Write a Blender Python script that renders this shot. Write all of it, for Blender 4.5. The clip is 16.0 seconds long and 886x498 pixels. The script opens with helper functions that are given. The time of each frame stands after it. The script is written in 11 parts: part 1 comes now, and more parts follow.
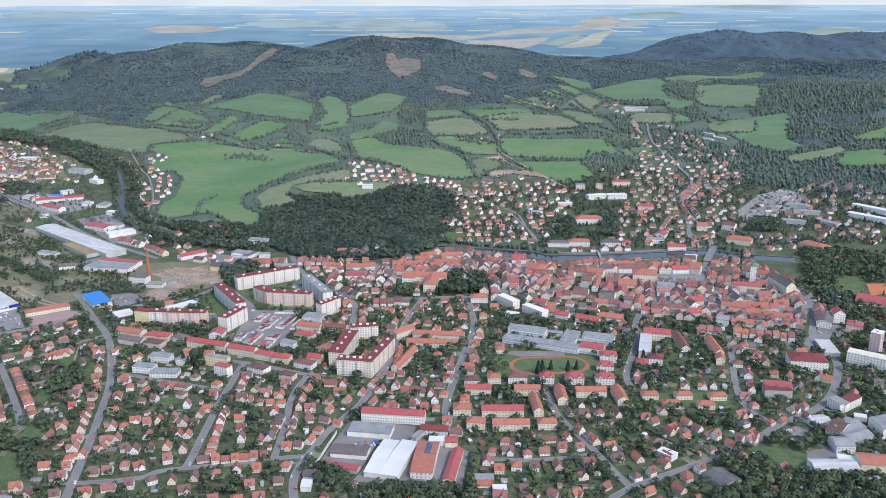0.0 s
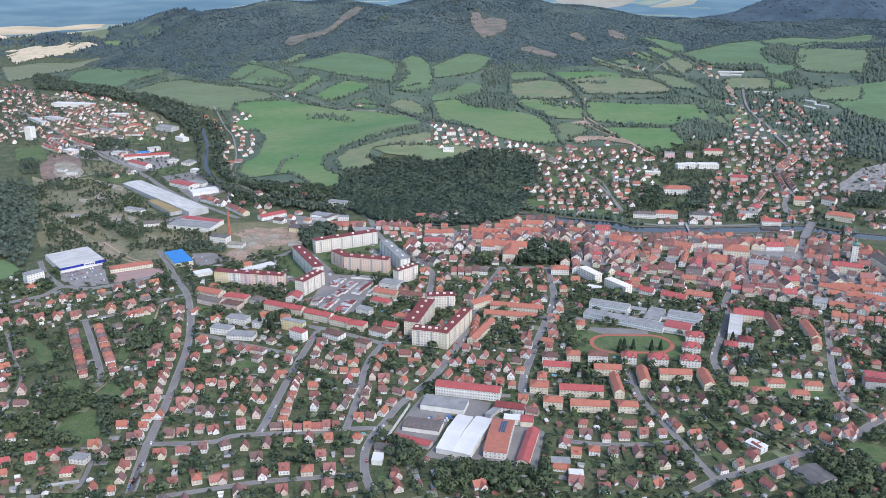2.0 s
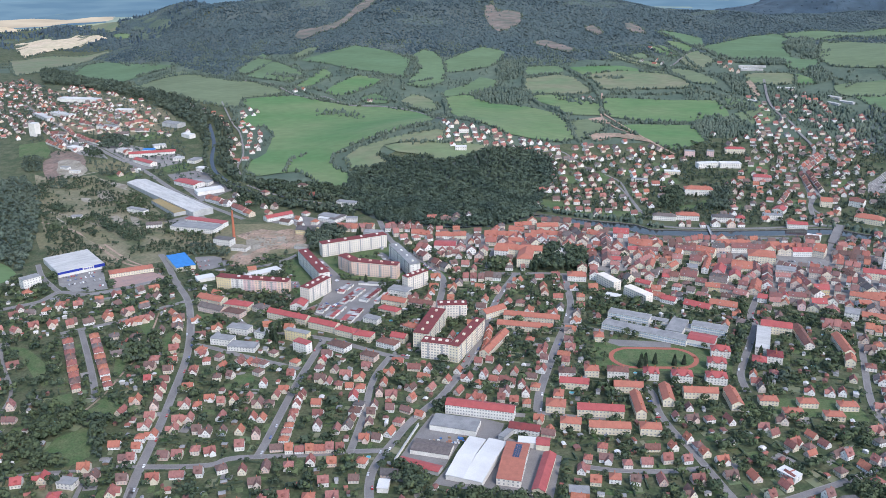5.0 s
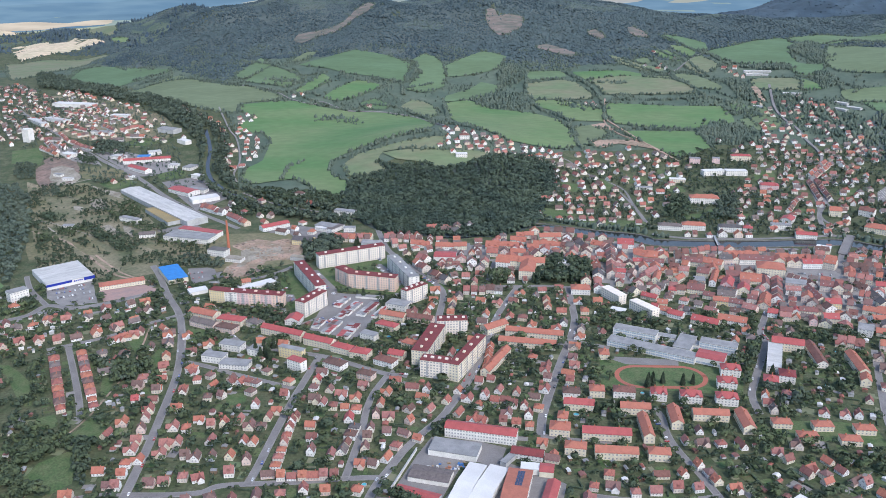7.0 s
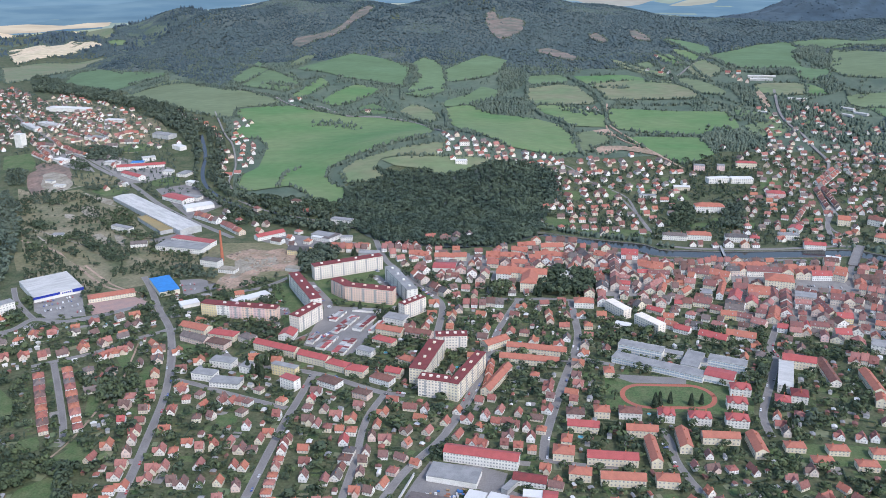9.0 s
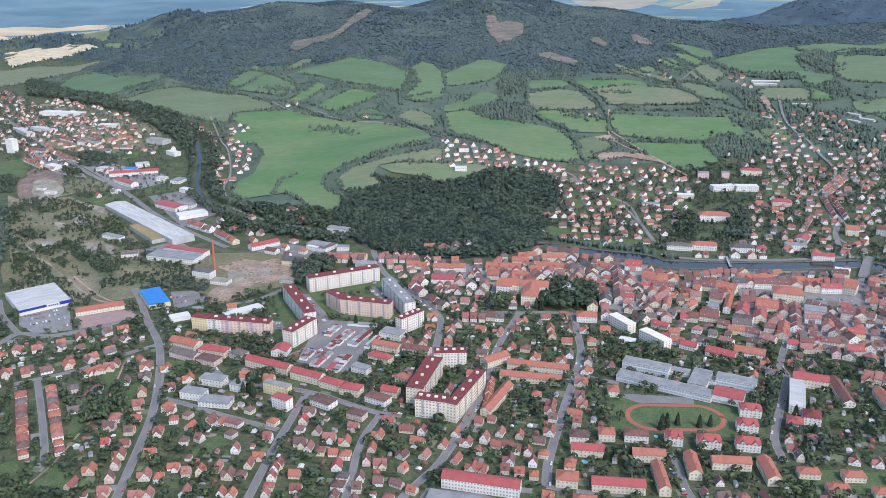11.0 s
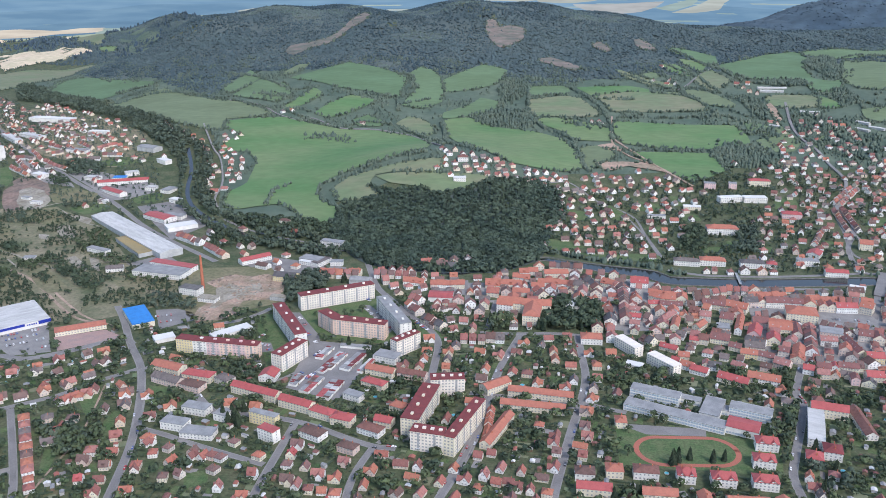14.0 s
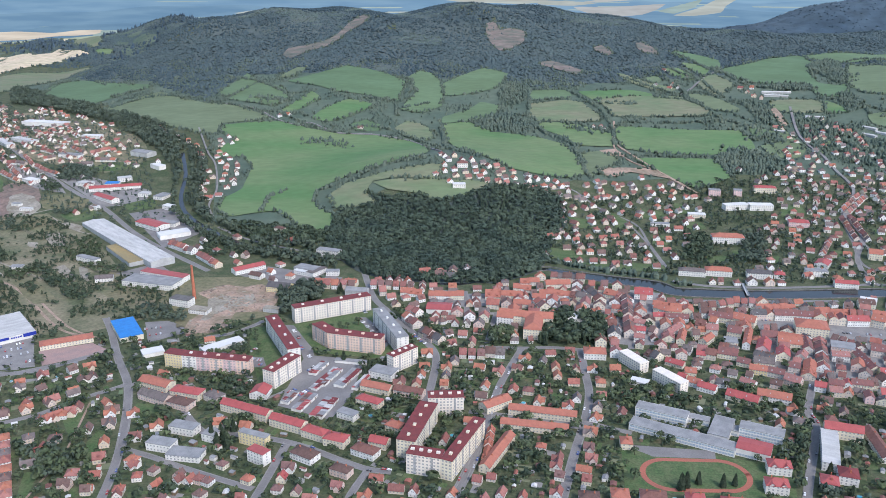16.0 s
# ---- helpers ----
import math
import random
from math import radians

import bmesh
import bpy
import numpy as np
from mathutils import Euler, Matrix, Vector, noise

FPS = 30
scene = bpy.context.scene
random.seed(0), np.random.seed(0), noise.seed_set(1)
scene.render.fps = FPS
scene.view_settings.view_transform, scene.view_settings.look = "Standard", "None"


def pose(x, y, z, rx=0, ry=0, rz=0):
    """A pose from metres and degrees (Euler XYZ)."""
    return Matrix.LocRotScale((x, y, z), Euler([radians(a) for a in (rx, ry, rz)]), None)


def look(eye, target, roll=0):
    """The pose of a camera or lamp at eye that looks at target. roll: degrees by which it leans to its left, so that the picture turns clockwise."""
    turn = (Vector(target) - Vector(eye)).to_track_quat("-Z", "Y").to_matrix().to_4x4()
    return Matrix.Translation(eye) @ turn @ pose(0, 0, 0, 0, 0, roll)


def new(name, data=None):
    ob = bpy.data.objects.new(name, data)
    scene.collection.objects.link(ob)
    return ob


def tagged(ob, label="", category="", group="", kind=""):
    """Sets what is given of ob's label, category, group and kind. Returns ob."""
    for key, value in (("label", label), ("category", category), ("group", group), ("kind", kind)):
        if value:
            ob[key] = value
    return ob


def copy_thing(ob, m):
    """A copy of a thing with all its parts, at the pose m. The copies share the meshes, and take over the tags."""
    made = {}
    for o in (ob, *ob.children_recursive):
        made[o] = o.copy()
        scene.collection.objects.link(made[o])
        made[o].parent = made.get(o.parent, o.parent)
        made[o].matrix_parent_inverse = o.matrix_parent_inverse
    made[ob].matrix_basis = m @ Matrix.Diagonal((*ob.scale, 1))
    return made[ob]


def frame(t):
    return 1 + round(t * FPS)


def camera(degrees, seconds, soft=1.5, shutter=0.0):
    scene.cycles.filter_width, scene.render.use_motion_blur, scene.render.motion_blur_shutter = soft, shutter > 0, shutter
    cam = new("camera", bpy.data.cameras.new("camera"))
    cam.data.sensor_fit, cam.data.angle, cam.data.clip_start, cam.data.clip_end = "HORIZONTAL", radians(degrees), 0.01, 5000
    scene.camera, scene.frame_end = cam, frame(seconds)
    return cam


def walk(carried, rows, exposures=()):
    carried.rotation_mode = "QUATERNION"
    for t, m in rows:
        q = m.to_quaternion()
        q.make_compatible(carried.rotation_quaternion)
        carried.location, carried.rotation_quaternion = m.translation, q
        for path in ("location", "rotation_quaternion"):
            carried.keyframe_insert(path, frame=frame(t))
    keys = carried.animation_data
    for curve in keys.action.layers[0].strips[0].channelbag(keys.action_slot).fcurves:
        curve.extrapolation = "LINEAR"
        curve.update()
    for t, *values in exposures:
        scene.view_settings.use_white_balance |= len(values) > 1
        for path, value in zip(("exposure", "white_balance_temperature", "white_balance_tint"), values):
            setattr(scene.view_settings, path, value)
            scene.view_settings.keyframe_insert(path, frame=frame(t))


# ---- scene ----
cam = camera(55.47, 16.0, soft=0.7)
walk(cam, [
    (0.0, pose(0.00, 0.00, 380.00, 73.729, 0.110, 0.000)),
    (0.5, pose(-0.66, 7.16, 380.25, 73.118, 0.148, 0.232)),
    (1.0, pose(-1.29, 14.41, 380.48, 72.297, 0.168, 0.550)),
    (1.5, pose(-1.84, 21.75, 380.63, 71.591, 0.150, 2.921)),
    (2.0, pose(-2.30, 29.20, 380.65, 71.089, 0.055, 5.628)),
    (2.5, pose(-2.72, 36.78, 380.60, 70.646, 0.067, 6.358)),
    (3.0, pose(-3.22, 44.56, 380.53, 70.342, 0.115, 6.410)),
    (3.5, pose(-3.80, 52.53, 380.51, 70.410, 0.116, 6.458)),
    (4.0, pose(-4.43, 60.62, 380.60, 70.469, 0.130, 6.476)),
    (6.5, pose(-7.52, 100.94, 381.59, 70.698, 0.164, 6.554)),
    (7.0, pose(-8.15, 108.95, 381.79, 70.737, 0.139, 6.572)),
    (7.5, pose(-8.82, 116.91, 382.00, 70.772, 0.136, 6.571)),
    (8.0, pose(-9.53, 124.82, 382.20, 70.815, 0.120, 6.573)),
    (8.5, pose(-10.25, 132.70, 382.38, 70.840, 0.084, 6.580)),
    (9.0, pose(-10.95, 140.59, 382.56, 70.883, 0.071, 6.587)),
    (11.5, pose(-14.21, 180.32, 383.63, 71.058, -0.042, 6.586)),
    (12.0, pose(-14.84, 188.35, 383.88, 71.091, -0.067, 6.598)),
    (12.5, pose(-15.46, 196.35, 384.11, 71.125, -0.091, 6.592)),
    (13.0, pose(-16.06, 204.30, 384.29, 71.151, -0.106, 6.581)),
    (13.5, pose(-16.65, 212.21, 384.42, 71.177, -0.123, 6.585)),
    (14.0, pose(-17.23, 220.11, 384.52, 71.199, -0.148, 6.582)),
    (14.5, pose(-17.78, 227.99, 384.53, 71.234, -0.173, 6.589)),
    (15.0, pose(-18.31, 235.86, 384.46, 71.268, -0.195, 6.588)),
    (15.5, pose(-18.83, 243.70, 384.32, 71.300, -0.216, 6.593)),
    (16.0, pose(-19.36, 251.54, 384.13, 71.336, -0.219, 6.594)),
], [(0.0, 1.0, 6450, 15), (16.0, 1.0, 6450, 15)])

# ---- light: a bright overcast day, the sun thinned by cloud ----
world = bpy.data.worlds.new("sky")
scene.world = world
world.use_nodes = True
wn = world.node_tree.nodes
sky = wn.new("ShaderNodeTexSky")
sky.sky_type, sky.sun_disc = "NISHITA", False
sky.sun_elevation, sky.sun_rotation = radians(45), radians(138)
sky.dust_density, sky.air_density = 0.6, 1.2
wn["Background"].inputs["Strength"].default_value = 0.15
world.node_tree.links.new(sky.outputs["Color"], wn["Background"].inputs["Color"])
sun = new("sun", bpy.data.lights.new("sun", "SUN"))
sun.data.energy, sun.data.angle, sun.data.color = 1.6, radians(14), (1.0, 0.97, 0.93)
sun.matrix_world = look((560, -620, 820), (0, 0, 0))



# ---- materials ----
def mat(name, a, b, scale=1.0, rough=0.85, bump=0.0, rnd=None, spec=0.3, metal=0.0, fine=None, coords="Object", island=False, grain=0.12, stretch=None):
    """Two colours mixed by coarse noise, a finer grain on top, relief; rnd: colours picked by each object's own random number."""
    m = bpy.data.materials.new(name)
    m.use_nodes = True
    nt = m.node_tree
    n, l = nt.nodes, nt.links
    p = n["Principled BSDF"]
    tc = n.new("ShaderNodeTexCoord")
    place = tc.outputs[coords]
    if stretch:
        mp = n.new("ShaderNodeMapping")
        mp.inputs["Rotation"].default_value, mp.inputs["Scale"].default_value = (0, 0, radians(stretch[0])), (1, stretch[1], 1)
        l.new(place, mp.inputs["Vector"])
        place = mp.outputs[0]
    def nz(s, d=4.0):
        t = n.new("ShaderNodeTexNoise")
        t.inputs["Scale"].default_value, t.inputs["Detail"].default_value = s, d
        l.new(place, t.inputs["Vector"])
        return t
    big = nz(scale)
    ramp = n.new("ShaderNodeMapRange")
    ramp.inputs[1].default_value, ramp.inputs[2].default_value = 0.35, 0.65
    l.new(big.outputs["Fac"], ramp.inputs[0])
    mix = n.new("ShaderNodeMix")
    mix.data_type = "RGBA"
    mix.inputs[6].default_value, mix.inputs[7].default_value = (*a, 1), (*b, 1)
    l.new(ramp.outputs[0], mix.inputs[0])
    col = mix.outputs[2]
    if rnd:
        src = n.new("ShaderNodeNewGeometry").outputs["Random Per Island"] if island else n.new("ShaderNodeObjectInfo").outputs["Random"]
        cr = n.new("ShaderNodeValToRGB")
        cr.color_ramp.interpolation = "CONSTANT"
        el = cr.color_ramp.elements
        while len(el) < len(rnd):
            el.new(0.5)
        for i, c in enumerate(rnd):
            el[i].position, el[i].color = i / len(rnd), (*c, 1)
        l.new(src, cr.inputs[0])
        mul = n.new("ShaderNodeMix")
        mul.data_type, mul.blend_type = "RGBA", "MULTIPLY"
        mul.inputs[0].default_value = 1.0
        l.new(cr.outputs[0], mul.inputs[6])
        l.new(col, mul.inputs[7])
        col = mul.outputs[2]
    g = nz(fine or scale * 9, 3.0)
    gr = n.new("ShaderNodeMapRange")
    gr.inputs[1].default_value, gr.inputs[2].default_value, gr.inputs[3].default_value, gr.inputs[4].default_value = 0.3, 0.7, 1.0 - grain, 1.0 + grain
    l.new(g.outputs["Fac"], gr.inputs[0])
    fin = n.new("ShaderNodeMix")
    fin.data_type, fin.blend_type = "RGBA", "MULTIPLY"
    fin.inputs[0].default_value = 1.0
    l.new(col, fin.inputs[6])
    l.new(gr.outputs[0], fin.inputs[7])
    l.new(fin.outputs[2], p.inputs["Base Color"])
    p.inputs["Roughness"].default_value, p.inputs["Metallic"].default_value = rough, metal
    p.inputs["Specular IOR Level"].default_value = spec
    if bump:
        bp = n.new("ShaderNodeBump")
        bp.inputs["Strength"].default_value, bp.inputs["Distance"].default_value = 0.6, bump
        l.new(g.outputs["Fac"], bp.inputs["Height"])
        l.new(bp.outputs[0], p.inputs["Normal"])
    return m


W1 = (1, 1, 1)
M_GROUND = mat("garden_ground", (0.048, 0.069, 0.031), (0.095, 0.099, 0.055), 0.06, 0.95, 0.3, fine=0.35, grain=0.3)
M_ROOF = mat("clay_tiles", (1, 1, 1), (0.74, 0.74, 0.76), 0.35, 0.8, 0.05, rnd=[(0.330, 0.122, 0.092), (0.225, 0.098, 0.082), (0.385, 0.150, 0.098), (0.280, 0.112, 0.094), (0.165, 0.102, 0.088), (0.345, 0.152, 0.126), (0.200, 0.112, 0.100), (0.300, 0.135, 0.118)], fine=3.0)
M_ROOF_DARK = mat("old_grey_roofing", (1, 1, 1), (0.7, 0.7, 0.7), 0.35, 0.8, 0.05, rnd=[(0.135, 0.079, 0.066), (0.109, 0.100, 0.100), (0.196, 0.092, 0.074), (0.153, 0.127, 0.118)], fine=3.0)
M_ROOF_RED = mat("red_metal_roof", (0.36, 0.085, 0.08), (0.29, 0.07, 0.065), 0.2, 0.6, 0.0, fine=2.0)
M_ROOF_ORANGE = mat("new_orange_tiles", (0.370, 0.135, 0.092), (0.300, 0.113, 0.079), 0.3, 0.75, 0.04, fine=3.0)
M_ROOF_MAROON = mat("maroon_tiles", (0.215, 0.088, 0.078), (0.150, 0.078, 0.072), 0.3, 0.8, 0.05, fine=3.0, grain=0.2)
M_ROOF_PINK = mat("faded_tiles", (0.330, 0.150, 0.130), (0.240, 0.118, 0.104), 0.3, 0.8, 0.05, fine=3.0, grain=0.2)
M_ROOF_BROWN = mat("maroon_bitumen", (0.20, 0.045, 0.045), (0.14, 0.04, 0.04), 0.2, 0.85, 0.0, fine=2.0)
M_GREY_ROOF = mat("grey_felt_roof", (0.265, 0.262, 0.258), (0.195, 0.195, 0.195), 0.12, 0.9, 0.0, fine=1.5)
M_OLD_ROOF = mat("weathered_dark_sheet", (0.135, 0.125, 0.118), (0.095, 0.09, 0.088), 0.15, 0.85, 0.0, fine=1.2, grain=0.2)
M_WHITE_ROOF = mat("white_membrane_roof", (0.60, 0.585, 0.56), (0.52, 0.505, 0.48), 0.05, 0.8, 0.0, fine=1.0, grain=0.05, spec=0.2)
M_PALE_ROOF = mat("pale_sheet_roof", (0.50, 0.485, 0.46), (0.37, 0.36, 0.34), 0.06, 0.8, 0.0, fine=0.8, spec=0.2, stretch=(40, 4.0))
M_BLUE_ROOF = mat("blue_sheet_roof", (0.02, 0.185, 0.48), (0.016, 0.15, 0.40), 0.2, 0.5, 0.0, fine=2.0)
M_WALL = mat("rendered_walls", (1, 1, 1), (0.82, 0.81, 0.79), 0.25, 0.9, 0.0, rnd=[(0.72, 0.69, 0.63), (0.62, 0.55, 0.45), (0.76, 0.74, 0.71), (0.58, 0.52, 0.46), (0.66, 0.61, 0.48), (0.62, 0.49, 0.43), (0.70, 0.70, 0.68)], fine=2.0)
M_WHITE = mat("white_render", (0.68, 0.655, 0.61), (0.57, 0.55, 0.51), 0.15, 0.85, 0.0, fine=2.0)
M_SHELL = mat("warm_white_render", (0.70, 0.63, 0.55), (0.60, 0.54, 0.47), 0.15, 0.85, 0.0, fine=2.0)
M_CREAM = mat("cream_render", (0.64, 0.58, 0.45), (0.55, 0.49, 0.38), 0.15, 0.85, 0.0, fine=2.0)
M_YELLOW = mat("yellow_render", (0.64, 0.53, 0.31), (0.55, 0.46, 0.27), 0.15, 0.85, 0.0, fine=2.0)
M_SALMON = mat("salmon_render", (0.70, 0.51, 0.41), (0.61, 0.44, 0.35), 0.15, 0.85, 0.0, fine=2.0)
M_PINK = mat("pink_render", (0.62, 0.44, 0.42), (0.52, 0.37, 0.36), 0.15, 0.85, 0.0, fine=2.0)
M_GREYWALL = mat("grey_concrete", (0.42, 0.42, 0.41), (0.33, 0.33, 0.32), 0.15, 0.9, 0.0, fine=2.0)
M_GLASS = mat("window_glass", (0.27, 0.272, 0.275), (0.35, 0.352, 0.355), 0.4, 0.2, 0.0, spec=0.5, fine=1.0)
M_ASPHALT = mat("asphalt", (0.162, 0.152, 0.145), (0.212, 0.200, 0.190), 0.05, 0.9, 0.0, fine=0.7, grain=0.12)
M_PAVING = mat("paving", (0.245, 0.23, 0.215), (0.185, 0.176, 0.166), 0.1, 0.9, 0.0, fine=1.2)
M_EARTH = mat("bare_earth", (0.36, 0.25, 0.19), (0.20, 0.16, 0.11), 0.045, 0.95, 0.4, fine=0.3, grain=0.2)
M_WATER = mat("river_water", (0.018, 0.021, 0.022), (0.026, 0.028, 0.028), 0.02, 0.12, 0.01, spec=0.22, fine=0.2)
# Meadow tints hold some blue of the haze over the slopes.
M_FIELD = mat("meadow_grass", (1, 1, 1), (0.84, 0.83, 0.80), 0.007, 0.95, 0.3, rnd=[(0.113, 0.169, 0.088), (0.131, 0.175, 0.095), (0.101, 0.162, 0.083), (0.134, 0.169, 0.095)], fine=0.045, grain=0.10, stretch=(25, 2.6))
M_FIELD_PALE = mat("dry_meadow", (0.123, 0.164, 0.086), (0.180, 0.175, 0.110), 0.010, 0.95, 0.3, fine=0.05, grain=0.12, stretch=(-15, 2.2))
M_FIELD_VIVID = mat("lush_meadow", (0.081, 0.158, 0.061), (0.132, 0.179, 0.083), 0.0055, 0.95, 0.3, fine=0.05, grain=0.10, stretch=(20, 2.4))
M_LAWN = mat("short_lawn", (0.060, 0.104, 0.038), (0.104, 0.126, 0.058), 0.09, 0.95, 0.1, fine=0.5, grain=0.25)
M_STRAW = mat("stubble", (0.60, 0.47, 0.33), (0.50, 0.42, 0.28), 0.012, 0.95, 0.2, fine=0.05, grain=0.2)
M_LEAF = mat("mixed_foliage", (0.051, 0.074, 0.039), (0.075, 0.097, 0.050), 0.06, 0.9, 0.0, fine=0.6, grain=0.25)
M_LEAF2 = mat("dark_foliage", (0.040, 0.061, 0.038), (0.060, 0.082, 0.048), 0.06, 0.9, 0.0, fine=0.6, grain=0.25)
M_LEAF3 = mat("light_foliage", (0.070, 0.098, 0.046), (0.092, 0.116, 0.057), 0.06, 0.9, 0.0, fine=0.6, grain=0.25)
M_WOOD = mat("forest_crowns", (0.052, 0.074, 0.056), (0.084, 0.108, 0.074), 0.03, 0.95, 0.0, fine=0.25, grain=0.2)
M_KNOLLWOOD = mat("knoll_crowns", (0.038, 0.060, 0.046), (0.070, 0.096, 0.064), 0.022, 0.95, 0.0, fine=0.12, grain=0.16)
# Copse foliage lightened and blued: distance haze mixed into the colour.
M_HAZED_COPSE = mat("hazed_copse_crowns", (0.066, 0.094, 0.074), (0.096, 0.122, 0.090), 0.02, 0.95, 0.0, fine=0.2, grain=0.2)
# Hill forest crowns and floor are tinted blue-grey to stand in for haze.
M_HILLWOOD = mat("hazed_hill_crowns", (0.047, 0.072, 0.080), (0.069, 0.097, 0.096), 0.0045, 0.95, 0.0, fine=0.03, grain=0.16)
M_SPRUCE = mat("hazed_spruce_crowns", (0.034, 0.057, 0.067), (0.049, 0.073, 0.078), 0.0045, 0.95, 0.0, fine=0.03, grain=0.16)
M_BEECH = mat("hazed_broadleaf_crowns", (0.074, 0.106, 0.092), (0.095, 0.121, 0.102), 0.006, 0.95, 0.0, fine=0.03, grain=0.16)
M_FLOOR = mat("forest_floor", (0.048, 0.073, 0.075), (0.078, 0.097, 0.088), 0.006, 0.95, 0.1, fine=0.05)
# Far forest painted blue in place of the air's haze.
M_HAZED_FARWOOD = mat("hazed_distant_forest", (0.042, 0.068, 0.090), (0.058, 0.086, 0.104), 0.003, 0.95, 0.0, fine=0.02, grain=0.25)
M_CLEARING = mat("felled_slope", (0.190, 0.150, 0.128), (0.098, 0.104, 0.084), 0.02, 0.95, 0.2, fine=0.08, grain=0.25, stretch=(70, 2.5))
M_BARK = mat("bark", (0.10, 0.075, 0.05), (0.07, 0.05, 0.04), 1.0, 0.95)
M_BRICK = mat("chimney_brick", (0.40, 0.14, 0.08), (0.32, 0.11, 0.07), 0.4, 0.9, 0.0, fine=3.0)


# ---- ground level ----
def sstep(a,b,v):
    v=min(1.0,max(0.0,(v-a)/(b-a)))
    return v*v*(3-2*v)
def bump(x,y,cx,cy,sx,sy,a=0.0):
    c,s=math.cos(math.radians(a)),math.sin(math.radians(a))
    u,v=((x-cx)*c+(y-cy)*s)/sx,(-(x-cx)*s+(y-cy)*c)/sy
    return math.exp(-u*u-v*v)
def height(x,y):
    """Ground level: a flat valley town, a low wooded knoll, meadows that climb to a long forest ridge."""
    rise = 95*sstep(1350,2350,y+0.10*abs(x+100)) + 0.0
    knoll = 50*bump(x,y,-190,1640,190,150)
    west = 1-0.75*sstep(1050,1600,-x)
    ridge = 140*west*bump(x,y,-250,3000,1150,560,-4) + 40*west*bump(x,y,-950,2900,500,450) + 25*bump(x,y,-150,3000,260,300)
    right = 70*bump(x,y,1500,3050,700,500) + 285*bump(x,y,2000,4250,1500,420) + 60*bump(x,y,1250,4200,400,350) + 60*bump(x,y,1150,2250,350,300)
    left = -60*sstep(500,1500,-x)*sstep(1300,2000,y)*(1-sstep(2400,3000,y)*(1-sstep(1000,1500,-x)))
    lump = 5*math.sin(x/170+1)*math.sin(y/210)*sstep(1500,1900,y)
    lump += sstep(2450,2800,y)*(9*math.sin(x/95+0.6)*math.sin(y/120+x/300)+7*math.sin(x/47+y/90))
    flank = 120*bump(x,y,-1450,3430,300,250) + 45*bump(x,y,-1850,3650,350,250)
    far = -150*sstep(3300,3900,y)*(1-sstep(1100,1600,-x)) + flank
    return max(-2.0, rise+knoll+ridge+right+left+lump+far)


# ---- mesh helpers ----
class Build:
    """Collects vertices, faces and material slots of one mesh."""
    def __init__(self):
        self.v, self.f, self.s = [], [], []
    def face(self, pts, slot=0):
        k = len(self.v)
        self.v += [tuple(p) for p in pts]
        self.f.append(tuple(range(k, k + len(pts))))
        self.s.append(slot)
    def solid(self, pts, faces, slot=0):
        k = len(self.v)
        self.v += [tuple(p) for p in pts]
        for f in faces:
            self.f.append(tuple(k + i for i in f))
            self.s.append(slot)
    def box(self, x0, y0, z0, x1, y1, z1, slot=0):
        self.solid([(x0, y0, z0), (x1, y0, z0), (x1, y1, z0), (x0, y1, z0), (x0, y0, z1), (x1, y0, z1), (x1, y1, z1), (x0, y1, z1)],
                   [(3, 2, 1, 0), (4, 5, 6, 7), (0, 1, 5, 4), (1, 2, 6, 5), (2, 3, 7, 6), (3, 0, 4, 7)], slot)
    def mesh(self, name, *mats):
        me = bpy.data.meshes.new(name)
        me.from_pydata(self.v, [], self.f)
        for m in mats:
            me.materials.append(m)
        me.polygons.foreach_set("material_index", self.s)
        me.update()
        return me


def part(name, build, mats, parent, label="", kind=""):
    ob = new(name, build.mesh(name, *mats) if isinstance(build, Build) else build)
    ob.parent = parent
    return tagged(ob, label=label, kind=kind)


# cells of ground that are taken, 2 m wide, so that greenery keeps off roads and roofs
GX, GY, CELL = -1600, 350, 2.0
taken = np.zeros((1600, 900), dtype=bool)


def stamp(x, y, r):
    i0, i1 = int((x - r - GX) / CELL), int((x + r - GX) / CELL) + 1
    j0, j1 = int((y - r - GY) / CELL), int((y + r - GY) / CELL) + 1
    taken[max(i0, 0):max(i1, 0), max(j0, 0):max(j1, 0)] = True


def is_taken(x, y):
    i, j = int((x - GX) / CELL), int((y - GY) / CELL)
    return 0 <= i < 1600 and 0 <= j < 900 and bool(taken[i, j])


def stamp_rect(cx, cy, w, d, a, grow=1.0):
    c, s = math.cos(a), math.sin(a)
    for i in range(int(w / 2) + 2):
        for j in range(int(d / 2) + 2):
            u, v = -w / 2 - grow + (w + 2 * grow) * i / (int(w / 2) + 1), -d / 2 - grow + (d + 2 * grow) * j / (int(d / 2) + 1)
            stamp(cx + u * c - v * s, cy + u * s + v * c, 0.9)


def inside(x, y, poly):
    r, k = False, len(poly) - 1
    for i in range(len(poly)):
        (xi, yi), (xj, yj) = poly[i], poly[k]
        if (yi > y) != (yj > y) and x < (xj - xi) * (y - yi) / (yj - yi) + xi:
            r = not r
        k = i
    return r


def smooth(pts, n=6):
    """Catmull-Rom through the points."""
    out = []
    for i in range(len(pts) - 1):
        p = [Vector(pts[max(0, min(len(pts) - 1, i + k))]) for k in (-1, 0, 1, 2)]
        for j in range(n):
            t = j / n
            out.append(0.5 * ((2 * p[1]) + (p[2] - p[0]) * t + (2 * p[0] - 5 * p[1] + 4 * p[2] - p[3]) * t * t + (3 * p[1] - p[0] - 3 * p[2] + p[3]) * t ** 3))
    return out + [Vector(pts[-1])]


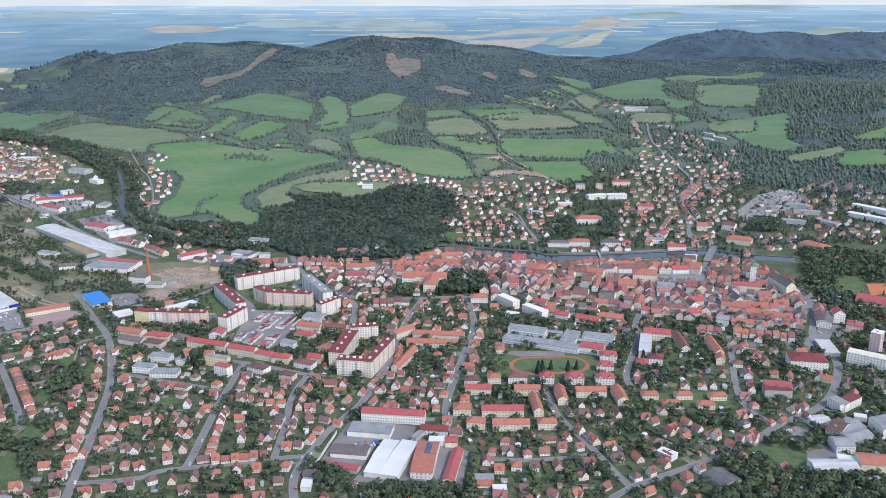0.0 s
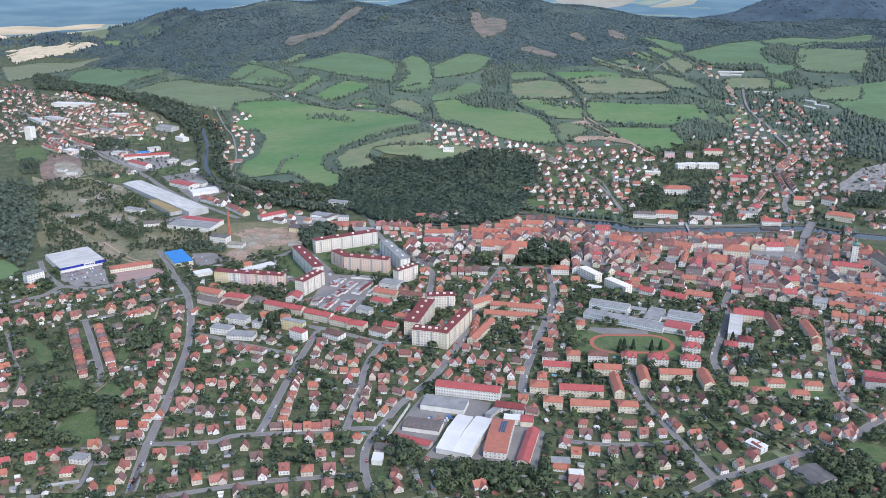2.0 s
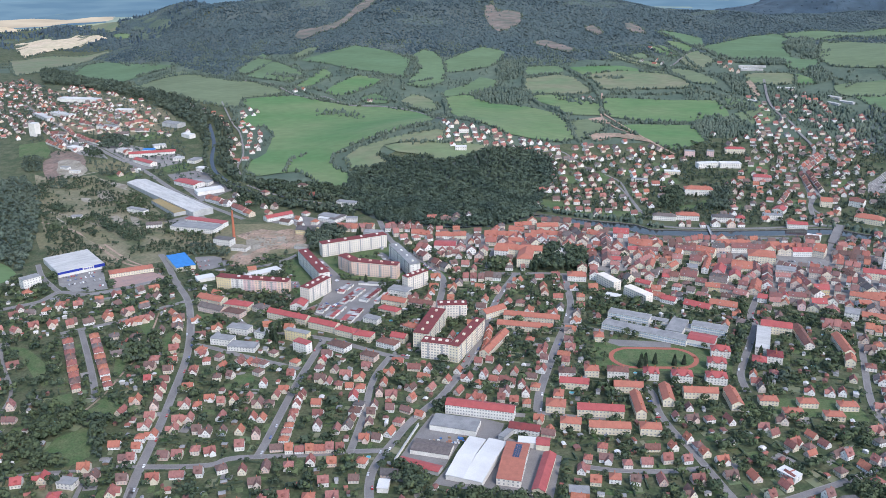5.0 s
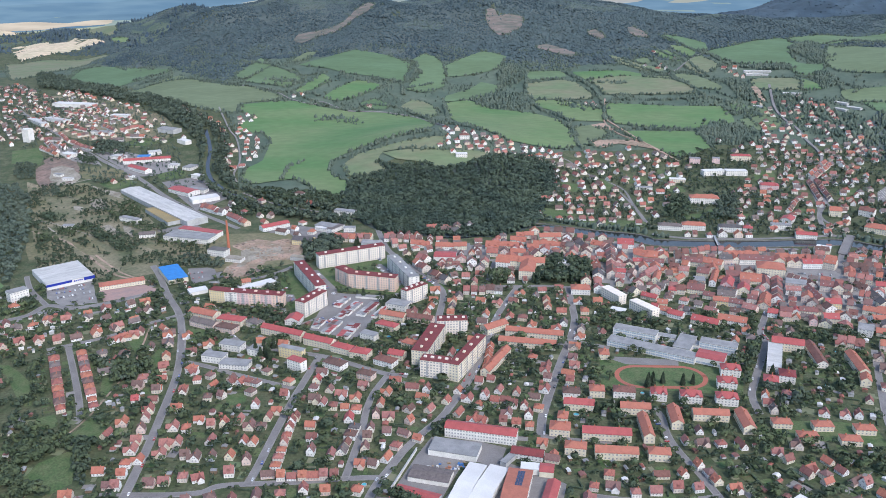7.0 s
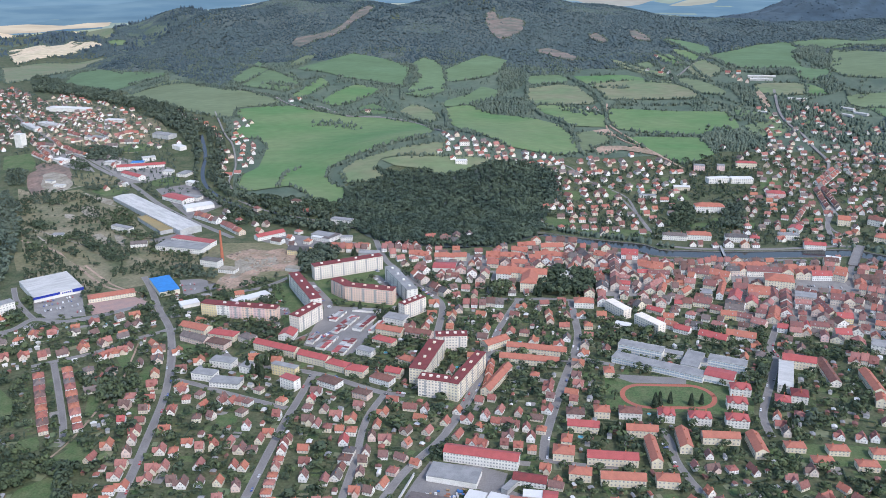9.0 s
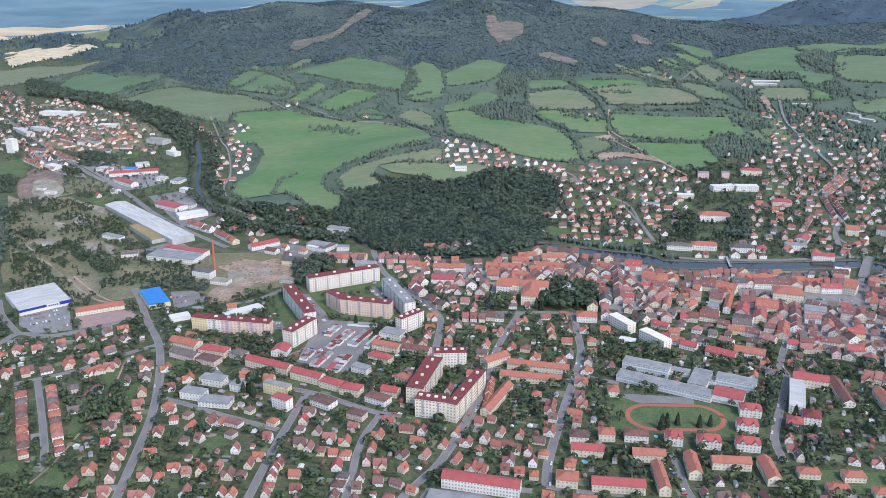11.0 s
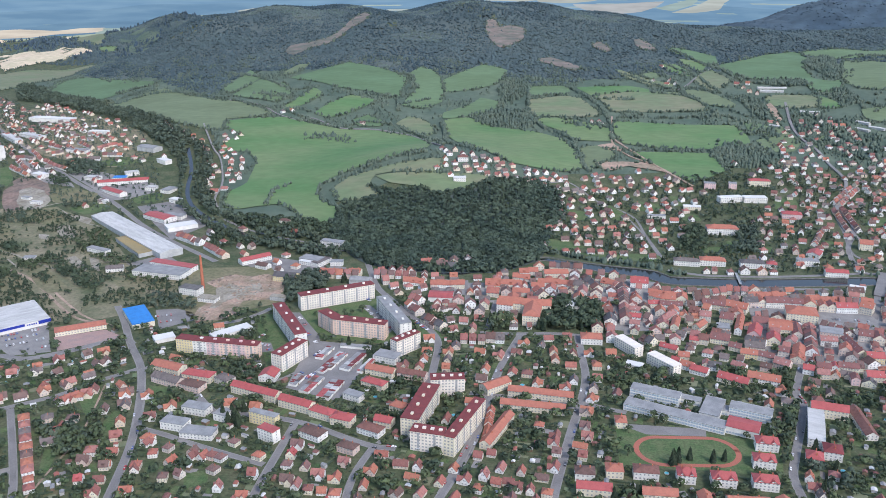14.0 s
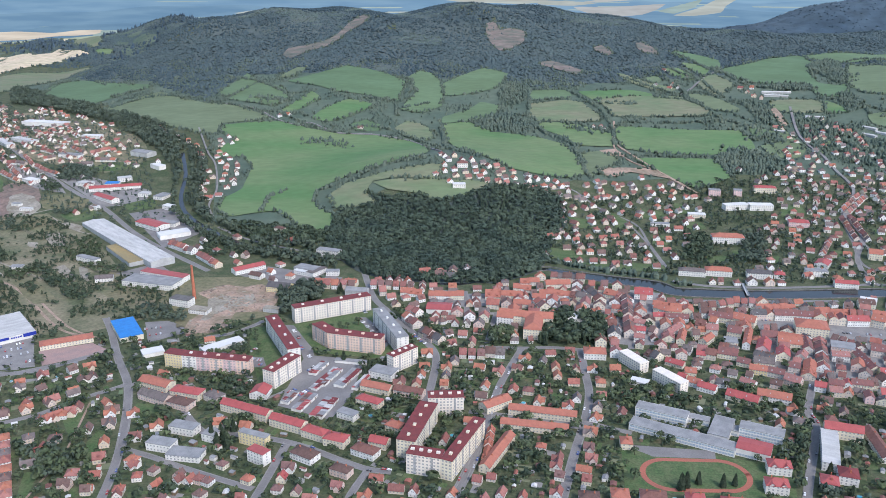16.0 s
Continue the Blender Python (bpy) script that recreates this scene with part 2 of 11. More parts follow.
def ribbon(pts, width, lift, side=0.0, thick=0.3):
    """A strip of ground cover that follows the ground, with thickness."""
    b = Build()
    rows = []
    for i, p in enumerate(pts):
        q = (pts[min(i + 1, len(pts) - 1)] - pts[max(i - 1, 0)]).normalized()
        nrm = Vector((-q.y, q.x))
        w = width(i / (len(pts) - 1)) if callable(width) else width
        o = side(i / (len(pts) - 1)) if callable(side) else side
        l, r = p + nrm * (o + w / 2), p + nrm * (o - w / 2)
        rows.append([(l.x, l.y, height(l.x, l.y) + lift), (r.x, r.y, height(r.x, r.y) + lift), (r.x, r.y, height(r.x, r.y) + lift - thick), (l.x, l.y, height(l.x, l.y) + lift - thick)])
    for a, c in zip(rows, rows[1:]):
        for k in range(4):
            b.face([a[k], a[(k + 1) % 4], c[(k + 1) % 4], c[k]])
    return b


def road(pts, width=6.0, walk_width=1.2, name="road", material=None, label="grey asphalt street with pale kerbed pavements"):
    line = smooth(pts)
    for p, q in zip(line, line[1:]):
        n = max(1, int((q - p).length / 2))
        for k in range(n):
            stamp(*(p.lerp(q, k / n)), width / 2 + walk_width)
    up = 2.3 if max(p.y for p in line) > 1750 and min(p.y for p in line) > 1400 else 0.0
    ob = new(name, ribbon(line, width, up + 0.14 + 0.004 * (len(bpy.data.objects) % 7), 0.0, 0.3 + up).mesh(name, material or M_ASPHALT))
    tagged(ob, label=label, category="road", kind="structure")
    if walk_width:
        for s in (-1, 1):
            pv = new("pavement", ribbon(line, walk_width, 0.26 + 0.004 * (len(bpy.data.objects) % 5), s * (width + walk_width) / 2).mesh("pavement", M_PAVING))
            tagged(pv, label="pale paved footway along the street", category="pavement", kind="structure")
    return ob


def patch(name, poly, material, lift=0.4, label="", category="", step=30.0, occupy=False):
    """A piece of land that lies on the ground: a field, a yard, a square."""
    bm = bmesh.new()
    vs = [bm.verts.new((p[0], p[1], 0)) for p in poly]
    es = [bm.edges.new((vs[i], vs[(i + 1) % len(vs)])) for i in range(len(vs))]
    bmesh.ops.triangle_fill(bm, edges=es, use_beauty=True)
    for _ in range(6):
        long = [e for e in bm.edges if e.calc_length() > step]
        if not long or len(bm.verts) > 6000:
            break
        bmesh.ops.subdivide_edges(bm, edges=long, cuts=1)
        bmesh.ops.triangulate(bm, faces=[f for f in bm.faces if len(f.verts) > 3])
    for v in bm.verts:
        v.co.z = height(v.co.x, v.co.y) + lift
    bmesh.ops.recalc_face_normals(bm, faces=bm.faces)
    if sum(f.normal.z for f in bm.faces) < 0:
        bmesh.ops.reverse_faces(bm, faces=bm.faces)
    me = bpy.data.meshes.new(name)
    bm.to_mesh(me)
    bm.free()
    me.materials.append(material)
    ob = new(name, me)
    if occupy:
        xs, ys = [p[0] for p in poly], [p[1] for p in poly]
        for x in np.arange(min(xs), max(xs), 2.0):
            for y in np.arange(min(ys), max(ys), 2.0):
                if inside(x, y, poly):
                    stamp(x, y, 0.9)
    return tagged(ob, label=label, category=category, kind="structure")


# ---- the ground sheet ----
xs = np.concatenate([np.arange(-4400, -1600, 70), np.arange(-1600, 1600, 20), np.arange(1600, 4401, 70)])
ys = np.concatenate([np.arange(-500, 1200, 50), np.arange(1200, 3700, 20), np.arange(3700, 4901, 60)])
verts = [(float(x), float(y), height(float(x), float(y))) for y in ys for x in xs]
nx = len(xs)
faces = [(j * nx + i, j * nx + i + 1, (j + 1) * nx + i + 1, (j + 1) * nx + i) for j in range(len(ys) - 1) for i in range(nx - 1)]
me = bpy.data.meshes.new("ground")
me.from_pydata(verts, [], faces)
me.materials.append(M_GROUND)
me.polygons.foreach_set("use_smooth", [True] * len(faces))
tagged(new("ground", me), label="rolling ground of gardens, grass and soil", category="ground", kind="structure")


# ---- buildings ----
ROADS = []


def windows_on(b, x0, x1, z0, z1, y, nrm, axis, storey=2.9, gap=3.0, ww=1.3, wh=1.3, depth=0.06, slot=0, first=0.95):
    """Rows of shallow window boxes on an upright face. axis 'x': the face runs along x at that y; axis 'y': along y at x = y."""
    n = max(1, int((x1 - x0) / gap))
    rows = max(1, int(round((z1 - z0) / storey)))
    for r in range(rows):
        z = z0 + r * (z1 - z0) / rows + first
        for i in range(n):
            c = x0 + (i + 0.5) * (x1 - x0) / n
            lo, hi = min(y - nrm * 0.05, y + nrm * depth), max(y - nrm * 0.05, y + nrm * depth)
            if axis == "x":
                b.box(c - ww / 2, lo, z, c + ww / 2, hi, min(z + wh, z1 - 0.15), slot)
            else:
                b.box(lo, c - ww / 2, z, hi, c + ww / 2, min(z + wh, z1 - 0.15), slot)


def gable_roof(b, w, d, h, rh, over=0.45, t=0.22, slot=0):
    """Two tiled slopes with thickness, ridge along x."""
    k = rh / (d / 2)
    for s in (-1, 1):
        y0, z0 = s * (d / 2 + over), h - over * k
        x = w / 2 + over
        p = [(-x, y0, z0), (x, y0, z0), (x, 0, h + rh), (-x, 0, h + rh)]
        q = [(a, c, e + t) for a, c, e in p]
        b.solid(p + q, [(0, 1, 2, 3), (7, 6, 5, 4), (0, 4, 5, 1), (1, 5, 6, 2), (3, 2, 6, 7), (0, 3, 7, 4)] if s > 0 else [(3, 2, 1, 0), (4, 5, 6, 7), (1, 5, 4, 0), (2, 6, 5, 1), (7, 6, 2, 3), (4, 7, 3, 0)], slot)


def hip_roof(b, w, d, h, rh, over=0.45, inset=None, slot=0):
    x, y = w / 2 + over, d / 2 + over
    i = min(inset if inset is not None else d / 2, w / 2 - 0.3)
    b.solid([(-x, -y, h - 0.1), (x, -y, h - 0.1), (x, y, h - 0.1), (-x, y, h - 0.1), (-x, -y, h + 0.12), (x, -y, h + 0.12), (x, y, h + 0.12), (-x, y, h + 0.12), (-w / 2 + i, 0, h + rh), (w / 2 - i, 0, h + rh)],
            [(3, 2, 1, 0), (0, 1, 5, 4), (1, 2, 6, 5), (2, 3, 7, 6), (3, 0, 4, 7), (4, 5, 9, 8), (6, 7, 8, 9), (5, 6, 9), (7, 4, 8)], slot)


def walls_mesh(b, w, d, h, rh, gable):
    b.box(-w / 2, -d / 2, -0.6, w / 2, d / 2, h)
    if gable:
        for s in (-1, 1):
            x = s * w / 2
            b.solid([(x, -d / 2, h), (x, d / 2, h), (x, 0, h + rh - 0.05), (x - s * 0.3, -d / 2, h), (x - s * 0.3, d / 2, h), (x - s * 0.3, 0, h + rh - 0.05)],
                    [(0, 1, 2), (5, 4, 3), (0, 2, 5, 3), (2, 1, 4, 5)])


def bld(a, b, c, h, roof="flat", rh=3.5, wall=None, top=None, name="apartment_block", label="rendered apartment block with rows of windows", storey=2.9, boxes=0, gap=3.0, category="building", group="", chimneys=0, win=True, along=None):
    """A building from its front eaves corners a and b and its depth, or its far corner, c."""
    a, b = Vector(a), Vector(b)
    u = (b - a)
    w = u.length
    u.normalize()
    nrm = Vector((-u.y, u.x))
    d = c if isinstance(c, (int, float)) else max(6.0, (Vector(c) - b).dot(nrm))
    m = a + u * w / 2 + nrm * d / 2
    ang = math.atan2(u.y, u.x)
    stamp_rect(m.x, m.y, w, d, ang)
    z = height(m.x, m.y)
    root = new(name)
    root.matrix_world = pose(m.x, m.y, z, 0, 0, math.degrees(ang))
    tagged(root, label=label, category=category, group=group)
    turn = roof in ("gable", "hip") and d > w
    wb = Build()
    if turn:
        walls_mesh(wb, d, w, h, rh, roof == "gable")
        wb.v = [(-y, x, zz) for x, y, zz in wb.v]
    else:
        walls_mesh(wb, w, d, h, rh, roof == "gable")
    wob = part("wall", wb, [wall or M_WALL], root)
    rb = Build()
    if roof == "flat":
        rb.box(-w / 2 - 0.25, -d / 2 - 0.25, h, w / 2 + 0.25, d / 2 + 0.25, h + 0.45)
    elif roof == "low":
        gable_roof(rb, w, d, h, rh, 0.3)
    else:
        (gable_roof if roof == "gable" else hip_roof)(rb, d if turn else w, w if turn else d, h, rh)
        if turn:
            rb.v = [(-y, x, zz) for x, y, zz in rb.v]
    rob = part("roof", rb, [top or M_ROOF], root)
    if roof == "low":
        pb = Build()
        for s in (-1, 1):
            x = s * (w / 2 - 0.02)
            pb.solid([(x, -d / 2, h), (x, d / 2, h), (x, 0, h + rh - 0.05), (x - s * 0.3, -d / 2, h), (x - s * 0.3, d / 2, h), (x - s * 0.3, 0, h + rh - 0.05)], [(0, 1, 2), (5, 4, 3), (0, 2, 5, 3), (2, 1, 4, 5)])
        part("gable_wall", pb, [wall or M_WALL], root)
    if win:
        gb = Build()
        ww, wh = (1.6, 1.35) if boxes else (1.3, 1.3)
        windows_on(gb, -w / 2 + 0.4, w / 2 - 0.4, 0.2, h, -d / 2, -1, "x", storey, gap, ww, wh)
        windows_on(gb, -w / 2 + 0.4, w / 2 - 0.4, 0.2, h, d / 2, 1, "x", storey, gap, ww, wh)
        windows_on(gb, -d / 2 + 0.8, d / 2 - 0.8, 0.2, h, -w / 2, -1, "y", storey, gap if d > w else gap * 1.5, ww, wh)
        windows_on(gb, -d / 2 + 0.8, d / 2 - 0.8, 0.2, h, w / 2, 1, "y", storey, gap if d > w else gap * 1.5, ww, wh)
        part("glazing", gb, [M_GLASS], wob, kind="stuff")
    deep = d > w
    if boxes and h > 14:
        L = d if deep else w
        n = max(1, round(L / 15))
        for k in range(n):
            x = -L / 2 + (k + 0.5) * L / n
            for side in (-1, 1) if deep else (-1,):
                sb, cb = Build(), Build()
                e = side * (w if deep else d) / 2
                lo, hi = min(e - side * 0.05, e + side * 0.12), max(e - side * 0.05, e + side * 0.12)
                co, ci = min(e, e + side * 1.4), max(e, e + side * 1.4)
                if deep:
                    sb.box(lo, x - 1.0, 0.6, hi, x + 1.0, h - 0.9)
                    cb.box(co, x - 1.6, 2.6, ci, x + 1.6, 2.8)
                else:
                    sb.box(x - 1.0, lo, 0.6, x + 1.0, hi, h - 0.9)
                    cb.box(x - 1.6, co, 2.6, x + 1.6, ci, 2.8)
                part("stairwell_glazing", sb, [M_GLASS], wob, "tall dark glazed stairwell")
                part("canopy", cb, [M_GREYWALL], wob, "concrete entrance canopy")
    for k in range(boxes):
        pb = Build()
        L = d if deep else w
        x = -L / 2 + (k + 0.5) * L / boxes
        if deep:
            pb.box(-1.3, x - 1.5, h + 0.3, 1.0, x + 1.5, h + 1.9)
        else:
            pb.box(x - 1.5, -1.0, h + 0.3, x + 1.5, 1.3, h + 1.9)
        part("lift_housing", pb, [wall or M_WHITE], rob, "rendered lift housing")
    for k in range(chimneys):
        pb = Build()
        L = max(w, d)
        x = -L / 2 + (k + 0.5) * L / chimneys
        px, py = (0.9, x) if d > w else (x, 0.9)
        pb.box(px - 0.45, py - 0.35, h + rh * 0.4, px + 0.45, py + 0.35, h + rh + 1.0)
        part("chimney", pb, [M_BRICK], rob, "brick chimney")
    return root


# ---- family houses: a few built with their parts, then copied ----
def house_prototype(w, d, h, rh, roof, roof_mat, dormer=False, label="", kind="house", wing=False):
    root = new(kind)
    wb = Build()
    walls_mesh(wb, w, d, h, rh, roof == "gable")
    gb = Build()
    for s in (-1, 1):
        windows_on(gb, -w / 2 + 0.5, w / 2 - 0.5, 0.1, h, s * d / 2, s, "x", 2.8, 2.7, 1.2, 1.3)
        windows_on(gb, -d / 2 + 0.8, d / 2 - 0.8, 0.1, h, s * w / 2, s, "y", 2.8, 2.9, 1.1, 1.3)
        if roof == "gable":
            windows_on(gb, -1.6, 1.6, h, h + 2.7, s * w / 2, s, "y", 2.8, 1.6, 0.9, 1.1, first=0.5)
    rb = Build()
    (gable_roof if roof == "gable" else hip_roof)(rb, w, d, h, rh)
    if wing:
        wg = Build()
        walls_mesh(wg, 7.0, 6.5, h, rh * 0.8, True)
        wb.solid([(-y + w * 0.18, x - d / 2, zz) for x, y, zz in wg.v], wg.f)
        wg = Build()
        gable_roof(wg, 7.0, 6.5, h, rh * 0.8)
        rb.solid([(-y + w * 0.18, x - d / 2, zz) for x, y, zz in wg.v], wg.f)
    if dormer:
        for s in (-1, 1):
            rb.box(-1.4, min(s * d * 0.12, s * d * 0.42), h + 0.3, 1.4, max(s * d * 0.12, s * d * 0.42), h + rh * 0.62)
    part("glazing", gb, [M_GLASS], part("wall", wb, [M_WALL], root), kind="stuff")
    rob = part("roof", rb, [roof_mat], root)
    cb = Build()
    cb.box(w * 0.18, 0.3, h + rh * 0.5, w * 0.18 + 0.7, 0.9, h + rh + 0.8)
    cb.box(w * 0.18 - 0.08, 0.22, h + rh + 0.8, w * 0.18 + 0.78, 0.98, h + rh + 0.95)
    part("chimney", cb, [M_BRICK], rob)
    tagged(root, label=label, category="house", group="town houses" if kind == "town_house" else "family houses")
    root["size"] = (w, d)
    return root


PROTO = {}
for key, rm, word in (("mixed", M_ROOF, "tiled"), ("orange", M_ROOF_ORANGE, "bright orange tiled"), ("red", M_ROOF_RED, "red"), ("dark", M_ROOF_DARK, "dark weathered")):
    PROTO[key] = [
        house_prototype(11.5, 9.4, 3.2, 4.3, "gable", rm, False, "rendered family house with a %s gable roof" % word),
        house_prototype(10.0, 9.4, 4.2, 4.5, "gable", rm, True, "tall rendered house with a %s gable roof and dormers" % word),
        house_prototype(11.0, 10.5, 4.5, 3.6, "hip", rm, False, "square rendered villa with a %s hipped roof" % word),
        house_prototype(13.5, 9.0, 3.0, 4.0, "gable", rm, False, "long low rendered house with a %s gable roof" % word),
        house_prototype(12.0, 8.6, 3.4, 4.0, "gable", rm, False, "rendered house with a gabled wing and a %s roof" % word, "house", True)]
for key, rm, word in (("town", M_ROOF, "tiled"), ("town_orange", M_ROOF_ORANGE, "orange tiled"), ("town_dark", M_ROOF_DARK, "dark weathered")):
    PROTO[key] = [
        house_prototype(10.5, 12.0, 5.0, 4.4, "gable", rm, False, "narrow rendered town house with a %s steep roof" % word, "town_house"),
        house_prototype(10.5, 13.0, 4.4, 4.6, "gable", rm, True, "rendered town house with a %s roof and dormers" % word, "town_house"),
        house_prototype(10.5, 11.5, 5.8, 4.0, "gable", rm, False, "tall rendered town house with a %s roof" % word, "town_house")]
USED = set()


def nearest_angle(x, y):
    best, ang = 1e9, 0.3
    for line in ROADS:
        for p, q in zip(line, line[1:]):
            dd = ((p.x + q.x) / 2 - x) ** 2 + ((p.y + q.y) / 2 - y) ** 2
            if dd < best:
                best, ang = dd, math.atan2(q.y - p.y, q.x - p.x)
    return ang


rh_ = random.Random(11)
PLACED = []


def put_house(x, y, style="mixed", ang=None, sx=None, kinds=(0, 1, 2, 3, 4), across=0.35):
    pr = PROTO[style][rh_.choice(kinds)]
    if ang is None:
        ang = nearest_angle(x, y) + (math.pi / 2 if rh_.random() < across else 0) + rh_.uniform(-0.06, 0.06)
    k = 1.0 if style.startswith("town") else 0.87
    s = rh_.uniform(0.9, 1.12) * k
    m = pose(x, y, height(x, y), 0, 0, math.degrees(ang)) @ Matrix.Diagonal((sx or s, rh_.uniform(0.92, 1.08) * k, rh_.uniform(0.9, 1.12) * (1 + k) / 2, 1))
    w, d = pr["size"]
    stamp_rect(x, y, w * k, d * k, ang)
    PLACED.append((pr, m))


def houses(spots, style="mixed", ang=None, kinds=(0, 1, 2, 3, 4, 4), across=0.35):
    for x, y in spots:
        put_house(x, y, style, ang, None, kinds, across)


def town_row(a, b, n, style="town"):
    terrace(a, b, n, style, (0, 1, 2), 10.5)


def terrace(a, b, n, style="mixed", kinds=(0, 1, 3), wide=10.5, close=0.99):
    """Houses wall to wall along a line, ridges along it."""
    a, b = Vector(a), Vector(b)
    ang = math.atan2(b.y - a.y, b.x - a.x)
    n = max(1, min(n, round((b - a).length / 8.5)))
    for i in range(n):
        p = a.lerp(b, (i + 0.5) / n)
        put_house(p.x, p.y, style, ang, (b - a).length / n / wide * close, kinds)


def street(pts, width=6.0, walk_width=1.2, **kw):
    ROADS.append(smooth(pts, 3))
    return road(pts, width * 0.74, walk_width * 0.85, **kw)


# ---- fields on the slopes ----
FIELDS = []


def rounded(poly, n=3):
    """Softens the corners of an outline and lets its sides waver a little."""
    k, out = len(poly), []
    for i in range(k):
        p = [Vector(poly[(i + j) % k]) for j in (-1, 0, 1, 2)]
        for j in range(n):
            t = j / n
            c = p[1].lerp(p[2], t)
            c += 0.35 * (0.5 * ((2 * p[1]) + (p[2] - p[0]) * t + (2 * p[0] - 5 * p[1] + 4 * p[2] - p[3]) * t * t + (3 * p[1] - p[0] - 3 * p[2] + p[3]) * t ** 3) - c)
            out.append((round(c.x + 3 * noise.noise((c.x / 40, c.y / 40, 1)), 1), round(c.y + 3 * noise.noise((c.x / 40, c.y / 40, 5)), 1)))
    return out


def field(poly, material=None, name="field", label="mown green meadow bordered by hedges"):
    poly = rounded(poly)
    FIELDS.append(poly)
    return patch(name, poly, material or M_FIELD, (3.0 if material is M_CLEARING else 1.7) + 0.05 * (len(FIELDS) % 9), label, "field")


field([(-1019.2, 2094.9), (-1003.3, 2162.0), (-952.7, 2248.8), (-852.5, 2151.2), (-774.8, 2097.6), (-688.5, 2061.0), (-592.5, 1980.6), (-610.5, 1956.0), (-678.4, 1942.8), (-670.0, 1883.9), (-690.4, 1872.0), (-755.9, 1911.7), (-812.3, 1944.2), (-908.0, 2019.4)], M_FIELD, label="long pale green meadow above the river wood")
field([(-604.0, 1948.8), (-550.4, 1952.7), (-482.7, 1916.7), (-420.8, 1895.1), (-339.5, 1888.4), (-262.8, 1849.7), (-227.1, 1800.7), (-212.2, 1687.4), (-266.3, 1643.7), (-316.7, 1620.5), (-352.8, 1597.9), (-379.9, 1569.4), (-374.8, 1527.6), (-349.0, 1490.3), (-331.4, 1479.7), (-321.8, 1427.3), (-363.6, 1429.2), (-425.8, 1495.2), (-462.1, 1487.4), (-489.5, 1472.9), (-518.3, 1479.6), (-538.1, 1536.7), (-516.3, 1592.4), (-534.8, 1692.7), (-569.9, 1759.2), (-614.8, 1734.5), (-636.0, 1782.8), (-617.6, 1850.6), (-660.1, 1884.0), (-668.8, 1932.4)], M_FIELD_VIVID, label="wide bright green meadow below the hedged slopes")
field([(-354.3, 1540.6), (-334.9, 1578.2), (-285.1, 1596.9), (-233.9, 1609.5), (-179.3, 1618.8), (-173.8, 1570.8), (-242.0, 1576.8), (-287.5, 1573.7), (-290.7, 1538.3), (-263.0, 1509.2), (-292.9, 1500.3), (-330.4, 1497.8)], M_FIELD_PALE, label="dry grass on the top of the knoll")
field([(-1317.4, 2342.0), (-1371.7, 2516.1), (-1318.9, 2528.4), (-1138.1, 2398.8), (-1006.3, 2335.7), (-1015.2, 2296.6), (-1065.2, 2248.7), (-1085.9, 2159.1), (-1181.4, 2214.8)])
field([(-623.4, 2242.5), (-563.4, 2310.7), (-507.8, 2371.0), (-408.8, 2319.6), (-338.8, 2241.9), (-331.9, 2140.0), (-334.3, 2099.4), (-402.3, 2133.1), (-479.4, 2156.0), (-534.5, 2193.8)])
field([(-339.0, 2274.0), (-314.8, 2338.5), (-282.8, 2314.5), (-249.2, 2222.9), (-232.7, 2080.0), (-272.3, 2029.9), (-317.7, 2049.9), (-312.7, 2101.7), (-300.8, 2171.7)])
field([(-776.8, 2179.7), (-764.1, 2283.1), (-762.8, 2355.3), (-708.0, 2263.9), (-719.6, 2180.6), (-742.6, 2137.5)])
field([(-726.5, 2118.1), (-701.7, 2244.1), (-618.7, 2192.1), (-587.0, 2113.2), (-596.6, 2052.8), (-648.3, 2075.9)])
field([(-577.8, 2018.3), (-555.7, 2097.8), (-543.2, 2154.7), (-509.9, 2112.1), (-526.0, 2052.6), (-552.6, 2006.0)], M_FIELD_VIVID)
field([(-498.8, 1980.0), (-481.1, 2047.8), (-441.9, 2108.1), (-382.2, 2073.8), (-399.5, 2029.6), (-431.2, 1978.9), (-460.3, 1959.9)], M_FIELD_VIVID)
field([(-660.6, 2286.5), (-639.3, 2371.1), (-607.0, 2364.2), (-625.6, 2285.2)])
field([(-407.5, 1946.2), (-381.0, 1978.6), (-342.9, 1951.6), (-344.7, 1916.5), (-384.5, 1913.7)])
field([(-311.7, 1935.3), (-290.0, 1979.7), (-254.4, 1959.0), (-222.8, 1899.7), (-232.9, 1856.5), (-275.6, 1883.5)], M_FIELD_PALE, label="pale ripening field between hedges")
field([(-250.3, 2231.9), (-203.8, 2326.3), (-160.3, 2384.3), (-100.1, 2343.4), (-121.9, 2228.4), (-172.2, 2176.0), (-231.9, 2150.1)])
field([(-218.5, 1957.5), (-172.7, 1986.4), (-138.5, 1965.3), (-112.3, 1930.7), (-33.4, 1908.8), (27.5, 1862.2), (51.7, 1786.0), (61.5, 1694.5), (18.3, 1661.9), (-62.1, 1655.4), (-120.2, 1713.6), (-179.0, 1809.3)], M_FIELD_VIVID, label="curving bright green field above the village")
field([(-220.5, 2010.8), (-171.6, 2067.1), (-150.0, 2117.9), (-105.6, 2097.2), (-118.8, 2035.1), (-157.4, 1997.9), (-216.1, 1972.2)])
field([(-44.8, 2115.8), (30.5, 2149.8), (73.1, 2137.8), (108.8, 2033.1), (99.5, 2006.4), (45.1, 2004.6), (-38.0, 2006.7)], M_FIELD_PALE, label="dull olive field on the slope")
field([(-44.8, 2217.4), (40.2, 2232.1), (50.7, 2171.9), (-43.0, 2144.1)])
